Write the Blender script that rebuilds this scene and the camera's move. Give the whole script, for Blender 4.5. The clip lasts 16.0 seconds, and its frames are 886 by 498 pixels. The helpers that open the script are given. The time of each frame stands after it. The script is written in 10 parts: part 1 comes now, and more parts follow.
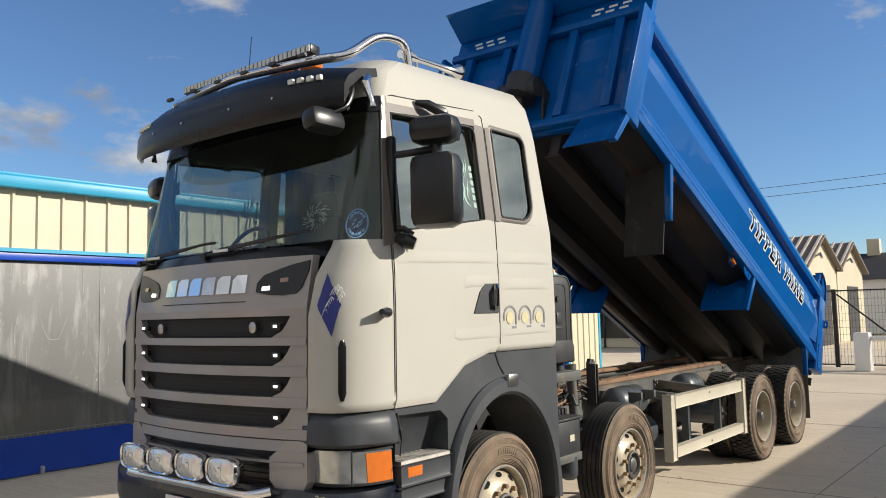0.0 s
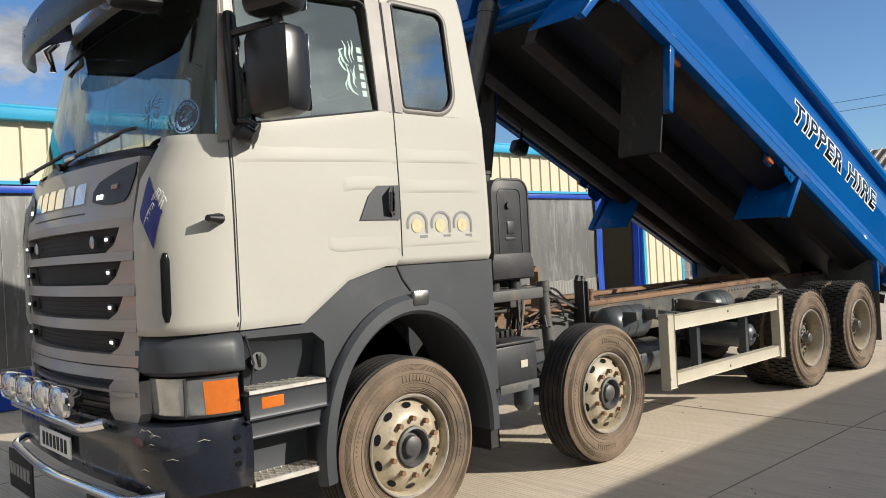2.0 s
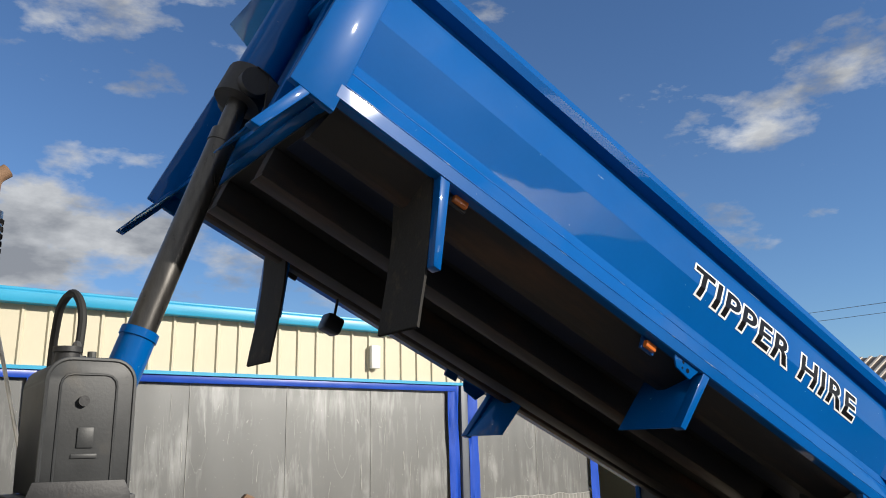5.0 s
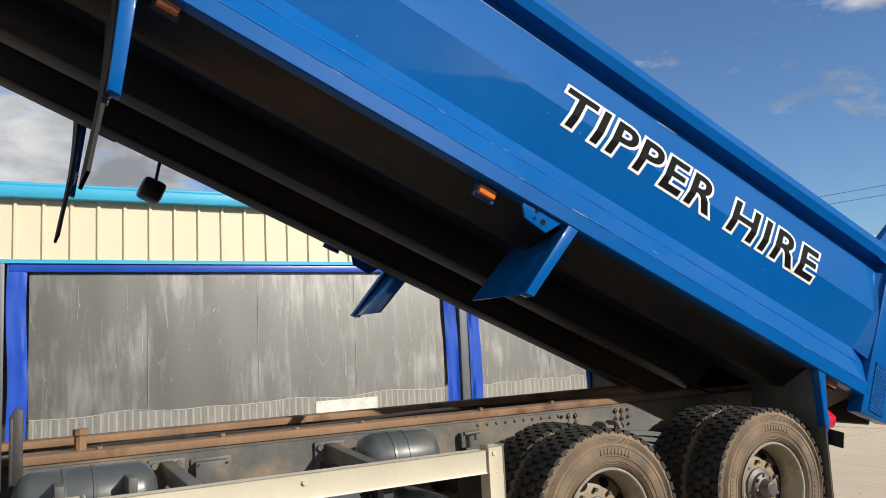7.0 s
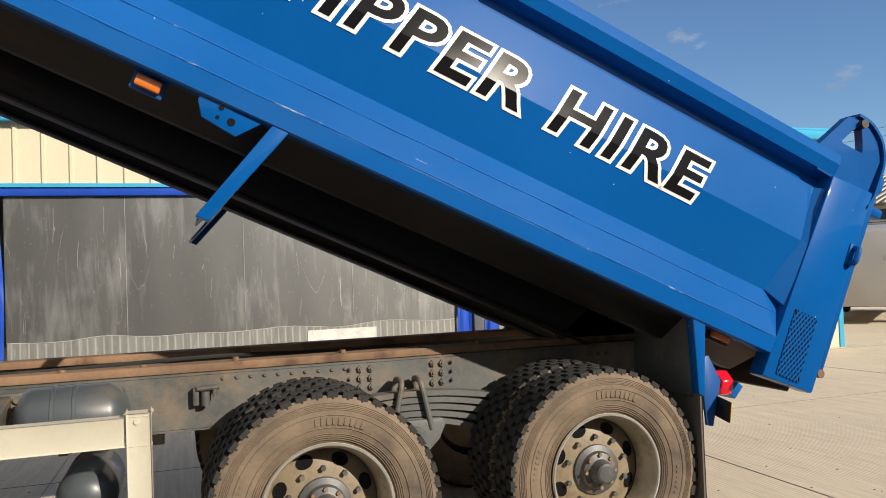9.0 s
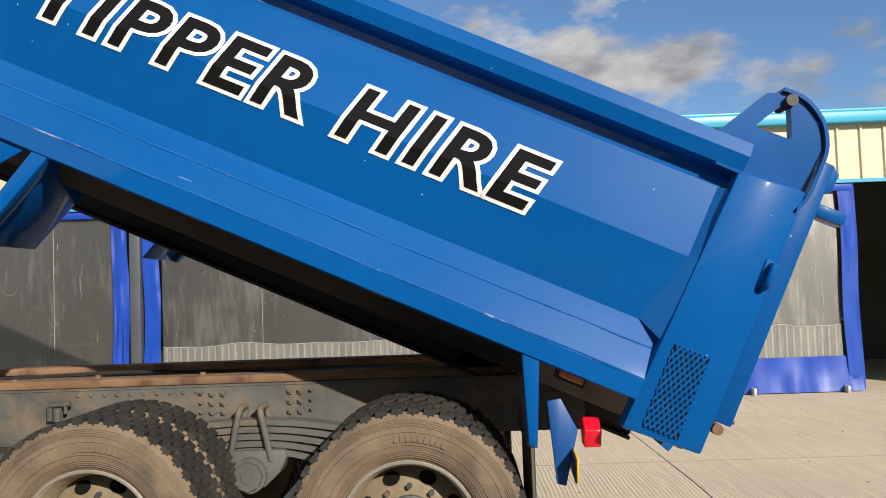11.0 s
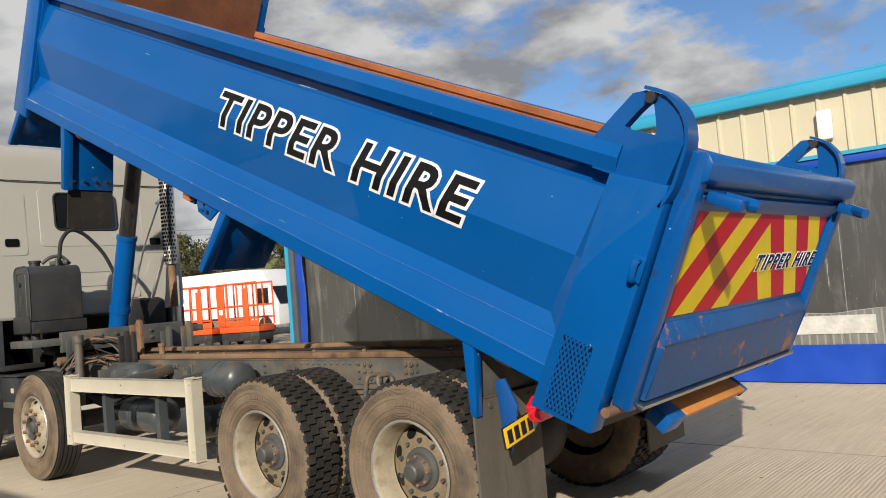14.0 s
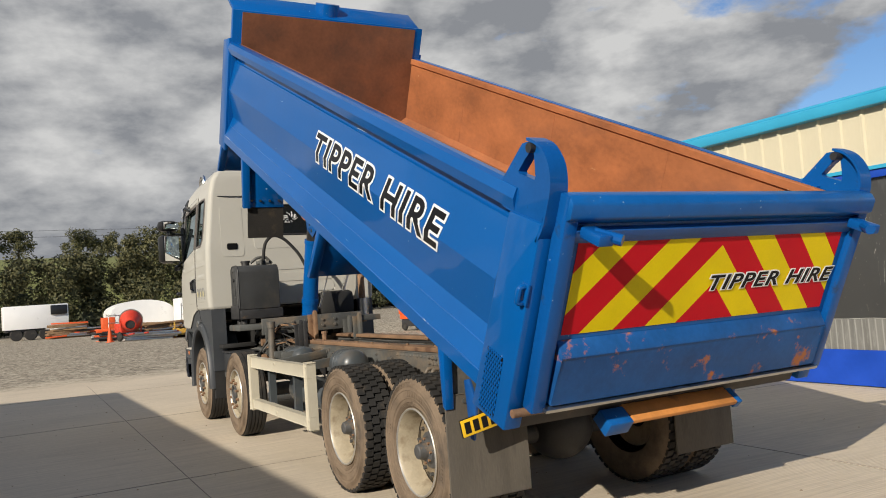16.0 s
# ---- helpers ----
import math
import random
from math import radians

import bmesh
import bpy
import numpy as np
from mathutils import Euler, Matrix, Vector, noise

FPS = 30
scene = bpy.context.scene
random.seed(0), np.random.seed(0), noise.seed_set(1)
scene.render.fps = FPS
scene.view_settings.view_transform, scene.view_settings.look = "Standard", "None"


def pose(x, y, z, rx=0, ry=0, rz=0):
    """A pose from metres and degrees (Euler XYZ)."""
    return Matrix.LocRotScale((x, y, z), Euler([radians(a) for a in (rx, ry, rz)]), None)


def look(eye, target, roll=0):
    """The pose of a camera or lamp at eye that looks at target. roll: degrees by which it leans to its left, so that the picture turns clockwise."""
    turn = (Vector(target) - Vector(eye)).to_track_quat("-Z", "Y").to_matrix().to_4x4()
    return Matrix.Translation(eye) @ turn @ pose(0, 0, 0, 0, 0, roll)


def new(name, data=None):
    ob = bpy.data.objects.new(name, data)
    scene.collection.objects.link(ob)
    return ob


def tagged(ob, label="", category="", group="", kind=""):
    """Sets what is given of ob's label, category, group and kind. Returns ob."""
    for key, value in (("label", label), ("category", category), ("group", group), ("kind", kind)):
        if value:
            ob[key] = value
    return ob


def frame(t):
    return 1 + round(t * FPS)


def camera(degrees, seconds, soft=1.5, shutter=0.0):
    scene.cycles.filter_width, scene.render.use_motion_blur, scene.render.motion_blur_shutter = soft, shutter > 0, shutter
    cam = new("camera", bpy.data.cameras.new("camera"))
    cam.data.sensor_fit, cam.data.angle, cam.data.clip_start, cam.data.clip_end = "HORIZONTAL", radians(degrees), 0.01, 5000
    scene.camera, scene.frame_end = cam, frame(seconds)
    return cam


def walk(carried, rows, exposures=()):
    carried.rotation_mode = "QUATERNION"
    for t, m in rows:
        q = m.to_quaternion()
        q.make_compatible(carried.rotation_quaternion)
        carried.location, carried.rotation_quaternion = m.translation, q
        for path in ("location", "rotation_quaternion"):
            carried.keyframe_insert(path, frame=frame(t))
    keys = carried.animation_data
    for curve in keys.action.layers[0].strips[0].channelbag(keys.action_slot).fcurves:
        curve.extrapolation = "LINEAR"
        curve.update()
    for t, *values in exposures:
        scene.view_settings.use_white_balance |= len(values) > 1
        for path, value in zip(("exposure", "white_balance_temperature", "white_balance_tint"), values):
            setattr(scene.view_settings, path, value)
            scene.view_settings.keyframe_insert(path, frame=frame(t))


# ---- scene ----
cam = camera(58.70, 16.0, soft=1.0)
PATH = [
    (0.0, (-3.076, -4.360, 1.850), (0.027, -1.859, 2.186), -1.42),
    (0.5, (-2.783, -4.632, 1.767), (0.167, -1.937, 1.967), -1.74),
    (1.0, (-2.461, -4.777, 1.740), (0.352, -1.934, 1.777), -2.09),
    (1.5, (-2.034, -4.757, 1.714), (0.681, -1.820, 1.673), -2.58),
    (2.0, (-1.564, -4.823, 1.664), (1.137, -1.873, 1.673), -3.04),
    (2.5, (-1.007, -4.876, 1.640), (1.730, -1.962, 1.795), -3.07),
    (3.0, (-0.432, -4.845, 1.664), (2.338, -1.981, 2.015), -3.33),
    (3.5, (0.162, -4.875, 1.677), (2.914, -2.025, 2.227), -3.00),
    (4.0, (0.738, -4.847, 1.721), (3.385, -1.942, 2.466), -2.54),
    (4.2, (0.944, -4.849, 1.728), (3.529, -1.916, 2.570), -2.34),
    (6.3, (3.168, -4.804, 1.685), (5.180, -1.478, 2.630), -2.46),
    (6.5, (3.411, -4.802, 1.643), (5.415, -1.435, 2.447), -2.86),
    (7.0, (3.967, -4.830, 1.605), (5.922, -1.370, 2.060), -2.72),
    (7.5, (4.527, -4.843, 1.602), (6.371, -1.301, 1.839), -2.48),
    (8.0, (5.159, -4.795, 1.603), (6.867, -1.180, 1.709), -2.26),
    (8.5, (5.787, -4.808, 1.595), (7.305, -1.108, 1.685), -2.30),
    (9.0, (6.420, -4.720, 1.577), (7.694, -0.930, 1.678), -2.13),
    (9.5, (7.021, -4.737, 1.580), (8.010, -0.863, 1.698), -2.18),
    (10.0, (7.621, -4.696, 1.584), (8.264, -0.751, 1.724), -2.16),
    (10.2, (7.860, -4.642, 1.583), (8.352, -0.675, 1.729), -2.13),
    (12.3, (9.954, -4.648, 1.560), (8.743, -0.845, 1.830), -2.58),
    (12.5, (10.161, -4.620, 1.562), (8.753, -0.884, 1.806), -2.93),
    (13.0, (10.614, -4.567, 1.583), (8.779, -1.020, 1.806), -3.85),
    (13.5, (11.140, -4.591, 1.576), (8.904, -1.281, 1.789), -4.47),
    (14.0, (11.592, -4.476, 1.563), (9.001, -1.434, 1.755), -4.80),
    (14.5, (12.123, -4.384, 1.575), (9.196, -1.665, 1.764), -4.69),
    (15.0, (12.566, -4.195, 1.593), (9.369, -1.798, 1.784), -4.37),
    (15.5, (12.919, -3.916, 1.617), (9.550, -1.769, 1.815), -4.24),
    (16.0, (13.379, -3.596, 1.615), (9.873, -1.683, 1.828), -4.17),
]
walk(cam, [(t, look(eye, target, roll)) for t, eye, target, roll in PATH],
     exposures=[(0.0, 0.24, 6550, 10), (2.2, 0.19, 6450, 10), (3.4, 0.11, 6350, 10), (6.3, 0.21, 6500, 10), (10.0, 0.22, 6850, 10), (12.5, 0.08, 6700, 10), (16.0, 0.02, 6750, 10)])

# ---- daylight: low sun over the yard, clouds gathering on one side ----
SUN_EL, SUN_X, SUN_Y = 25.5, 0.52, -0.854
world = bpy.data.worlds.new("world")
scene.world = world
world.use_nodes = True
wn, wl = world.node_tree.nodes, world.node_tree.links
wn.clear()
w_out = wn.new("ShaderNodeOutputWorld")
w_bg = wn.new("ShaderNodeBackground")
w_bg.inputs["Strength"].default_value = 0.070
w_sky = wn.new("ShaderNodeTexSky")
w_sky.sky_type, w_sky.sun_disc = "NISHITA", False
w_sky.sun_elevation, w_sky.sun_rotation = radians(SUN_EL), math.atan2(SUN_X, SUN_Y)
w_sky.air_density, w_sky.dust_density, w_sky.ozone_density = 1.0, 0.05, 4.0
w_tc = wn.new("ShaderNodeTexCoord")
w_map = wn.new("ShaderNodeMapping")
w_map.inputs["Scale"].default_value = (1.0, 1.0, 2.2)
w_noise = wn.new("ShaderNodeTexNoise")
w_noise.inputs["Scale"].default_value, w_noise.inputs["Detail"].default_value = 4.2, 12.0
w_noise.inputs["Roughness"].default_value, w_noise.inputs["Distortion"].default_value = 0.58, 0.0
w_sep = wn.new("ShaderNodeVectorMath")
w_sep.operation = "DOT_PRODUCT"
w_sep.inputs[1].default_value = (-0.95, -0.22, -0.42)
w_bias = wn.new("ShaderNodeMapRange")
w_bias.inputs["From Min"].default_value, w_bias.inputs["From Max"].default_value = -0.60, 0.66
w_bias.inputs["To Min"].default_value, w_bias.inputs["To Max"].default_value = -0.10, 0.27
w_add = wn.new("ShaderNodeMath")
w_ramp = wn.new("ShaderNodeValToRGB")
w_ramp.color_ramp.elements[0].position, w_ramp.color_ramp.elements[1].position = 0.52, 0.62
w_noise2 = wn.new("ShaderNodeTexNoise")
w_noise2.inputs["Scale"].default_value, w_noise2.inputs["Detail"].default_value = 6.5, 12.0
w_noise2.inputs["Roughness"].default_value = 0.56
w_cloud = wn.new("ShaderNodeValToRGB")
w_cloud.color_ramp.elements[0].position, w_cloud.color_ramp.elements[1].position = 0.40, 0.63
w_cloud.color_ramp.elements[0].color = (3.5, 3.75, 4.2, 1)
w_cloud.color_ramp.elements[1].color = (8.6, 8.8, 9.0, 1)
w_mix = wn.new("ShaderNodeMix")
w_mix.data_type = "RGBA"
wl.new(w_tc.outputs["Generated"], w_map.inputs["Vector"])
wl.new(w_map.outputs["Vector"], w_noise.inputs["Vector"])
wl.new(w_map.outputs["Vector"], w_noise2.inputs["Vector"])
wl.new(w_tc.outputs["Generated"], w_sep.inputs[0])
wl.new(w_sep.outputs["Value"], w_bias.inputs["Value"])
w_side = wn.new("ShaderNodeSeparateXYZ")
w_bias2 = wn.new("ShaderNodeMapRange")
w_bias2.inputs["From Min"].default_value, w_bias2.inputs["From Max"].default_value = 0.02, -0.55
w_bias2.inputs["To Min"].default_value, w_bias2.inputs["To Max"].default_value = 0.0, 0.30
w_two = wn.new("ShaderNodeMath")
wl.new(w_tc.outputs["Generated"], w_side.inputs["Vector"])
wl.new(w_side.outputs["Y"], w_bias2.inputs["Value"])
wl.new(w_bias2.outputs["Result"], w_two.inputs[0])
wl.new(w_bias.outputs["Result"], w_two.inputs[1])
wl.new(w_noise.outputs["Fac"], w_add.inputs[0])
w_bias3 = wn.new("ShaderNodeMapRange")
w_bias3.inputs["From Min"].default_value, w_bias3.inputs["From Max"].default_value = 0.82, 0.94
w_bias3.inputs["To Min"].default_value, w_bias3.inputs["To Max"].default_value = 0.0, 0.15
w_three = wn.new("ShaderNodeMath")
w_east = wn.new("ShaderNodeVectorMath")
w_east.operation = "DOT_PRODUCT"
w_east.inputs[1].default_value = (0.35, 0.93, 0.0)
wl.new(w_tc.outputs["Generated"], w_east.inputs[0])
wl.new(w_east.outputs["Value"], w_bias3.inputs["Value"])
wl.new(w_bias3.outputs["Result"], w_three.inputs[0])
wl.new(w_two.outputs["Value"], w_three.inputs[1])
wl.new(w_three.outputs["Value"], w_add.inputs[1])
wl.new(w_add.outputs["Value"], w_ramp.inputs["Fac"])
wl.new(w_noise2.outputs["Fac"], w_cloud.inputs["Fac"])
wl.new(w_ramp.outputs["Color"], w_mix.inputs["Factor"])
w_deep = wn.new("ShaderNodeVectorMath")
w_deep.operation = "MULTIPLY"
w_deep.inputs[1].default_value = (1.17, 1.34, 1.54)
wl.new(w_sky.outputs["Color"], w_deep.inputs[0])
wl.new(w_deep.outputs["Vector"], w_mix.inputs["A"])
wl.new(w_cloud.outputs["Color"], w_mix.inputs["B"])
wl.new(w_mix.outputs["Result"], w_bg.inputs["Color"])
wl.new(w_bg.outputs["Background"], w_out.inputs["Surface"])

sun_data = bpy.data.lights.new("sun", "SUN")
sun_data.energy, sun_data.angle, sun_data.color = 5.0, radians(0.55), (1.0, 0.93, 0.82)
sun = new("sun", sun_data)
se = radians(SUN_EL)
sh = math.hypot(SUN_X, SUN_Y)
sun_way = Vector((SUN_X / sh * math.cos(se), SUN_Y / sh * math.cos(se), math.sin(se)))
sun.matrix_world = look(sun_way * 60, (0, 0, 0))


# ---- materials ----
def mat(name, col, rough=0.5, metal=0.0, var=0.12, scale=3.0, bump=0.05, bscale=40.0, dirt=None, damount=0.5, dscale=2.0,
        coat=0.0, spec=0.5, stretch=(1, 1, 1), rvar=0.1, dsharp=0.12):
    """A painted, cast or worn surface: two scales of variation, optional dirt or rust in patches, fine relief."""
    m = bpy.data.materials.new(name)
    m.use_nodes = True
    n, l = m.node_tree.nodes, m.node_tree.links
    b = n["Principled BSDF"]
    tc = n.new("ShaderNodeTexCoord")
    mp = n.new("ShaderNodeMapping")
    mp.inputs["Scale"].default_value = stretch
    l.new(tc.outputs["Object"], mp.inputs["Vector"])
    big = n.new("ShaderNodeTexNoise")
    big.inputs["Scale"].default_value, big.inputs["Detail"].default_value = scale, 6.0
    fine = n.new("ShaderNodeTexNoise")
    fine.inputs["Scale"].default_value, fine.inputs["Detail"].default_value = bscale, 5.0
    l.new(mp.outputs["Vector"], big.inputs["Vector"])
    l.new(mp.outputs["Vector"], fine.inputs["Vector"])
    mixn = n.new("ShaderNodeMath")
    mixn.operation = "MULTIPLY_ADD"
    mixn.inputs[1].default_value = 0.35
    l.new(fine.outputs["Fac"], mixn.inputs[0])
    l.new(big.outputs["Fac"], mixn.inputs[2])
    ramp = n.new("ShaderNodeValToRGB")
    ramp.color_ramp.elements[0].position, ramp.color_ramp.elements[1].position = 0.40, 0.95
    ramp.color_ramp.elements[0].color = (*[c * (1 - var) for c in col], 1)
    ramp.color_ramp.elements[1].color = (*[min(1, c * (1 + var)) for c in col], 1)
    l.new(mixn.outputs["Value"], ramp.inputs["Fac"])
    last = ramp.outputs["Color"]
    if dirt:
        dn = n.new("ShaderNodeTexNoise")
        dn.inputs["Scale"].default_value, dn.inputs["Detail"].default_value, dn.inputs["Roughness"].default_value = dscale, 9.0, 0.65
        l.new(mp.outputs["Vector"], dn.inputs["Vector"])
        dr = n.new("ShaderNodeValToRGB")
        dr.color_ramp.elements[0].position, dr.color_ramp.elements[1].position = 1 - damount, min(1, 1 - damount + dsharp)
        l.new(dn.outputs["Fac"], dr.inputs["Fac"])
        mx = n.new("ShaderNodeMix")
        mx.data_type = "RGBA"
        mx.inputs["B"].default_value = (*dirt, 1)
        l.new(dr.outputs["Color"], mx.inputs["Factor"])
        l.new(last, mx.inputs["A"])
        last = mx.outputs["Result"]
    l.new(last, b.inputs["Base Color"])
    rr = n.new("ShaderNodeMapRange")
    rr.inputs["To Min"].default_value, rr.inputs["To Max"].default_value = max(0.02, rough - rvar), min(1, rough + rvar)
    l.new(big.outputs["Fac"], rr.inputs["Value"])
    l.new(rr.outputs["Result"], b.inputs["Roughness"])
    b.inputs["Metallic"].default_value = metal
    b.inputs["Specular IOR Level"].default_value = spec
    if coat:
        b.inputs["Coat Weight"].default_value, b.inputs["Coat Roughness"].default_value = coat, 0.035
    if bump:
        bp = n.new("ShaderNodeBump")
        bp.inputs["Strength"].default_value, bp.inputs["Distance"].default_value = bump, 0.02
        l.new(mixn.outputs["Value"], bp.inputs["Height"])
        l.new(bp.outputs["Normal"], b.inputs["Normal"])
    return m


def glass(name, tint=(0.6, 0.68, 0.66), alpha=0.55, rough=0.004):
    """Thin pane: part clear, part glossy."""
    m = bpy.data.materials.new(name)
    m.use_nodes = True
    n, l = m.node_tree.nodes, m.node_tree.links
    n.clear()
    out = n.new("ShaderNodeOutputMaterial")
    tr = n.new("ShaderNodeBsdfTransparent")
    tr.inputs["Color"].default_value = (*tint, 1)
    gl = n.new("ShaderNodeBsdfGlossy")
    gl.inputs["Roughness"].default_value = rough
    gl.inputs["Color"].default_value = (0.86, 0.96, 0.90, 1)
    fr = n.new("ShaderNodeFresnel")
    fr.inputs["IOR"].default_value = 1.5
    ad = n.new("ShaderNodeMath")
    ad.operation = "MULTIPLY_ADD"
    ad.inputs[1].default_value, ad.inputs[2].default_value = 1.2, alpha
    mx = n.new("ShaderNodeMixShader")
    l.new(fr.outputs["Fac"], ad.inputs[0])
    l.new(ad.outputs["Value"], mx.inputs["Fac"])
    l.new(tr.outputs["BSDF"], mx.inputs[1])
    l.new(gl.outputs["BSDF"], mx.inputs[2])
    l.new(mx.outputs["Shader"], out.inputs["Surface"])
    return m


def lamp_lens(name, col, emit=0.0):
    m = mat(name, col, 0.12, 0, 0.1, 20, 0.0, 90, coat=1.0)
    if emit:
        b = m.node_tree.nodes["Principled BSDF"]
        b.inputs["Emission Color"].default_value, b.inputs["Emission Strength"].default_value = (*col, 1), emit
    return m


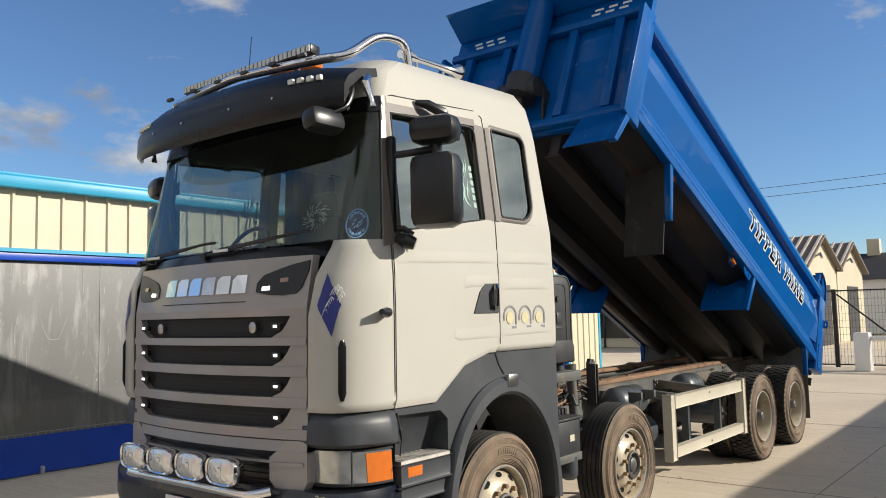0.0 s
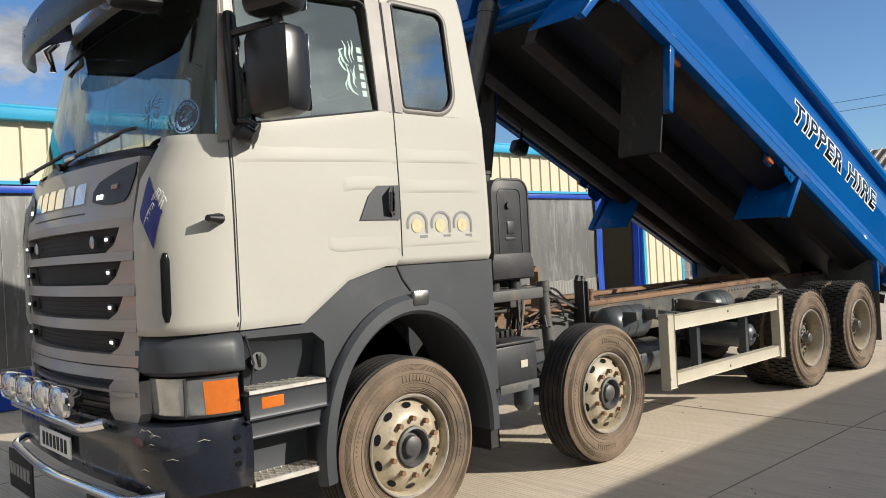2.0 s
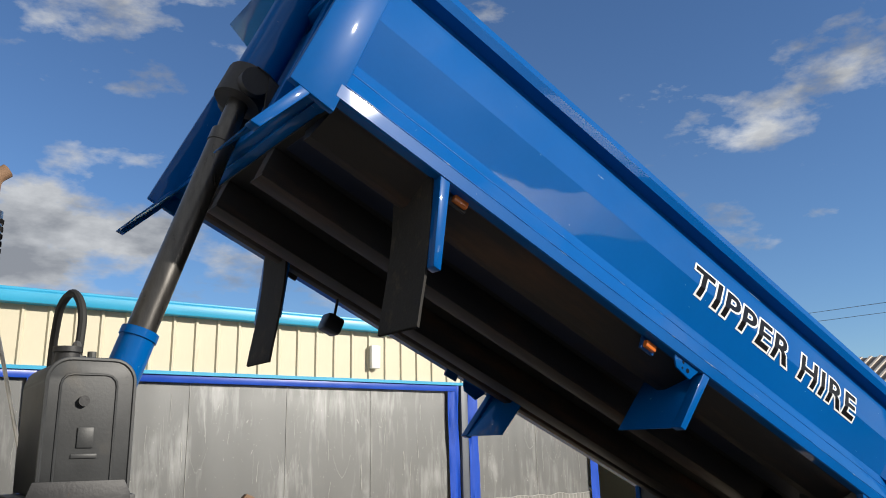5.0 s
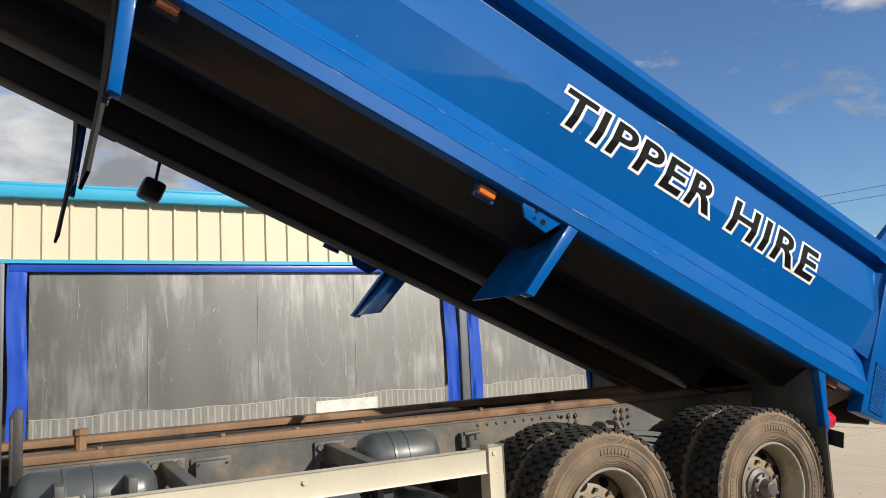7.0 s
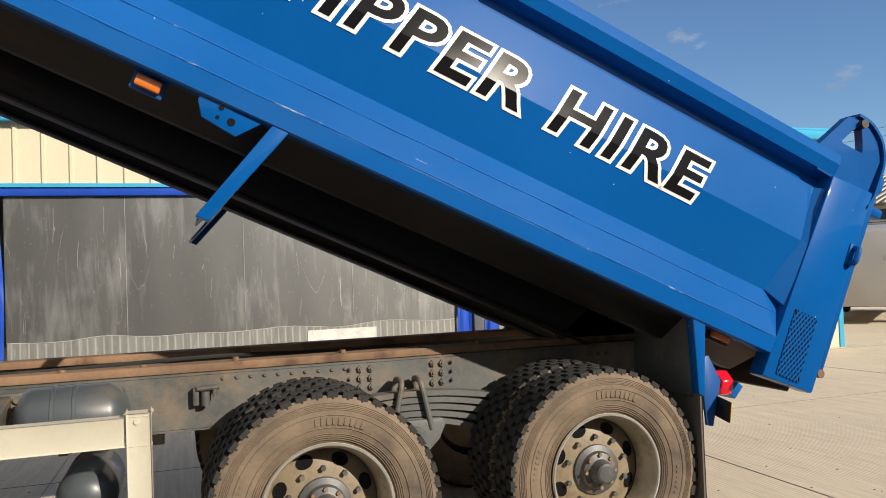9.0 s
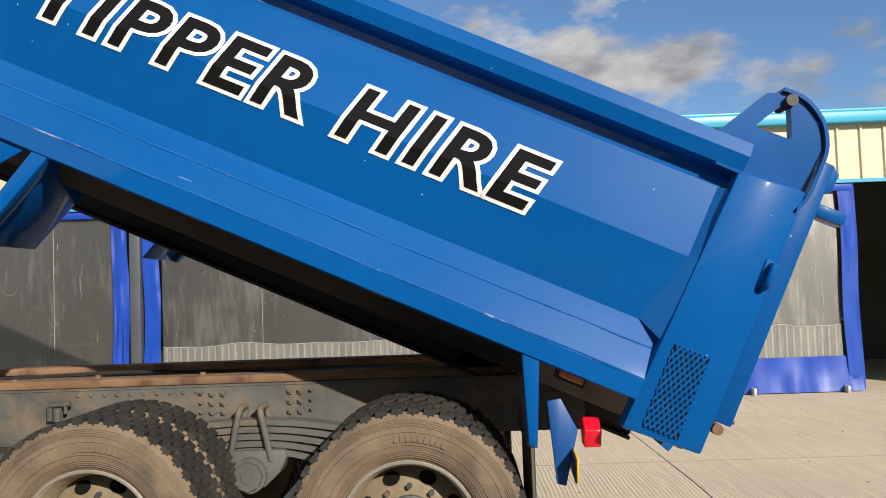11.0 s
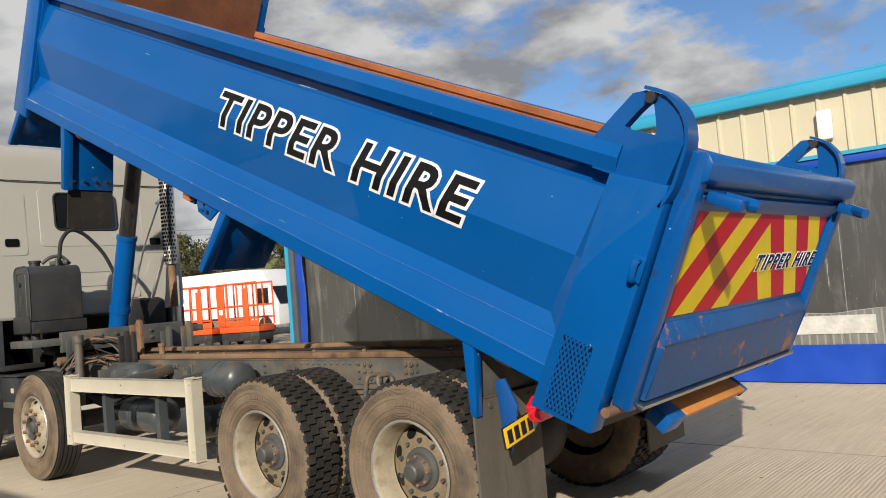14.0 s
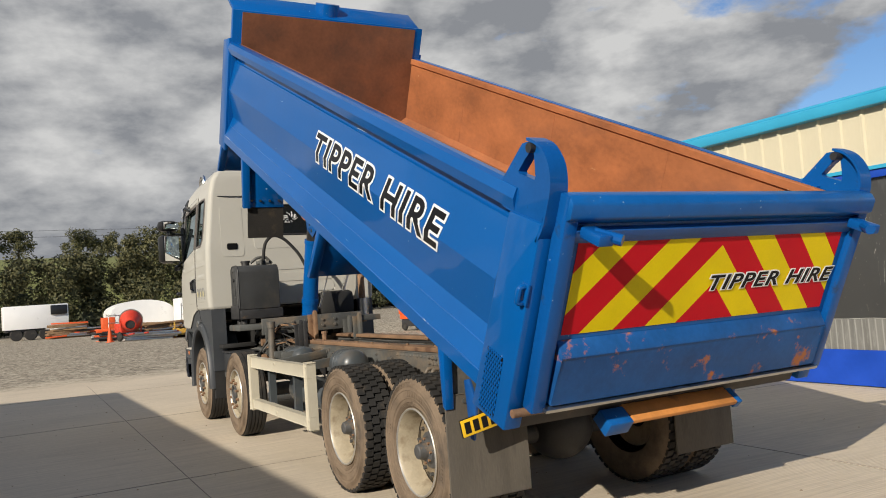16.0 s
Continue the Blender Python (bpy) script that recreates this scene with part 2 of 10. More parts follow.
M = dict(
    blue=mat("blue_paint", (0.0005, 0.087, 0.322), 0.34, 0, 0.08, 1.2, 0.004, 30, dirt=(0.002, 0.094, 0.36), damount=0.40, dscale=3, coat=0.45, dsharp=0.3, spec=0.05),
    blue_dull=mat("blue_paint_dull", (0.006, 0.075, 0.28), 0.42, 0, 0.2, 2.5, 0.06, 40, dirt=(0.02, 0.03, 0.05), damount=0.40, dscale=3, dsharp=0.25),
    blue_tail=mat("blue_paint_worn", (0.003, 0.095, 0.33), 0.36, 0, 0.2, 2.5, 0.05, 30, dirt=(0.018, 0.075, 0.20), damount=0.45, dscale=2.5, dsharp=0.2, coat=0.15, spec=0.25),
    tail_rust=mat("rusted_blue_paint", (0.010, 0.080, 0.26), 0.45, 0, 0.3, 3, 0.1, 30, dirt=(0.42, 0.14, 0.04), damount=0.40, dscale=4.0, dsharp=0.06, spec=0.25),
    rust=mat("rusted_steel", (0.33, 0.112, 0.040), 0.72, 0, 0.34, 2.6, 0.12, 25, dirt=(0.14, 0.058, 0.032), damount=0.52, dscale=1.1, dsharp=0.36, stretch=(0.7, 1.6, 1.1)),
    # near-black: shade below the raised body is mixed into paint and dirt
    under=mat("shaded_underside", (0.008, 0.008, 0.010), 0.65, 0, 0.4, 2, 0.2, 30, dirt=(0.030, 0.015, 0.008), damount=0.36, dscale=2.5),
    chassis=mat("chassis_paint", (0.085, 0.088, 0.085), 0.6, 0, 0.35, 2.5, 0.15, 45, dirt=(0.30, 0.205, 0.12), damount=0.52, dscale=1.9, dsharp=0.3),
    chassis_rust=mat("chassis_rusty_top", (0.22, 0.13, 0.075), 0.8, 0, 0.35, 3, 0.25, 40, dirt=(0.10, 0.05, 0.03), damount=0.45, dscale=5),
    dark=mat("dark_steel", (0.028, 0.028, 0.03), 0.55, 0, 0.4, 5, 0.2, 50, dirt=(0.12, 0.08, 0.05), damount=0.40, dscale=6),
    black=mat("black_plastic", (0.012, 0.012, 0.013), 0.32, 0, 0.2, 6, 0.03, 120),
    black_matt=mat("black_rubber", (0.018, 0.018, 0.018), 0.75, 0, 0.3, 6, 0.25, 60, dirt=(0.07, 0.055, 0.045), damount=0.40, dscale=4),
    white=mat("cream_white_paint", (0.475, 0.462, 0.415), 0.40, 0, 0.03, 1.5, 0.01, 30, coat=0.42, rvar=0.05, spec=0.08),
    tank=mat("blue_grey_tank_paint", (0.060, 0.070, 0.078), 0.36, 0, 0.15, 3, 0.03, 80, dirt=(0.17, 0.135, 0.10), damount=0.47, dscale=2.2, dsharp=0.35, coat=0.3),
    grey=mat("dark_grey_plastic", (0.048, 0.053, 0.060), 0.48, 0, 0.12, 3, 0.05, 150, dirt=(0.085, 0.085, 0.085), damount=0.40, dscale=3, dsharp=0.3),
    grille=mat("warm_grey_paint", (0.33, 0.305, 0.29), 0.36, 0.0, 0.06, 3, 0.02, 120, coat=0.4),
    navy=mat("navy_black_plastic", (0.010, 0.013, 0.022), 0.28, 0, 0.2, 4, 0.02, 90, coat=0.5),
    chrome=mat("chrome", (0.82, 0.82, 0.83), 0.10, 1.0, 0.05, 8, 0.0, 60, rvar=0.05),
    steel=mat("brushed_steel", (0.50, 0.49, 0.47), 0.32, 1.0, 0.15, 8, 0.05, 90, dirt=(0.25, 0.2, 0.15), damount=0.38, dscale=5),
    tyre=mat("tyre_rubber", (0.022, 0.021, 0.020), 0.8, 0, 0.3, 4, 0.2, 60, dirt=(0.10, 0.078, 0.058), damount=0.47, dscale=5.0, dsharp=0.3),
    tyre_wall=mat("dusty_tyre_wall", (0.175, 0.128, 0.088), 0.82, 0, 0.35, 5, 0.25, 50, dirt=(0.055, 0.047, 0.040), damount=0.50, dscale=3.2, dsharp=0.26),
    rim=mat("cream_wheel_rim", (0.43, 0.37, 0.27), 0.45, 0.1, 0.25, 6, 0.08, 60, dirt=(0.15, 0.095, 0.05), damount=0.50, dscale=7, dsharp=0.28),
    # this brown holds both dust and the shade inside the dish
    rim_dusty_shaded=mat("dusted_shaded_disc", (0.235, 0.185, 0.12), 0.55, 0, 0.3, 5, 0.1, 60, dirt=(0.11, 0.07, 0.04), damount=0.52, dscale=6, dsharp=0.3),
    rim_edge=mat("bare_rim_edge", (0.62, 0.60, 0.56), 0.35, 0.7, 0.15, 9, 0.05, 60),
    hub=mat("grey_hub", (0.10, 0.10, 0.10), 0.5, 0.3, 0.3, 8, 0.15, 60, dirt=(0.25, 0.17, 0.1), damount=0.44, dscale=9),
    guard=mat("dirty_cream_rail", (0.54, 0.50, 0.40), 0.42, 0, 0.08, 3, 0.06, 50, dirt=(0.42, 0.34, 0.23), damount=0.40, dscale=3, dsharp=0.3),
    orange=lamp_lens("amber_lens", (0.62, 0.16, 0.025), 0.03),
    red=lamp_lens("red_lens", (0.65, 0.01, 0.03), 0.1),
    clear=lamp_lens("clear_lens", (0.62, 0.64, 0.60)),
    led=lamp_lens("led_lamp", (1.0, 0.96, 0.85), 2.5),
    yellow=mat("yellow_reflective", (0.74, 0.56, 0.005), 0.4, 0, 0.10, 3, 0.02, 80, spec=0.15),
    redsheet=mat("red_reflective", (0.52, 0.006, 0.016), 0.4, 0, 0.10, 3, 0.02, 80, spec=0.12),
    ink=mat("black_lettering", (0.010, 0.010, 0.011), 0.12, 0, 0.1, 6, 0.0, 60, spec=0.14, rvar=0.03),
    paper=mat("white_lettering", (0.80, 0.80, 0.80), 0.4, 0, 0.04, 6, 0.0, 60, spec=0.25),
    plate_y=mat("yellow_plate", (0.80, 0.50, 0.02), 0.35, 0, 0.05, 6, 0.0, 60),
    decal_blue=mat("blue_decal", (0.02, 0.03, 0.20), 0.3, 0, 0.06, 6, 0.0, 60),
    glass=glass("cab_glass", (0.70, 0.76, 0.74), 0.42),
    screen=glass("screen_glass", (0.72, 0.78, 0.76), 0.03),
    lamp_glass=mat("lamp_reflector", (0.52, 0.53, 0.51), 0.13, 0.7, 0.35, 7, 0.35, 9, coat=1.0),
    spot_glass=mat("spot_lens_glass", (0.80, 0.82, 0.82), 0.10, 0.7, 0.2, 30, 0.25, 40, coat=1.0),
    chrome_dark=mat("dark_chrome", (0.20, 0.20, 0.21), 0.12, 1.0, 0.1, 8, 0.0, 60, rvar=0.05),
    tread=mat("galvanised_tread", (0.58, 0.55, 0.50), 0.5, 0.2, 0.2, 8, 0.1, 60, dirt=(0.36, 0.27, 0.18), damount=0.42, dscale=8),
    amber_dim=lamp_lens("amber_marker", (0.35, 0.22, 0.16)),
    mirror=mat("mirror_glass", (0.85, 0.86, 0.87), 0.03, 1.0, 0.01, 3, 0.0, 30, rvar=0.01),
    cream=mat("cream_cladding", (0.575, 0.525, 0.39), 0.45, 0, 0.05, 1.2, 0.02, 30, dirt=(0.54, 0.475, 0.33), damount=0.40, dscale=2, stretch=(1, 1, 0.3), dsharp=0.3),
    teal=mat("teal_trim", (0.03, 0.33, 0.54), 0.4, 0, 0.08, 1.5, 0.02, 30),
    tarp=mat("blue_tarpaulin", (0.010, 0.060, 0.40), 0.34, 0, 0.15, 2.5, 0.12, 12),
    post=mat("grey_post", (0.09, 0.10, 0.12), 0.5, 0.2, 0.15, 3, 0.05, 40),
    rubber=mat("door_seal", (0.02, 0.02, 0.022), 0.7, 0, 0.1, 5, 0, 40),
)


def chipped(m, pale, amount=0.020, scale=9.0):
    """Adds small chips and short scratches to a painted surface."""
    n, l = m.node_tree.nodes, m.node_tree.links
    b = n["Principled BSDF"]
    tc = n.new("ShaderNodeTexCoord")
    vo = n.new("ShaderNodeTexVoronoi")
    vo.inputs["Scale"].default_value, vo.inputs["Randomness"].default_value = scale, 1.0
    l.new(tc.outputs["Object"], vo.inputs["Vector"])
    lt = n.new("ShaderNodeMath")
    lt.operation = "LESS_THAN"
    lt.inputs[1].default_value = amount * scale * 0.22
    pick = n.new("ShaderNodeTexNoise")
    pick.inputs["Scale"].default_value, pick.inputs["Detail"].default_value = 1.6, 3.0
    l.new(tc.outputs["Object"], pick.inputs["Vector"])
    gt = n.new("ShaderNodeMath")
    gt.operation = "GREATER_THAN"
    gt.inputs[1].default_value = 0.52
    l.new(pick.outputs["Fac"], gt.inputs[0])
    l.new(vo.outputs["Distance"], lt.inputs[0])
    # hairline scratches: thin bands of a strongly drawn-out noise
    mp = n.new("ShaderNodeMapping")
    mp.inputs["Scale"].default_value = (1.2, 30.0, 30.0)
    mp.inputs["Rotation"].default_value = (0, 0.35, 0)
    l.new(tc.outputs["Object"], mp.inputs["Vector"])
    sn = n.new("ShaderNodeTexNoise")
    sn.inputs["Scale"].default_value, sn.inputs["Detail"].default_value = 1.0, 2.0
    l.new(mp.outputs["Vector"], sn.inputs["Vector"])
    sg = n.new("ShaderNodeMath")
    sg.operation = "GREATER_THAN"
    sg.inputs[1].default_value = 0.755
    l.new(sn.outputs["Fac"], sg.inputs[0])
    mu = n.new("ShaderNodeMath")
    mu.operation = "MULTIPLY"
    l.new(lt.outputs["Value"], mu.inputs[0])
    l.new(gt.outputs["Value"], mu.inputs[1])
    mxm = n.new("ShaderNodeMath")
    mxm.operation = "MAXIMUM"
    l.new(mu.outputs["Value"], mxm.inputs[0])
    l.new(sg.outputs["Value"], mxm.inputs[1])
    old = b.inputs["Base Color"].links[0].from_socket
    mx = n.new("ShaderNodeMix")
    mx.data_type = "RGBA"
    mx.inputs["B"].default_value = (*pale, 1)
    l.new(mxm.outputs["Value"], mx.inputs["Factor"])
    l.new(old, mx.inputs["A"])
    l.new(mx.outputs["Result"], b.inputs["Base Color"])


def dented(m, amount=0.35):
    """Slow waves in sheet metal that bend its reflections."""
    n, l = m.node_tree.nodes, m.node_tree.links
    tc = n.new("ShaderNodeTexCoord")
    ns = n.new("ShaderNodeTexNoise")
    ns.inputs["Scale"].default_value, ns.inputs["Detail"].default_value = 1.3, 2.0
    l.new(tc.outputs["Object"], ns.inputs["Vector"])
    bp = n.new("ShaderNodeBump")
    bp.inputs["Strength"].default_value, bp.inputs["Distance"].default_value = amount, 0.05
    l.new(ns.outputs["Fac"], bp.inputs["Height"])
    l.new(bp.outputs["Normal"], n["Principled BSDF"].inputs["Coat Normal"])


dented(M["blue"], 0.18)
chipped(M["blue"], (0.34, 0.44, 0.58), 0.015, 11.0)
chipped(M["rust"], (0.46, 0.27, 0.14), 0.04, 4.0)
chipped(M["blue_tail"], (0.16, 0.26, 0.44), 0.022, 13.0)
M["blue_ear"] = mat("chipped_blue_paint", (0.002, 0.080, 0.30), 0.36, 0, 0.15, 3, 0.03, 40, dirt=(0.02, 0.05, 0.12), damount=0.40, dscale=6, dsharp=0.12, coat=0.4, spec=0.1)
chipped(M["blue_ear"], (0.34, 0.42, 0.54), 0.016, 16.0)
# shaded copy of the rust, darker brown for the headboard's inside
M["rust_shaded"] = mat("shaded_rusted_steel", (0.20, 0.075, 0.034), 0.75, 0, 0.35, 2.4, 0.12, 25, dirt=(0.075, 0.040, 0.028), damount=0.50, dscale=1.4, dsharp=0.3)
M["flap"] = mat("dusty_rubber_flap", (0.105, 0.092, 0.075), 0.8, 0, 0.3, 3, 0.2, 40, dirt=(0.035, 0.032, 0.03), damount=0.46, dscale=3, stretch=(1, 2.5, 0.6), dsharp=0.3)
# blue and rusty underside colours, darkened to hold the body's shade
M["shaded_under_blue"] = mat("shaded_blue_underside", (0.006, 0.012, 0.034), 0.5, 0, 0.3, 1.5, 0.05, 30, dirt=(0.022, 0.012, 0.008), damount=0.42, dscale=1.6, dsharp=0.3)
M["sill_rust_shaded"] = mat("shaded_rusty_sill", (0.012, 0.010, 0.010), 0.6, 0, 0.4, 2, 0.15, 30, dirt=(0.075, 0.032, 0.014), damount=0.50, dscale=1.4, dsharp=0.25, stretch=(0.4, 2, 2))
M["dark_box"] = mat("dark_grey_box", (0.030, 0.032, 0.036), 0.5, 0, 0.2, 4, 0.05, 60, dirt=(0.10, 0.085, 0.065), damount=0.42, dscale=5, dsharp=0.3)
M["joint"] = mat("joint_filler", (0.30, 0.255, 0.205), 0.85, 0, 0.2, 3, 0.1, 30)
M["flap_dark"] = mat("dark_brown_flap", (0.020, 0.018, 0.016), 0.85, 0, 0.4, 4, 0.4, 60, dirt=(0.05, 0.038, 0.026), damount=0.44, dscale=7)


# ---- building helpers ----
CAB = dict(raised=False)


def cab_lift(z):
    """How far the sprung cab rides above its plan height: nothing at the sills, full from the door sill up."""
    for (za, da), (zb, db) in zip(LIFT, LIFT[1:]):
        if z <= zb:
            return da + (db - da) * max(0.0, z - za) / (zb - za)
    return LIFT[-1][1]


def cab_shift(p):
    """The ride height, and the nose carried a little forward and wider towards the grille."""
    k = min(1.0, max(0.0, (0.30 - p.x) / 0.22))
    e = min(1.0, max(0.0, (1.22 - abs(p.y)) / 0.32))
    return Vector((-0.06 * k, 0.055 * p.y * k * e, cab_lift(p.z)))


LIFT = [(0.53, 0.0), (0.95, 0.038), (1.40, 0.058), (1.65, 0.07), (9.0, 0.07)]


def obj(name, bm, material, parent=None, label="", m=None, smooth=True, angle=35):
    """Links a bmesh as one mesh object."""
    if CAB["raised"]:
        if m is None:
            for v in bm.verts:
                v.co += cab_shift(v.co)
        else:
            m = Matrix.Translation(cab_shift(m.translation)) @ m
    bmesh.ops.recalc_face_normals(bm, faces=bm.faces)
    me = bpy.data.meshes.new(name)
    bm.to_mesh(me)
    bm.free()
    mats = material if isinstance(material, (list, tuple)) else [material]
    for x in mats:
        me.materials.append(x)
    if smooth:
        me.shade_smooth()
        me.set_sharp_from_angle(angle=radians(angle))
    ob = new(name, me)
    if m is not None:
        ob.matrix_basis = m
    if parent:
        ob.parent = parent
    if label:
        ob["label"] = label
    return ob


def part(name, bm, material, parent, label="", m=None, angle=35):
    return obj(name, bm, material, parent, label, m, True, angle)


def thing(name, label, category, group="", at=(0, 0, 0), rz=0.0):
    e = new(name)
    e.empty_display_size = 0.2
    e.matrix_basis = pose(at[0], at[1], at[2] + ground_z(at[1]), 0, 0, rz)
    return tagged(e, label, category, group)


def B():
    return bmesh.new()


def box(bm, x0, x1, y0, y1, z0, z1, bev=0.0, mi=0, m=None):
    r = bmesh.ops.create_cube(bm, size=1.0)
    vs = r["verts"]
    for v in vs:
        v.co = Vector(((x0 + x1) / 2 + v.co.x * (x1 - x0), (y0 + y1) / 2 + v.co.y * (y1 - y0), (z0 + z1) / 2 + v.co.z * (z1 - z0)))
    fs = {f for v in vs for f in v.link_faces}
    if bev > 0:
        es = {e for v in vs for e in v.link_edges}
        r = bmesh.ops.bevel(bm, geom=list(es), offset=bev, segments=2, profile=0.5, affect="EDGES")
        fs = {f for f in fs if f.is_valid} | set(r["faces"])
        vs = list({v for f in fs for v in f.verts})
    for f in fs:
        f.material_index = mi
    if m is not None:
        for v in vs:
            v.co = m @ v.co
    return bm


def prism(bm, pts, a, b, axis="y", bev=0.0, mi=0):
    """A polygon of 2D points drawn in the plane across axis, pushed from a to b."""
    put = {"y": lambda p, q: (p[0], q, p[1]), "x": lambda p, q: (q, p[0], p[1]), "z": lambda p, q: (p[0], p[1], q)}[axis]
    lo = [bm.verts.new(put(p, a)) for p in pts]
    hi = [bm.verts.new(put(p, b)) for p in pts]
    fs = [bm.faces.new(lo), bm.faces.new(hi)]
    n = len(pts)
    for i in range(n):
        fs.append(bm.faces.new((lo[i], lo[(i + 1) % n], hi[(i + 1) % n], hi[i])))
    if bev > 0:
        es = {e for f in fs for e in f.edges}
        r = bmesh.ops.bevel(bm, geom=list(es), offset=bev, segments=2, profile=0.5, affect="EDGES")
        fs = [f for f in fs if f.is_valid] + r["faces"]
    for f in fs:
        f.material_index = mi
    return bm


def tube(bm, pts, r, seg=10, mi=0, caps=True):
    """A round bar swept along points; r a number or one per point."""
    pts = [Vector(p) for p in pts]
    rings = []
    up = None
    for i, p in enumerate(pts):
        d = (pts[min(i + 1, len(pts) - 1)] - pts[max(i - 1, 0)]).normalized()
        if up is None:
            up = d.orthogonal().normalized()
        up = (up - d * up.dot(d)).normalized()
        side = d.cross(up)
        rr = r[i] if isinstance(r, (list, tuple)) else r
        rings.append([bm.verts.new(p + rr * (math.cos(2 * math.pi * k / seg) * up + math.sin(2 * math.pi * k / seg) * side)) for k in range(seg)])
    for a, b in zip(rings, rings[1:]):
        for k in range(seg):
            f = bm.faces.new((a[k], a[(k + 1) % seg], b[(k + 1) % seg], b[k]))
            f.material_index = mi
    if caps:
        bm.faces.new(rings[0]).material_index = mi
        bm.faces.new(rings[-1]).material_index = mi
    return bm


def arc_pts(pts, n=4, r=0.08):
    """Rounds the corners of a polyline."""
    pts = [Vector(p) for p in pts]
    out = [pts[0]]
    for a, b, c in zip(pts, pts[1:], pts[2:]):
        u, w = (a - b), (c - b)
        k = min(r, u.length / 2.05, w.length / 2.05)
        p, q = b + u.normalized() * k, b + w.normalized() * k
        for i in range(n + 1):
            t = i / n
            out.append((1 - t) ** 2 * p + 2 * t * (1 - t) * b + t * t * q)
    out.append(pts[-1])
    return out


def lathe(bm, prof, seg=48, mi=0, mats=None):
    """Turns a profile of (radius, y) about the y axis."""
    rings = []
    for r, y in prof:
        rings.append([bm.verts.new((r * math.cos(2 * math.pi * k / seg), y, r * math.sin(2 * math.pi * k / seg))) for k in range(seg)] if r > 1e-5
                     else [bm.verts.new((0, y, 0))])
    for i, (a, b) in enumerate(zip(rings, rings[1:])):
        for k in range(seg):
            q = [a[k % len(a)], a[(k + 1) % len(a)], b[(k + 1) % len(b)], b[k % len(b)]]
            q = list(dict.fromkeys(q))
            f = bm.faces.new(q)
            f.material_index = mats[i] if mats else mi
    return bm


def cyl(bm, p0, p1, r, seg=16, mi=0, r2=None):
    return tube(bm, [p0, p1], [r, r if r2 is None else r2], seg, mi)


def lettering(text, size, material_name, parent, m, label, offset=0.0, depth=0.002, shear=0.0, space=1.0, width=1.0):
    """Raised letters in the built-in font, as one mesh."""
    cu = bpy.data.curves.new(material_name, "FONT")
    cu.body, cu.size, cu.offset, cu.extrude, cu.shear, cu.space_character = text, size, offset, depth, shear, space
    cu.resolution_u = 4
    tmp = bpy.data.objects.new("tmp", cu)
    me = bpy.data.meshes.new_from_object(tmp)
    bpy.data.objects.remove(tmp)
    me.transform(Matrix.Diagonal((width, 1, 1, 1)))
    me.materials.clear()
    me.materials.append(M[material_name])
    ob = new("lettering", me)
    ob.matrix_basis = m
    ob.parent = parent
    ob["label"] = label
    return ob


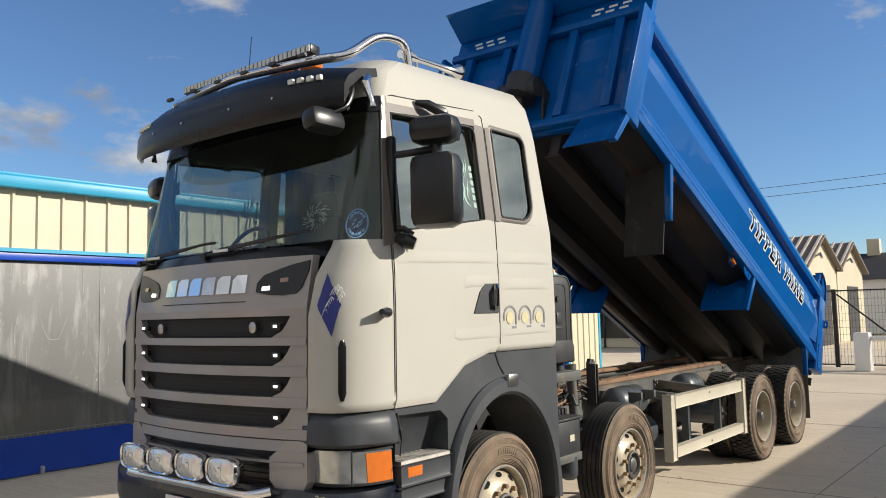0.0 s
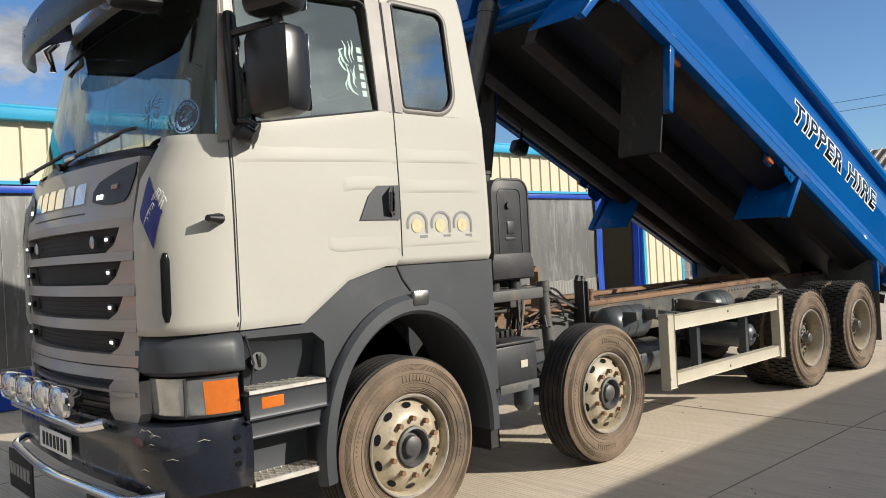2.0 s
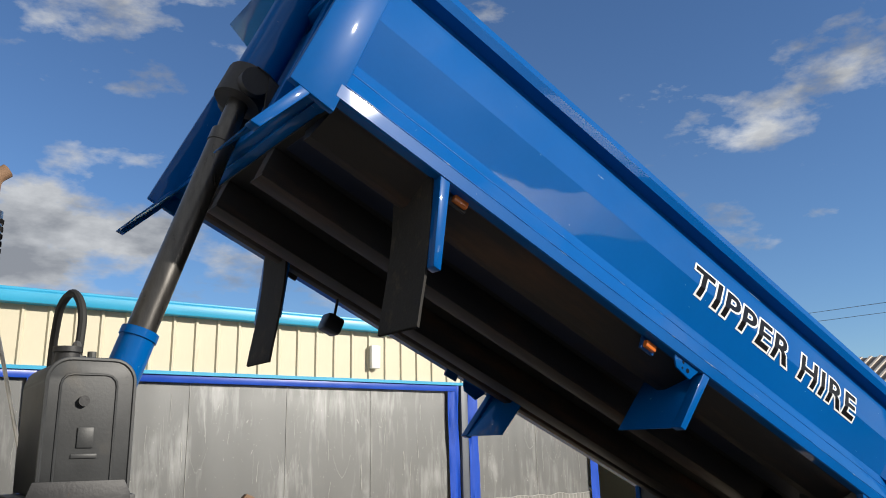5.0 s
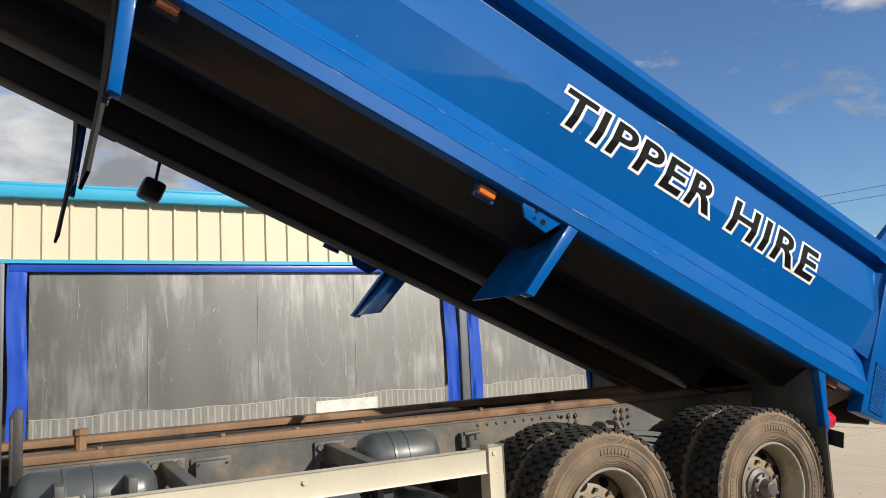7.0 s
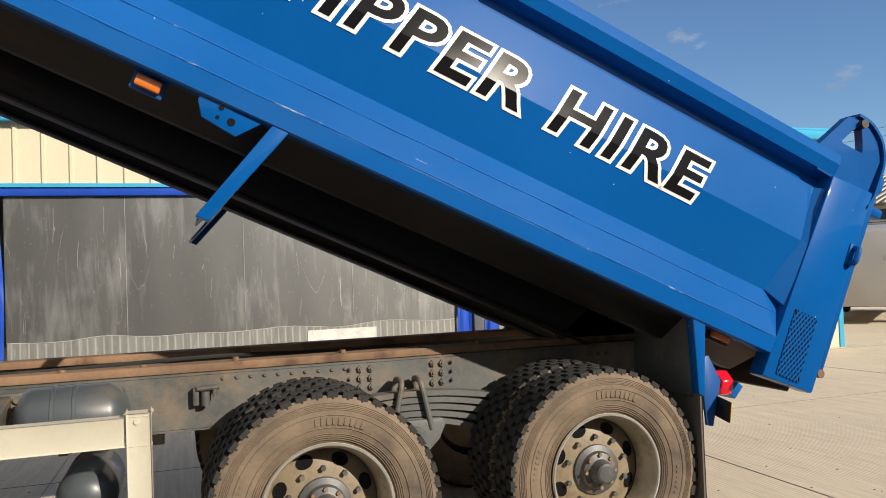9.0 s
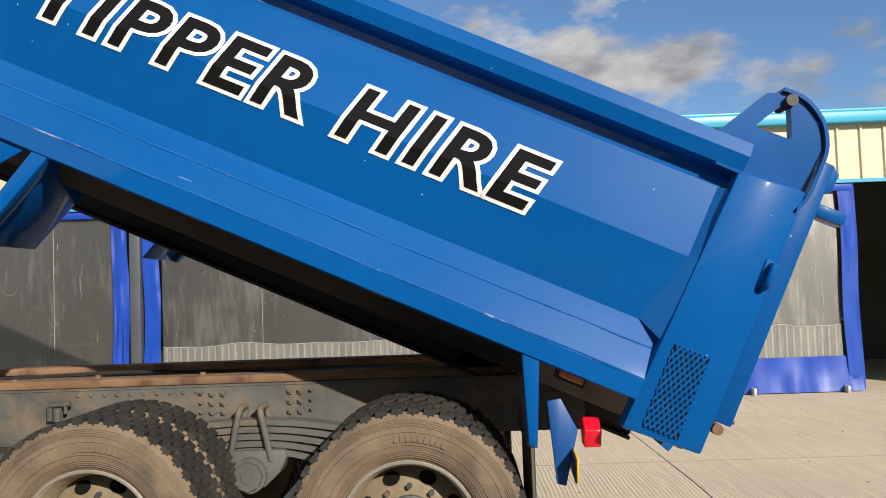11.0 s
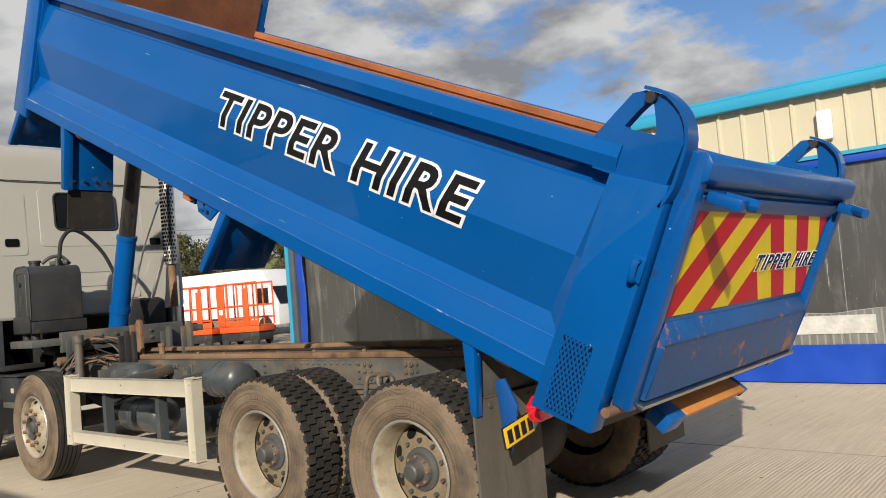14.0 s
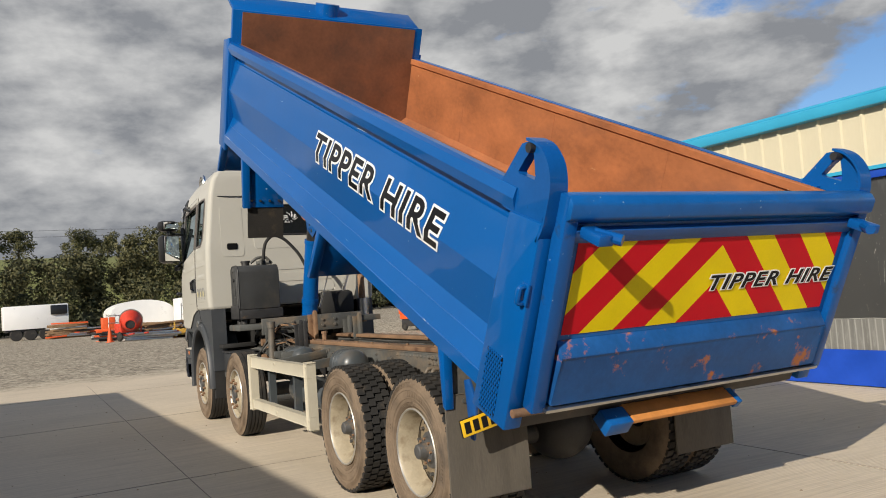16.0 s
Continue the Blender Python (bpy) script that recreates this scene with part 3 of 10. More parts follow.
# ---- ground: concrete yard, gravel beyond ----
def ground_mat():
    m = mat("concrete_yard", (0.64, 0.55, 0.43), 0.93, 0, 0.12, 0.35, 0.12, 14, dirt=(0.54, 0.455, 0.36), damount=0.44, dscale=0.7, dsharp=0.3, spec=0.08)
    n, l = m.node_tree.nodes, m.node_tree.links
    b = n["Principled BSDF"]
    tc = n.new("ShaderNodeTexCoord")
    sep = n.new("ShaderNodeSeparateXYZ")
    l.new(tc.outputs["Object"], sep.inputs["Vector"])
    # brush strokes left in the concrete
    bmap = n.new("ShaderNodeMapping")
    bmap.inputs["Rotation"].default_value = (0, 0, radians(1))
    bmap.inputs["Scale"].default_value = (22.0, 1.1, 1.0)
    l.new(tc.outputs["Object"], bmap.inputs["Vector"])
    wav = n.new("ShaderNodeTexNoise")
    wav.inputs["Scale"].default_value, wav.inputs["Detail"].default_value, wav.inputs["Roughness"].default_value = 1.0, 5.0, 0.6
    l.new(bmap.outputs["Vector"], wav.inputs["Vector"])
    old = b.inputs["Base Color"].links[0].from_socket
    mx = n.new("ShaderNodeMix")
    mx.data_type, mx.blend_type = "RGBA", "MULTIPLY"
    rp = n.new("ShaderNodeValToRGB")
    rp.color_ramp.elements[0].color, rp.color_ramp.elements[1].color = (0.84, 0.835, 0.83, 1), (1, 1, 1, 1)
    rp.color_ramp.elements[0].position, rp.color_ramp.elements[1].position = 0.30, 0.62
    l.new(wav.outputs["Fac"], rp.inputs["Fac"])
    mx.inputs["Factor"].default_value = 1.0
    l.new(old, mx.inputs["A"])
    l.new(rp.outputs["Color"], mx.inputs["B"])
    # raked ridges that run towards the workshop, worn away in patches
    rake = n.new("ShaderNodeTexWave")
    rake.bands_direction = "X"
    rake.inputs["Scale"].default_value, rake.inputs["Distortion"].default_value, rake.inputs["Detail"].default_value, rake.inputs["Detail Scale"].default_value = 9.8, 2.2, 2.0, 0.25
    l.new(tc.outputs["Object"], rake.inputs["Vector"])
    worn = n.new("ShaderNodeTexNoise")
    worn.inputs["Scale"].default_value, worn.inputs["Detail"].default_value = 0.45, 4.0
    l.new(tc.outputs["Object"], worn.inputs["Vector"])
    wr = n.new("ShaderNodeMapRange")
    wr.inputs["From Min"].default_value, wr.inputs["From Max"].default_value, wr.inputs["To Min"].default_value = 0.36, 0.58, 0.15
    l.new(worn.outputs["Fac"], wr.inputs["Value"])
    hm = n.new("ShaderNodeMath")
    hm.operation = "MULTIPLY"
    l.new(rake.outputs["Fac"], hm.inputs[0])
    l.new(wr.outputs["Result"], hm.inputs[1])
    bp = n.new("ShaderNodeBump")
    bp.inputs["Strength"].default_value, bp.inputs["Distance"].default_value = 0.55, 0.006
    l.new(hm.outputs["Value"], bp.inputs["Height"])
    l.new(b.inputs["Normal"].links[0].from_socket, bp.inputs["Normal"])
    l.new(bp.outputs["Normal"], b.inputs["Normal"])
    # gravel past the end of the concrete
    gr = n.new("ShaderNodeTexVoronoi")
    gr.inputs["Scale"].default_value = 8.5
    l.new(tc.outputs["Object"], gr.inputs["Vector"])
    gc = n.new("ShaderNodeValToRGB")
    gc.color_ramp.elements[0].color, gc.color_ramp.elements[1].color = (0.10, 0.085, 0.065, 1), (0.60, 0.53, 0.42, 1)
    l.new(gr.outputs["Color"], gc.inputs["Fac"])
    edge = n.new("ShaderNodeMapRange")
    edge.inputs["From Min"].default_value, edge.inputs["From Max"].default_value = -4.6, -6.6
    wob = n.new("ShaderNodeTexNoise")
    wob.inputs["Scale"].default_value, wob.inputs["Detail"].default_value = 0.5, 8.0
    l.new(tc.outputs["Object"], wob.inputs["Vector"])
    ad = n.new("ShaderNodeMath")
    ad.operation = "MULTIPLY_ADD"
    ad.inputs[1].default_value = 6.0
    l.new(wob.outputs["Fac"], ad.inputs[0])
    l.new(sep.outputs["X"], ad.inputs[2])
    l.new(ad.outputs["Value"], edge.inputs["Value"])
    mg = n.new("ShaderNodeMix")
    mg.data_type = "RGBA"
    l.new(edge.outputs["Result"], mg.inputs["Factor"])
    l.new(mx.outputs["Result"], mg.inputs["A"])
    l.new(gc.outputs["Color"], mg.inputs["B"])
    l.new(mg.outputs["Result"], b.inputs["Base Color"])
    return m


def ground_z(y):
    """The yard falls a little towards the workshop."""
    return -0.125 * min(1.0, max(0.0, (y - 1.5) / 5.1))


bm = B()
gx = [-900, -300, -150, -80, -50, -35, -25, -18, -12, 40, 120, 400, 900]
gy = [-900, -300, -100, -40, 1.5, 6.6, 12, 40, 80, 120, 200, 300, 900]
gv = {}
for i, x in enumerate(gx):
    for j, y in enumerate(gy):
        gv[i, j] = bm.verts.new((x, y, ground_z(y)))
for i in range(len(gx) - 1):
    for j in range(len(gy) - 1):
        bm.faces.new((gv[i, j], gv[i + 1, j], gv[i + 1, j + 1], gv[i, j + 1]))
ground = obj("ground", bm, ground_mat())
tagged(ground, "brushed concrete yard running out into gravel", "ground", kind="structure")

# joints sawn in the concrete, each a shallow dark strip
bm = B()
for x in (-4.6, 0.4, 5.4, 10.4, 15.4, 20.4):
    box(bm, x - 0.0035, x + 0.0035, -9, 1.5, 0.0005, 0.004)
    prism(bm, [(1.5, 0.0005), (6.6, ground_z(6.6) + 0.0005), (6.6, ground_z(6.6) + 0.004), (1.5, 0.004)], x - 0.0035, x + 0.0035, "x")
for y in (-6.4, -2.2, 2.3, 6.5):
    box(bm, -7, 30, y - 0.0035, y + 0.0035, ground_z(y) + 0.0005, ground_z(y) + 0.0042)
tagged(obj("expansion_joint", bm, M["joint"]), "dark joints between the concrete slabs", "joint", kind="structure")

# ---- the long workshop with clear curtain bays ----
BY = 6.692
EAVE, CLAD0, ROOF = 3.68, 2.885, 3.895
BX0, BX1 = -2.38, 17.9
FOOT = -0.125


def curtain_mat():
    """Scratched clear vinyl seen against a dim inside: smoke grey, milky low down and in smears."""
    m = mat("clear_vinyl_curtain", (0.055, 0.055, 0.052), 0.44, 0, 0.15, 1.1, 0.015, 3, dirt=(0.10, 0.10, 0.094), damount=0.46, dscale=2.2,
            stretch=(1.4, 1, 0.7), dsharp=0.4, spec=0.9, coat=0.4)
    n, l = m.node_tree.nodes, m.node_tree.links
    # milky smears: long soft upright streaks, with fine grain in them
    tc = n.new("ShaderNodeTexCoord")
    mp = n.new("ShaderNodeMapping")
    mp.inputs["Scale"].default_value, mp.inputs["Rotation"].default_value = (5.2, 1.0, 0.75), (0, 0.10, 0)
    l.new(tc.outputs["Object"], mp.inputs["Vector"])
    sm = n.new("ShaderNodeTexNoise")
    sm.inputs["Scale"].default_value, sm.inputs["Detail"].default_value, sm.inputs["Roughness"].default_value, sm.inputs["Distortion"].default_value = 1.5, 9.0, 0.68, 0.5
    l.new(mp.outputs["Vector"], sm.inputs["Vector"])
    sr = n.new("ShaderNodeMapRange")
    sr.inputs["From Min"].default_value, sr.inputs["From Max"].default_value, sr.inputs["To Max"].default_value = 0.90, 1.26, 0.30
    wide = n.new("ShaderNodeTexNoise")
    wide.inputs["Scale"].default_value, wide.inputs["Detail"].default_value = 1.1, 3.0
    l.new(tc.outputs["Object"], wide.inputs["Vector"])
    lift = n.new("ShaderNodeMath")
    lift.operation = "MULTIPLY_ADD"
    lift.inputs[1].default_value = 0.75
    l.new(wide.outputs["Fac"], lift.inputs[0])
    l.new(sm.outputs["Fac"], lift.inputs[2])
    l.new(lift.outputs["Value"], sr.inputs["Value"])
    mxs = n.new("ShaderNodeMix")
    mxs.data_type = "RGBA"
    mxs.inputs["B"].default_value = (0.60, 0.60, 0.57, 1)
    b = n["Principled BSDF"]
    old = b.inputs["Base Color"].links[0].from_socket
    l.new(sr.outputs["Result"], mxs.inputs["Factor"])
    l.new(old, mxs.inputs["A"])
    l.new(mxs.outputs["Result"], b.inputs["Base Color"])
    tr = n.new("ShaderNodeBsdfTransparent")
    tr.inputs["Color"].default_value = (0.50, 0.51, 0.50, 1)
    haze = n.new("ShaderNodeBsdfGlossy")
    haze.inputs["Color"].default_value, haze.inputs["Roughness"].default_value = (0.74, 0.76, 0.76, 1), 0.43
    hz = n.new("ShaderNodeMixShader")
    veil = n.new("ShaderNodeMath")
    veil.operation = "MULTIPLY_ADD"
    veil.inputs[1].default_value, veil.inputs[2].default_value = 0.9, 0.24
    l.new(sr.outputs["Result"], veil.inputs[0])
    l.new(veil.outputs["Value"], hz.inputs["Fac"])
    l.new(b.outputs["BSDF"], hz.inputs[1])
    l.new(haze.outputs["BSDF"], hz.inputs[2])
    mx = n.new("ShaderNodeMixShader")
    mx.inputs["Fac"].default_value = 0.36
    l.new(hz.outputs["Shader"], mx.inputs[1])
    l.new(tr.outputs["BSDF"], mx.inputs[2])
    l.new(mx.outputs["Shader"], n["Material Output"].inputs["Surface"])
    return m


M["curtain"] = curtain_mat()
M["milky"] = mat("milky_vinyl", (0.17, 0.17, 0.16), 0.42, 0, 0.25, 2, 0.03, 20, dirt=(0.30, 0.30, 0.285), damount=0.47, dscale=5, stretch=(5, 1, 0.6), dsharp=0.25, spec=0.8)


def combed(m, pitch, pale):
    """Pale upright lines drawn into the vinyl for barrier bars seen behind it."""
    n, l = m.node_tree.nodes, m.node_tree.links
    b = n["Principled BSDF"]
    tc = n.new("ShaderNodeTexCoord")
    wv = n.new("ShaderNodeTexWave")
    wv.bands_direction = "X"
    wv.inputs["Scale"].default_value, wv.inputs["Distortion"].default_value, wv.inputs["Detail"].default_value = 2 * math.pi / (20 * pitch), 0.8, 1.0
    wv.inputs["Detail Scale"].default_value = 0.4
    l.new(tc.outputs["Object"], wv.inputs["Vector"])
    rp = n.new("ShaderNodeMapRange")
    rp.inputs["From Min"].default_value, rp.inputs["From Max"].default_value, rp.inputs["To Max"].default_value = 0.80, 0.98, 0.35
    l.new(wv.outputs["Fac"], rp.inputs["Value"])
    mx = n.new("ShaderNodeMix")
    mx.data_type = "RGBA"
    mx.inputs["B"].default_value = (*pale, 1)
    l.new(rp.outputs["Result"], mx.inputs["Factor"])
    l.new(b.inputs["Base Color"].links[0].from_socket, mx.inputs["A"])
    l.new(mx.outputs["Result"], b.inputs["Base Color"])


combed(M["milky"], 0.10, (0.50, 0.50, 0.47))
M["bead"] = mat("chipped_blue_bead", (0.008, 0.11, 0.40), 0.35, 0, 0.2, 4, 0.1, 60, dirt=(0.42, 0.45, 0.50), damount=0.42, dscale=9.0, dsharp=0.08, stretch=(0.5, 1, 1), coat=0.5)
M["weld"] = mat("pale_weld", (0.55, 0.55, 0.52), 0.4, 0, 0.3, 4, 0.05, 30)
M["scuff"] = mat("scuffed_vinyl", (0.40, 0.40, 0.375), 0.4, 0, 0.2, 3, 0.1, 30)

workshop = thing("workshop_building", "long cream and teal workshop with blue-edged curtain bays", "building", at=(0.04, -0.048, 0), rz=0.35)
# ribbed cladding: one sheet of trapezoid ribs, joined
bm = B()


def ribs(bm, x0, x1, y, z0, z1, pitch=0.333):
    n = int((x1 - x0) / pitch)
    prof = []
    for i in range(n):
        x = x0 + i * pitch
        prof += [(x, y), (x + 0.13, y), (x + 0.15, y - 0.03), (x + 0.18, y - 0.03), (x + 0.2, y)]
    prof.append((x1, y))
    lo = [bm.verts.new((p[0], p[1], z0)) for p in prof]
    hi = [bm.verts.new((p[0], p[1], z1)) for p in prof]
    for i in range(len(prof) - 1):
        bm.faces.new((lo[i], lo[i + 1], hi[i + 1], hi[i]))


ribs(bm, BX0, BX1, BY, CLAD0, EAVE)
ribs(bm, 16.16, BX1, BY, FOOT, CLAD0)
box(bm, BX0, BX1, BY + 0.01, BY + 0.12, CLAD0, EAVE)
box(bm, 16.16, BX1, BY + 0.01, BY + 0.12, FOOT, CLAD0)
part("wall_cladding", bm, M["cream"], workshop, "cream ribbed steel cladding", angle=20)
bm = B()
box(bm, BX0 - 0.1, BX1 + 0.1, BY - 0.16, BY + 0.15, EAVE, EAVE + 0.16, 0.02)
box(bm, BX0 - 0.1, BX1 + 0.1, BY - 0.10, BY + 0.4, EAVE + 0.16, ROOF, 0.02)
part("gutter", bm, M["teal"], workshop, "teal eaves gutter")
bm = B()
prism(bm, [(BY + 0.1, ROOF - 0.02), (BY + 9, ROOF + 1.1), (BY + 18, ROOF - 0.02), (BY + 18, ROOF - 0.1), (BY + 0.1, ROOF - 0.1)], BX0 - 0.1, BX1 + 0.1, "x")
part("roof", bm, M["teal"], workshop)
bm = B()
box(bm, BX0, BX1, BY - 0.05, BY, CLAD0 - 0.05, CLAD0)
part("cladding_trim", bm, M["teal"], workshop, "thin teal flashing under the cladding")
bm = B()
box(bm, BX0 - 0.12, BX0 - 0.002, BY - 0.02, BY + 0.3, FOOT, EAVE - 0.002)
part("corner_trim", bm, M["teal"], workshop, "teal corner flashing")
bm = B()
box(bm, 16.03, 16.15, BY - 0.04, BY + 0.16, FOOT, CLAD0 - 0.052)
part("corner_trim", bm, M["teal"], workshop, "teal door jamb")
bm = B()
box(bm, BX1 + 0.002, BX1 + 0.1, BY - 0.02, BY + 0.3, FOOT, EAVE - 0.002)
part("corner_trim", bm, M["teal"], workshop, "teal corner flashing")
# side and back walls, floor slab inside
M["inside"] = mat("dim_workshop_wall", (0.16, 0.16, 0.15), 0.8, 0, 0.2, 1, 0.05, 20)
bm = B()
box(bm, BX0 - 0.1, BX0 + 0.05, BY + 0.3, BY + 18, FOOT, ROOF - 0.11)
box(bm, BX1 - 0.05, BX1 + 0.08, BY + 0.3, BY + 18, FOOT, ROOF - 0.11)
box(bm, BX0, BX1, BY + 17.8, BY + 18, FOOT, ROOF - 0.11)
part("end_wall", bm, M["cream"], workshop)
bm = B()
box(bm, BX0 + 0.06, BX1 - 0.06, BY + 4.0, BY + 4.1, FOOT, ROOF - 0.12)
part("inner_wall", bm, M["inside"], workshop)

# bays: post positions along the front
POSTS = [-2.25, 3.93, 10.79, 16.1]


def bay(x0, x1, banded=True):
    """One curtain bay: blue webbing frame, clear vinyl sheet with folds, milky band, blue skirt."""
    bm = B()
    n = 60
    zs = [0.35, 0.9, 1.4, 2.0, 2.6, CLAD0 - 0.12]
    rows = []
    for z in zs:
        rows.append([bm.verts.new((x0 + 0.36 + (x1 - x0 - 0.72) * i / n,
                                   BY + 0.05 + 0.003 * noise.noise((i * 0.35, z * 1.3, x0)) + 0.002 * math.sin(i * 0.9 + z), z)) for i in range(n + 1)])
    for a, b in zip(rows, rows[1:]):
        for i in range(n):
            bm.faces.new((a[i], a[i + 1], b[i + 1], b[i]))
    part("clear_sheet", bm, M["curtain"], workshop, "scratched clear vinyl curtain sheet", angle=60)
    bm = B()
    rows = []
    for z in (0.36, 0.60, 0.82) if banded else (0.36, 0.39, 0.42):
        rows.append([bm.verts.new((x0 + 0.37 + (x1 - x0 - 0.74) * i / n, BY + 0.038 + 0.003 * noise.noise((i * 0.5, z, x0)), z + (0.05 * noise.noise((i * 0.13, 0, x0)) if z > 0.8 else 0)))
                     for i in range(n + 1)])
    rows_top = [Vector(v.co) for v in rows[-1]]
    for a, b in zip(rows, rows[1:]):
        for i in range(n):
            bm.faces.new((a[i], a[i + 1], b[i + 1], b[i]))
    part("milky_band", bm, M["milky"], workshop, "milky band of vinyl, barrier bars drawn on as pale lines")
    bm = B()
    tube(bm, [(v.x, v.y - 0.004, v.z) for v in rows_top], 0.005, 5)
    part("band_line", bm, M["scuff"], workshop, "pale line along the top of the band")
    for xa, xb in ((x0 + 0.11, x0 + 0.34), (x1 - 0.34, x1 - 0.11)):
        bm = B()
        vs = []
        for z in [FOOT + 0.02 + 0.16 * k for k in range(20)]:
            if z > CLAD0 - 0.04:
                z = CLAD0 - 0.04
            vs.append([bm.verts.new((xa + (xb - xa) * u / 6 + 0.015 * math.sin(z * 3 + xa), BY - 0.01 + 0.03 * math.sin(u * 2.1 + z * 2.3 + xa) * noise.noise((u, z * 0.8, xa)) * 2, z)) for u in range(7)])
        for a, b in zip(vs, vs[1:]):
            for u in range(6):
                bm.faces.new((a[u], a[u + 1], b[u + 1], b[u]))
        part("side_webbing", bm, M["tarp"], workshop, "creased blue tarpaulin edge")
    bm = B()
    box(bm, x0 + 0.13, x1 - 0.13, BY - 0.02, BY + 0.02, CLAD0 - 0.16, CLAD0 - 0.055, 0.006)
    part("top_webbing", bm, M["tarp"], workshop)
    bm = B()
    n2 = 50
    rows = []
    for z, dy in ((FOOT + 0.015, -0.05), (0.06, -0.02), (0.22, 0.0), (0.38, 0.01)):
        rows.append([bm.verts.new((x0 + 0.13 + (x1 - x0 - 0.26) * i / n2, BY + dy + 0.035 * noise.noise((i * 0.35, z * 2, x0 + 3)), z)) for i in range(n2 + 1)])
    for a, b in zip(rows, rows[1:]):
        for i in range(n2):
            bm.faces.new((a[i], a[i + 1], b[i + 1], b[i]))
    part("skirt", bm, M["tarp"], workshop, "blue tarpaulin skirt on the concrete")


bay(POSTS[0], POSTS[1], False)
bay(POSTS[1], POSTS[2])
for x in POSTS[:3]:
    bm = B()
    box(bm, x - 0.075, x + 0.075, BY - 0.05, BY + 0.14, FOOT, CLAD0 - 0.052, 0.008)
    part("post", bm, M["post"], workshop, "grey steel post")
# last bay stands open but for a gathered curtain
bm = B()
vs = []
for z in [FOOT + 0.02 + 0.18 * k for k in range(16)] + [CLAD0 - 0.06]:
    vs.append([bm.verts.new((15.60 + 0.42 * u / 14 + 0.05 * math.sin(z * 1.2), BY + 0.02 + 0.06 * math.sin(u * 1.7) + 0.02 * math.sin(z * 2), z)) for u in range(15)])
for a, b in zip(vs, vs[1:]):
    for u in range(14):
        bm.faces.new((a[u], a[u + 1], b[u + 1], b[u]))
part("gathered_curtain", bm, M["tarp"], workshop, "blue curtain gathered against the jamb")
bay(10.79, 14.40)

# ---- building behind the camera whose shade lies on the yard ----
SHADE_H = 3.1
shade_run = SHADE_H / math.tan(se)
sx, sy = SUN_X / sh * shade_run, SUN_Y / sh * shade_run
bm = B()
prism(bm, [(-1.79 + sy, 0), (-1.79 + sy, SHADE_H), (-1.79 + sy - 5, SHADE_H + 0.8), (-1.79 + sy - 10, SHADE_H), (-1.79 + sy - 10, 0)], -4.5 + sx, 60, "x")
bmesh.ops.rotate(bm, cent=(-4.5 + sx, -1.79 + sy, 0), matrix=Matrix.Rotation(radians(1.6), 3, "Z"), verts=bm.verts)
shed = obj("opposite_shed", bm, M["dark"])
tagged(shed, "plain dark shed across the yard", "shed", kind="structure")

# ================= the tipper truck =================
truck = thing("tipper_truck", "eight-wheel tipper truck, cream cab, blue body raised", "truck")
HX, HZ, TIP = 9.021, 1.075, 24.3
MB = pose(HX, 0, HZ, 0, TIP, 0) @ pose(0, 0, -0.065)
L0, L1 = -5.92, 0.70          # front and tail of the body along its floor
FOLD, CREASE, PTOP, TOP = 0.535, 0.86, 1.20, 1.42


def panel_y(z):
    """The side panel bulges to a crease: its lower half looks down a little, its upper half up."""
    return 1.184 + 0.066 * (z - FOLD) / (CREASE - FOLD) if z < CREASE else 1.250 - 0.057 * (z - CREASE) / (PTOP - CREASE)


def side_wall(s):
    """Outer skin of one side: bottom rail, fold, creased panel, recess, top rail."""
    bm = B()
    prof = [(1.19, 0.205), (1.262, 0.205), (1.272, 0.213), (1.272, 0.298), (1.270, 0.306), (1.222, 0.438), (panel_y(FOLD), FOLD), (panel_y(CREASE), CREASE),
            (panel_y(PTOP), PTOP), (1.172, PTOP + 0.006), (1.172, PTOP + 0.06), (1.255, PTOP + 0.085), (1.275, TOP - 0.07), (1.262, TOP - 0.01), (1.22, TOP), (1.16, TOP - 0.004), (1.16, TOP - 0.08), (1.16, 0.30)]
    prism(bm, [(s * y, z) for y, z in prof], L0 + 0.02, L1 - 0.28, "x")
    return bm


body = part("tipper_body", side_wall(-1), M["blue"], truck, "glossy blue steel tipper body tipped up", MB, angle=3)
part("side_wall", side_wall(1), M["blue"], body, angle=3)
# weld beads and the chipped edge along the foot of each side
for s in (-1, 1):
    for y, z, r in ((1.2222, 0.438, 0.0042), (1.2708, 0.305, 0.0046)):
        bm = B()
        pts = [(L0 + 0.04 + (L1 - 0.38 - L0) * k / 40, s * (y + 0.0012 * math.sin(k * 2.3)), z + 0.0015 * math.sin(k * 1.7 + z)) for k in range(41)]
        tube(bm, pts, [r * (1 + 0.22 * math.sin(k * 3.1)) for k in range(41)], 6)
        part("weld_bead", bm, M["bead"], body, "chipped weld bead along the side")
# rusty inner lining
bm = B()
prism(bm, [(-1.155, TOP - 0.01), (-1.155, 0.62), (-0.80, 0.32), (0.80, 0.32), (1.155, 0.62), (1.155, TOP - 0.01), (1.135, TOP - 0.01), (1.135, 0.63), (0.79, 0.345), (-0.79, 0.345), (-1.135, 0.63), (-1.135, TOP - 0.01)],
      L0 + 0.06, L1 - 0.16, "x")
part("liner", bm, M["rust"], body, "rusted steel inside of the body", angle=20)
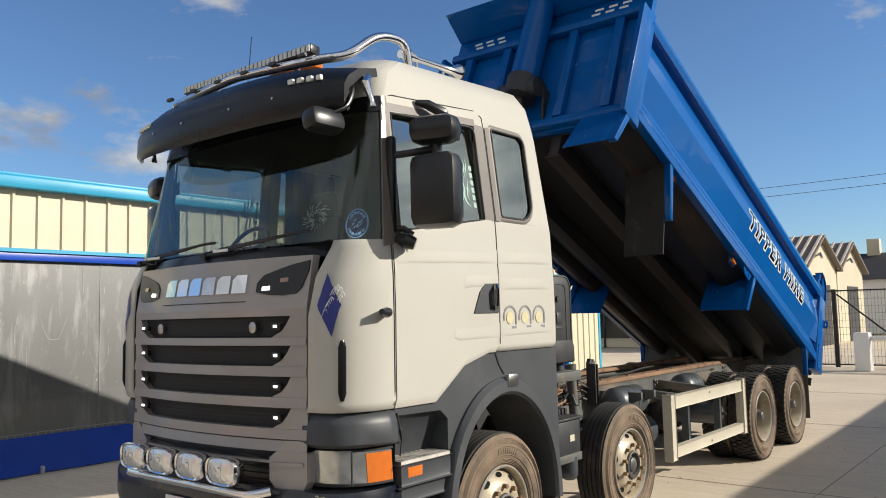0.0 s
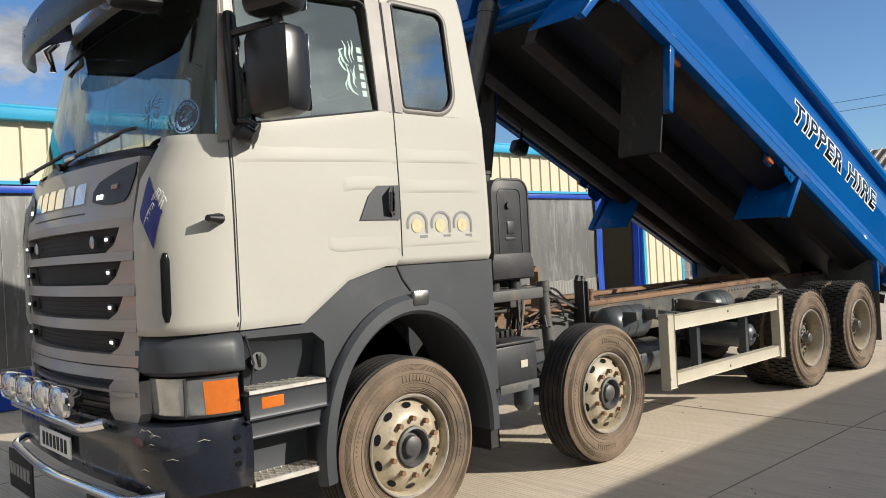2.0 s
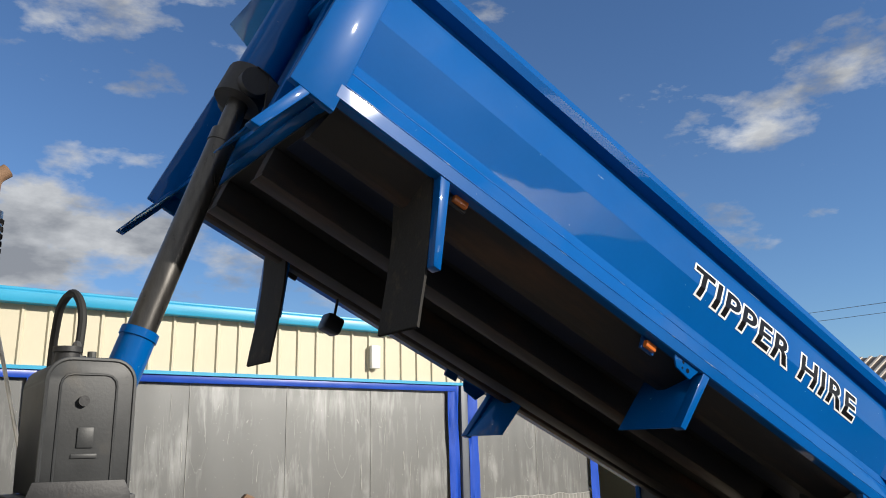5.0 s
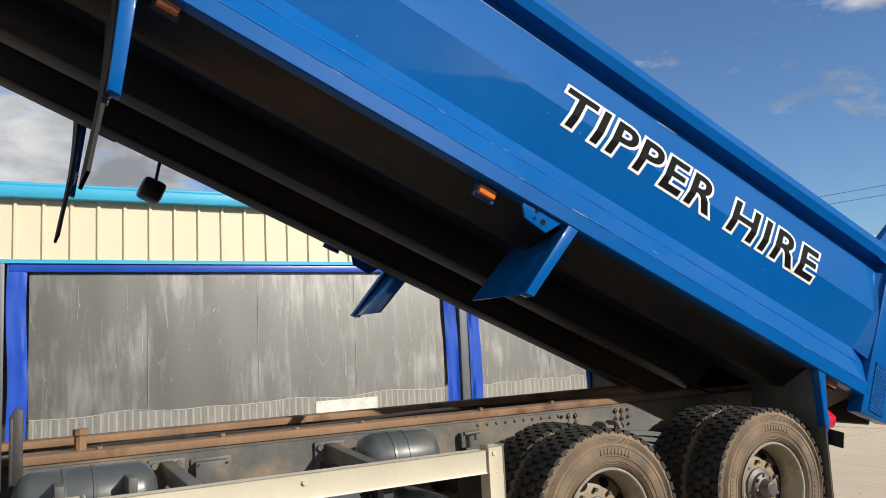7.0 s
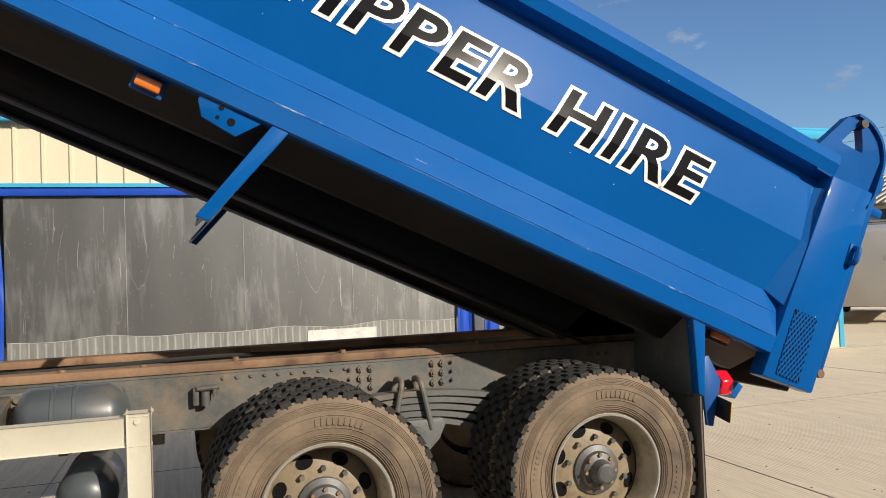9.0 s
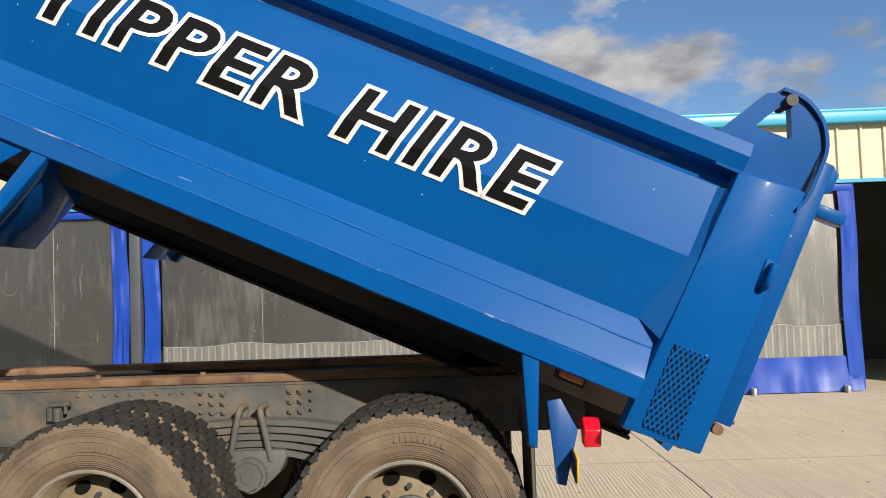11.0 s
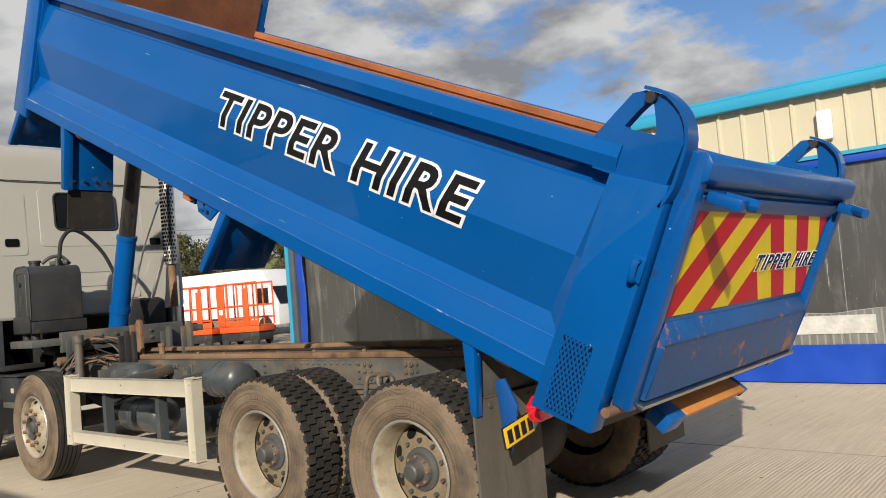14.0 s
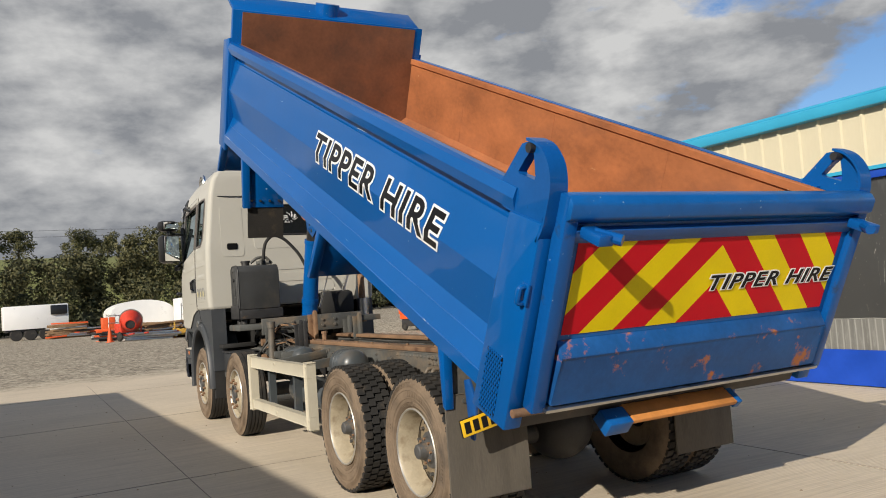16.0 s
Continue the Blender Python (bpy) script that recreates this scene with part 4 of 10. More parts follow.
# folded inner rim along the top of both sides, and upright weld lines between the plates
for s in (-1, 1):
    bm = B()
    prism(bm, [(s * 1.134, TOP - 0.012), (s * 1.118, TOP - 0.012), (s * 1.112, TOP - 0.02), (s * 1.112, TOP - 0.075), (s * 1.134, TOP - 0.09)], L0 + 0.08, L1 - 0.18, "x")
    part("liner_rim", bm, M["rust"], body)
    for x, z1 in ((-4.35, 1.10), (-2.55, 1.31), (-0.95, 1.31)):
        bm = B()
        tube(bm, [(x + 0.002 * math.sin(k), s * 1.1345, 0.64 + (z1 - 0.64) * k / 12) for k in range(13)], 0.004, 5)
        part("weld_bead", bm, M["rust"], body)

# rear corner posts
for s in (-1, 1):
    bm = B()
    prism(bm, [(L1 - 0.36, 0.08), (L1 - 0.012, 0.10), (L1 - 0.004, TOP - 0.12), (L1 - 0.30, TOP - 0.14)], s * 1.16, s * 1.275, "y", 0.012)
    part("rear_post", bm, M["blue"], body, "blue rear corner post")
    # slanting return from the post back to the recessed panel
    bm = B()
    edge = [(L1 - 0.31, 1.271, 0.47), (L1 - 0.295, 1.271, 0.86), (L1 - 0.285, 1.271, PTOP - 0.002), (L1 - 0.34, panel_y(PTOP) + 0.001, PTOP - 0.004), (L1 - 0.36, panel_y(CREASE) + 0.001, CREASE), (L1 - 0.445, panel_y(FOLD) + 0.001, FOLD + 0.004)]
    front = [bm.verts.new((x, s * y, z)) for x, y, z in edge]
    back = [bm.verts.new((x, s * 1.165, z)) for x, y, z in edge]
    bm.faces.new((front[0], front[1], front[4], front[5]))
    bm.faces.new((front[1], front[2], front[3], front[4]))
    bm.faces.new(back)
    for k in range(6):
        j = (k + 1) % 6
        bm.faces.new((front[k], front[j], back[j], back[k]))
    part("post_return", bm, M["blue"], body, angle=5)
    bm = B()
    for i in range(-8, 18):
        for d in (-1, 1):
            pa, pb = Vector((L1 - 0.285, 0.100 + 0.046 * i)), Vector((L1 - 0.125, 0.100 + 0.046 * i + d * 0.32))
            cut = [t for t in (0.0, 1.0, (0.120 - pa.y) / (pb.y - pa.y), (0.490 - pa.y) / (pb.y - pa.y)) if 0 <= t <= 1 and 0.1199 <= (pa + (pb - pa) * t).y <= 0.4901]
            if len(cut) > 1 and max(cut) - min(cut) > 0.08:
                ends = [pa + (pb - pa) * t for t in (min(cut), max(cut))]
                tube(bm, [(p.x, s * (1.279 + 0.002 * d), p.y) for p in ends], 0.0052, 5)
    part("mesh_panel", bm, M["blue"], body, "expanded metal mesh over a painted dark opening")
    # black plate stands in for the shaded inside of an opening
    bm = B()
    box(bm, L1 - 0.285, L1 - 0.125, s * 1.2765 - 0.001, s * 1.2765 + 0.001, 0.12, 0.49)
    part("mesh_dark_back", bm, M["ink"], body)
    # lifting ear
    bm = B()
    out = [(L1 - 0.44, TOP - 0.01), (L1 - 0.306, TOP + 0.222), (L1 - 0.245, TOP + 0.247), (L1 - 0.15, TOP + 0.243), (L1 - 0.054, TOP + 0.18), (L1 - 0.005, TOP + 0.08), (L1 - 0.03, TOP - 0.156), (L1 - 0.40, TOP - 0.145)]
    inn = [(L1 - 0.30, TOP + 0.075), (L1 - 0.255, TOP + 0.155), (L1 - 0.222, TOP + 0.200), (L1 - 0.192, TOP + 0.198), (L1 - 0.165, TOP + 0.14), (L1 - 0.143, TOP + 0.085), (L1 - 0.146, TOP + 0.070), (L1 - 0.29, TOP + 0.066)]
    for y0, y1 in ((s * 1.20, s * 1.255),):
        vo = [[bm.verts.new((p[0], y, p[1])) for p in out] for y in (y0, y1)]
        vi = [[bm.verts.new((p[0], y, p[1])) for p in inn] for y in (y0, y1)]
        for k in range(8):
            j = (k + 1) % 8
            for r in (0, 1):
                bm.faces.new((vo[r][k], vo[r][j], vi[r][j], vi[r][k]))
            bm.faces.new((vo[0][k], vo[0][j], vo[1][j], vo[1][k]))
            bm.faces.new((vi[0][k], vi[0][j], vi[1][j], vi[1][k]))
    part("hinge_ear", bm, M["blue_ear"], body, "blue tailgate hinge ear")
    # bent strap over the back of the ear, and the pin through it
    bm = B()
    run = arc_pts([(L1 - 0.25, 0, TOP + 0.250), (L1 - 0.15, 0, TOP + 0.250), (L1 - 0.045, 0, TOP + 0.185), (L1 + 0.008, 0, TOP + 0.08), (L1 + 0.004, 0, TOP - 0.14), (L1 - 0.03, 0, TOP - 0.22)], 3, 0.05)
    rows = []
    for k, p in enumerate(run):
        d = (run[min(k + 1, len(run) - 1)] - run[max(k - 1, 0)]).normalized()
        up = Vector((-d.z, 0, d.x))
        rows.append([bm.verts.new(Vector((p.x, s * y, p.z)) + up * h) for y, h in ((1.165, 0.0), (1.165, 0.016), (1.275, 0.016), (1.275, 0.0))])
    for ra_, rb_ in zip(rows, rows[1:]):
        for k in range(4):
            j = (k + 1) % 4
            bm.faces.new((ra_[k], ra_[j], rb_[j], rb_[k]))
    bm.faces.new(rows[0]), bm.faces.new(rows[-1])
    part("ear_strap", bm, M["blue_ear"], body, "chipped blue strap over the hinge ear")
    bm = B()
    cyl(bm, (L1 - 0.205, s * 1.13, TOP + 0.222), (L1 - 0.205, s * 1.285, TOP + 0.222), 0.026, 12)
    part("hinge_pin", bm, M["dark"], body)
    # tail pivot pin
    bm = B()
    cyl(bm, (L1 + 0.02, s * 1.05, 0.225), (L1 + 0.02, s * 1.26, 0.225), 0.024, 12)
    box(bm, L1 - 0.1, L1, s * 1.1 - 0.03, s * 1.1 + 0.03, 0.18, 0.28, 0.008)
    part("tail_pin", bm, M["chassis_rust"], body, "rusty tailgate pin")
    bm = B()
    tube(bm, arc_pts([(L1 - 0.03, s * 1.28, 0.95), (L1 - 0.03, s * 1.32, 0.95), (L1 - 0.03, s * 1.32, 0.86), (L1 - 0.03, s * 1.28, 0.86)], 3, 0.03), 0.016, 8)
    box(bm, L1 - 0.06, L1 + 0.0, s * 1.277 - 0.008, s * 1.277 + 0.008, 0.85, 0.97, 0.004)
    part("latch", bm, M["blue"], body)
    # forward closing plate at the front corner
    bm = B()
    prism(bm, [(L0 - 0.25, 0.13), (L0 + 0.05, 0.115), (L0 + 0.05, TOP + 0.05), (L0 - 0.22, TOP + 0.0)], s * 1.22, s * 1.27, "y", 0.008)
    part("front_post", bm, M["blue"], body, "blue front corner post")

# headboard: ribbed plate with folded top, slots painted as white daylight, ram pocket
bm = B()
box(bm, L0 - 0.02, L0 + 0.06, -1.24, 1.24, 0.22, TOP + 0.38, 0.006)
headboard_ribs = (-0.95, -0.42, 0.42, 0.95)
hb = part("headboard", bm, M["blue"], body, "blue ribbed headboard", angle=25)
bm = B()
box(bm, L0 - 0.12, L0 - 0.02, -1.22, 1.22, TOP + 0.02, TOP + 0.12, 0.02)
part("headboard_rail", bm, M["blue"], hb)
bm = B()
box(bm, L0 - 0.10, L0 - 0.01, -1.2, 1.2, 0.24, 0.34, 0.02)
part("headboard_rail", bm, M["blue"], hb)
bm = B()
prism(bm, [(L0 - 0.06, TOP + 0.36), (L0 + 0.02, TOP + 0.37), (L0 - 0.38, TOP + 0.52), (L0 - 0.42, TOP + 0.49)], -1.22, 1.22, "y", 0.006)
part("headboard_peak", bm, M["blue"], hb, "forward-folded top of the headboard", angle=25)
for y in headboard_ribs:
    bm = B()
    prism(bm, [(y - 0.05, 0.35), (y + 0.05, 0.35), (y + 0.05, TOP + 0.015), (y - 0.05, TOP + 0.015)], L0 - 0.10, L0 - 0.022, "x", 0.006)
    part("headboard_rib", bm, M["blue"], hb)
# white plates imitate daylight through slots; the headboard is not cut
for r in range(3):
    for c in range(3):
        y = -0.95 + 0.16 * c + 0.03 * (r % 2)
        z = TOP + 0.17 + 0.06 * r
        for yy in (y, -y):
            bm = B()
            box(bm, L0 - 0.024, L0 - 0.0205, yy - 0.05, yy + 0.05, z - 0.014, z + 0.014, 0.0)
            part("slot_daylight", bm, M["paper"], hb, "white bar painted for daylight through a view slot")
bm = B()
box(bm, L0 + 0.062, L0 + 0.074, -1.13, 1.13, 0.35, TOP + 0.36)
part("headboard_lining", bm, M["rust_shaded"], body, "rusted inner face of the headboard, shade painted in")
# ram cover (blue half pipe on the headboard) with trunnion
bm = B()
cyl(bm, (L0 - 0.20, 0, 0.70), (L0 - 0.20, 0, TOP + 0.55), 0.15, 20)
part("ram_cover", bm, M["blue"], body)
bm = B()
cyl(bm, (L0 - 0.22, -0.22, 0.66), (L0 - 0.22, 0.22, 0.66), 0.10, 16)
cyl(bm, (L0 - 0.22, 0, 0.56), (L0 - 0.22, 0, 0.80), 0.165, 20)
for s in (-1, 1):
    prism(bm, [(L0 - 0.26, 0.76), (L0 - 0.16, 0.76), (L0 - 0.02, 0.30), (L0 - 0.02, 0.72)], s * 0.21, s * 0.235, "y", 0.004)
part("ram_bracket", bm, M["dark"], body, "dark ram trunnion bracket")

# underside, shade put into its colours: floor plate, two long sills, cross members, outriggers
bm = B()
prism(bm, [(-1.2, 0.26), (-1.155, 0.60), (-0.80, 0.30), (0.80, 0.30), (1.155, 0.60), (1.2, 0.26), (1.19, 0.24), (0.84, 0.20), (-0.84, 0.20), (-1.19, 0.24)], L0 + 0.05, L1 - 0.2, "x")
part("floor_plate", bm, M["under"], body, "dirty underside, shade put into its dark colour", angle=20)
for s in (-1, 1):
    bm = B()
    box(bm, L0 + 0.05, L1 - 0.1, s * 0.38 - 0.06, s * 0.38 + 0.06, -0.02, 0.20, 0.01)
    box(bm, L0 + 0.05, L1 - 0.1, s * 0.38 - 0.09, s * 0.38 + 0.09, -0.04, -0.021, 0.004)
    part("sill", bm, M["sill_rust_shaded"], body, "rusty longitudinal sill, darkened for shade")
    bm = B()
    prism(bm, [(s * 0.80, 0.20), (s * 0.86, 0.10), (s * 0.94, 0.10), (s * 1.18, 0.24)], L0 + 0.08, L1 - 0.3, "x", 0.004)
    part("edge_channel", bm, M["sill_rust_shaded"], body)
# smooth blue panels, near-black for shade, slope from sills to side rails
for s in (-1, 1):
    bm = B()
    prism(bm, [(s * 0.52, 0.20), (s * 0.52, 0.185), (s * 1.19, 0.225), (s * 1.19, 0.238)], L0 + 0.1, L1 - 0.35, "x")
    part("under_panel", bm, M["shaded_under_blue"], body, "smooth blue underside panel, painted near-black for shade")
# stone guards and rubber flaps under the sides
def guard_flap(x, s, depth, length, mt, lab, lean=0.0, thick=0.03):
    bm = B()
    prism(bm, [(x - 0.03, 0.27), (x + 0.05, 0.27), (x + 0.02 - lean, 0.27 - length), (x - 0.04 - lean, 0.27 - length)], s * 1.18, s * 1.265, "y", 0.006)
    prism(bm, [(x - 0.0, 0.25), (x + 0.012, 0.25), (x - lean - 0.02, 0.27 - length), (x - lean - 0.032, 0.27 - length)], s * 1.18, s * (1.18 - depth), "y", 0.002)
    return part("stone_guard", bm, mt, body, lab)


for s in (-1, 1):
    guard_flap(L0 - 0.10, s, 0.45, 0.50, M["blue"], "blue front stone guard", 0.18)
    guard_flap(-2.43, s, 0.50, 0.55, M["blue"], "blue stone guard plate", 0.15)
    guard_flap(-5.10, s, 0.40, 0.60, M["blue"], "blue flap plate with bolts along its foot", -0.20)
    for yy in (0.84, 0.95, 1.06, 1.16):
        bm = B()
        cyl(bm, (-4.955, s * yy, -0.26), (-4.92, s * yy, -0.25), 0.014, 8)
        part("flap_bolt", bm, M["steel"], body)
    bm = B()
    prism(bm, [(-0.20, 0.28), (-0.11, 0.28), (0.05, -0.14), (0.01, -0.14)], s * 1.20, s * 1.262, "y", 0.006)
    part("flap_bracket", bm, M["blue"], body, "blue rear flap bracket")
    bm = B()
    prism(bm, [(-0.15, 0.24), (-0.135, 0.24), (0.028, -0.16), (0.013, -0.16)], s * 1.20, s * 0.66, "y", 0.002)
    for yy in (0.75, 0.95, 1.12):
        cyl(bm, (0.0, s * yy, -0.115), (0.028, s * yy, -0.102), 0.016, 8)
    part("flap_plate", bm, M["chassis"], body, "grey plate that carries the rear flap")
    # hanging rubber at the second-axle guard: curved sheet
    bm = B()
    rows = []
    for k in range(9):
        z = 0.24 - 0.115 * k
        xx = -5.145 + 0.32 * (0.24 - z) + 0.02 * math.sin(k * 0.5)
        rows.append([[bm.verts.new((xx + d, s * (1.20 - 0.42 * u / 5), z)) for u in range(6)] for d in (0, 0.018)])
    for a, b in zip(rows, rows[1:]):
        for d in (0, 1):
            for u in range(5):
                bm.faces.new((a[d][u], a[d][u + 1], b[d][u + 1], b[d][u]))
        for u in (0, 5):
            bm.faces.new((a[0][u], a[1][u], b[1][u], b[0][u]))
    part("mud_flap", bm, M["flap_dark"], body, "dusty rubber mud flap hanging down")
    for (x, z, nm) in ((-4.88, 0.19, 0), (-3.01, 0.165, 1), (0.08, 0.20, 2)):
        bm = B()
        box(bm, x - 0.055, x + 0.055, s * 1.19 - 0.02, s * 1.19 + 0.025, z - 0.025, z + 0.025, 0.008)
        part("side_marker_lamp", bm, M["orange"], body, "amber side marker lamp")
        bm = B()
        box(bm, x - 0.07, x + 0.07, s * 1.165 - 0.012, s * 1.165 + 0.012, z - 0.04, z + (0.10 if nm == 1 else 0.05), 0.003)
        part("lamp_bracket", bm, M["blue_dull"] if nm == 1 else M["dark"], body)
    bm = B()
    prism(bm, [(-2.80, 0.28), (-2.50, 0.28), (-2.52, 0.20), (-2.60, 0.10), (-2.76, 0.12), (-2.80, 0.18)], s * 1.235, s * 1.25, "y", 0.003)
    cp = part("catch_plate", bm, M["blue"], body, "drilled blue catch plate")
    # black discs laid on the plate stand for the shade in its holes
    for hx, hz, hr in ((-2.76, 0.235, 0.010), (-2.70, 0.19, 0.012), (-2.64, 0.15, 0.018), (-2.58, 0.22, 0.010), (-2.70, 0.145, 0.009), (-2.55, 0.25, 0.012)):
        bm = B()
        cyl(bm, (hx, s * 1.2495, hz), (hx, s * 1.252, hz), hr, 10)
        part("hole_disc", bm, M["ink"], cp)

M["valance"] = mat("dirty_brown_plate", (0.06, 0.05, 0.042), 0.7, 0, 0.3, 3, 0.1, 30, dirt=(0.16, 0.10, 0.06), damount=0.42, dscale=4)
# tailgate: framed plate with lower tray, chevrons, top box rail
bm = B()
box(bm, L1 - 0.02, L1 + 0.05, -1.16, 1.16, 0.27, TOP + 0.02, 0.008)
gate = part("tailgate", bm, M["blue_tail"], body, "worn blue tailgate with chevrons")
for s in (-1, 1):
    bm = B()
    prism(bm, [(s * 1.10, 0.25), (s * 1.19, 0.25), (s * 1.205, TOP + 0.05), (s * 1.12, TOP + 0.05)], L1 + 0.0, L1 + 0.095, "x", 0.01)
    part("gate_post", bm, M["blue_ear"], body, "blue tailgate side post")
bm = B()
prism(bm, [(L1 + 0.0, TOP + 0.05), (L1 + 0.09, TOP + 0.055), (L1 + 0.125, TOP + 0.02), (L1 + 0.125, TOP - 0.06), (L1 + 0.05, TOP - 0.11), (L1 + 0.0, TOP - 0.11)], -1.2, 1.2, "y", 0.012)
part("gate_rail", bm, M["blue_tail"], body, "chipped blue top rail of the tailgate")
bm = B()
prism(bm, [(L1 + 0.0, TOP - 0.115), (L1 + 0.10, TOP - 0.13), (L1 + 0.06, TOP - 0.21), (L1 + 0.0, TOP - 0.21)], -1.12, 1.12, "y", 0.006)
part("gate_rail", bm, M["blue_dull"], body)
bm = B()
prism(bm, [(L1 + 0.05, 0.665), (L1 + 0.125, 0.585), (L1 + 0.115, 0.57), (L1 + 0.115, 0.295), (L1 + 0.05, 0.285)], -1.08, 1.08, "y", 0.01)
part("gate_tray", bm, M["tail_rust"], body, "scratched blue and rusted lower box")
bm = B()
box(bm, L1 + 0.0, L1 + 0.128, -1.12, 1.12, 0.262, 0.283, 0.005)
part("gate_lip", bm, M["steel"], body, "bare steel lip")
for s in (-1, 1):
    bm = B()
    box(bm, L1 + 0.10, L1 + 0.26, s * 1.06 - 0.05, s * 1.06 + 0.05, TOP - 0.16, TOP - 0.10, 0.012)
    cyl(bm, (L1 + 0.16, s * 1.06, TOP - 0.12), (L1 + 0.28, s * 0.98, TOP - 0.12), 0.03, 10)
    part("gate_lug", bm, M["blue_ear"], body)
# dark valance under the tail
bm = B()
prism(bm, [(L1 - 0.10, 0.25), (L1 - 0.03, 0.245), (L1 - 0.05, 0.08), (L1 - 0.09, 0.08)], -1.14, 1.14, "y", 0.004)
part("tail_valance", bm, M["valance"], body, "dirty brown plate under the tailgate")
# chevron plate
Y1, Z0, Z1 = 1.06, 0.69, TOP - 0.21


def chev(bm, lo, hi, mi, s, x):
    """One slanted stripe cut to the plate; lo, hi: its span along the lower edge outward from the middle."""
    w = Y1
    h = Z1 - Z0
    def clip(poly, f):
        out = []
        for a, b in zip(poly, poly[1:] + poly[:1]):
            fa, fb = f(a), f(b)
            if fa >= 0:
                out.append(a)
            if (fa >= 0) != (fb >= 0):
                t = fa / (fa - fb)
                out.append((a[0] + (b[0] - a[0]) * t, a[1] + (b[1] - a[1]) * t))
        return out
    poly = [(lo, 0.0), (hi, 0.0), (hi - h * 1.0, h), (lo - h * 1.0, h)]
    poly = clip(clip(poly, lambda p: p[0]), lambda p: w - p[0])
    if len(poly) > 2:
        vs = [bm.verts.new((x, s * p[0], Z0 + p[1])) for p in poly]
        bm.faces.new(vs).material_index = mi


for s in (-1, 1):
    k = 0
    v = 0.0
    while v < 2.0:
        bm = B()
        chev(bm, v, v + 0.235, 0, s, L1 + 0.054)
        if len(bm.faces):
            part("chevron_stripe", bm, M["yellow" if k % 2 else "redsheet"], gate, "yellow reflective stripe" if k % 2 else "red reflective stripe")
        v += 0.235
        k += 1

# lettering on the sides and the tailgate
def split_words(ob):
    """Parts a sheet of letters at its widest gap."""
    me = ob.data
    xs = sorted({round(v.co.x, 4) for v in me.vertices})
    gap = max(zip(xs, xs[1:]), key=lambda p: p[1] - p[0])
    cut = (gap[0] + gap[1]) / 2
    out = []
    for side in (-1, 1):
        bm = B()
        bm.from_mesh(me)
        bmesh.ops.delete(bm, geom=[v for v in bm.verts if (v.co.x - cut) * side < 0], context="VERTS")
        word = new("lettering", me.copy())
        bm.to_mesh(word.data)
        bm.free()
        word.matrix_basis, word.parent, word["label"] = ob.matrix_basis.copy(), ob.parent, ob["label"]
        out.append(word)
    bpy.data.objects.remove(ob)
    return out


def sign(text, size, m, parent, width):
    """Two layers of letters, the white outline below the black; each word a part of its own."""
    return [word for layer in (lettering(text, size, "paper", parent, m @ pose(0, 0, 0.0005), "white outlined lettering", 0.021 * size / 0.3, 0.0012, 0.22, 1.13, width * 0.945),
            lettering(text, size, "ink", parent, m @ pose(0, 0, 0.0022), "bold black italic lettering", 0.006 * size / 0.3, 0.0015, 0.22, 1.13, width * 0.945)) for word in split_words(layer)]


def lay_on_panel(ob, base):
    """Folds a sheet of letters over the crease of the side panel; base: the plane it was set in."""
    bm = B()
    bm.from_mesh(ob.data)
    bm.transform(ob.matrix_basis)
    for z in (CREASE - 0.001, CREASE + 0.001):
        bmesh.ops.bisect_plane(bm, geom=bm.verts[:] + bm.edges[:] + bm.faces[:], plane_co=(0, 0, z), plane_no=(0, 0, 1))
    for v in bm.verts:
        v.co.y = -(panel_y(v.co.z) + 0.0025 + (-v.co.y - base))
    bm.to_mesh(ob.data)
    bm.free()
    ob.matrix_basis = Matrix()


# letters stand on the two planes of the creased side panel
for ob in sign("TIPPER HIRE", 0.345, pose(-2.785, -1.2645, 0.785, 90, 0, 0), body, 1.23):
    lay_on_panel(ob, 1.2645)
sign("TIPPER HIRE", 0.13, pose(L1 + 0.060, -0.06, 0.885, 90, 0, 90), body, 1.50)


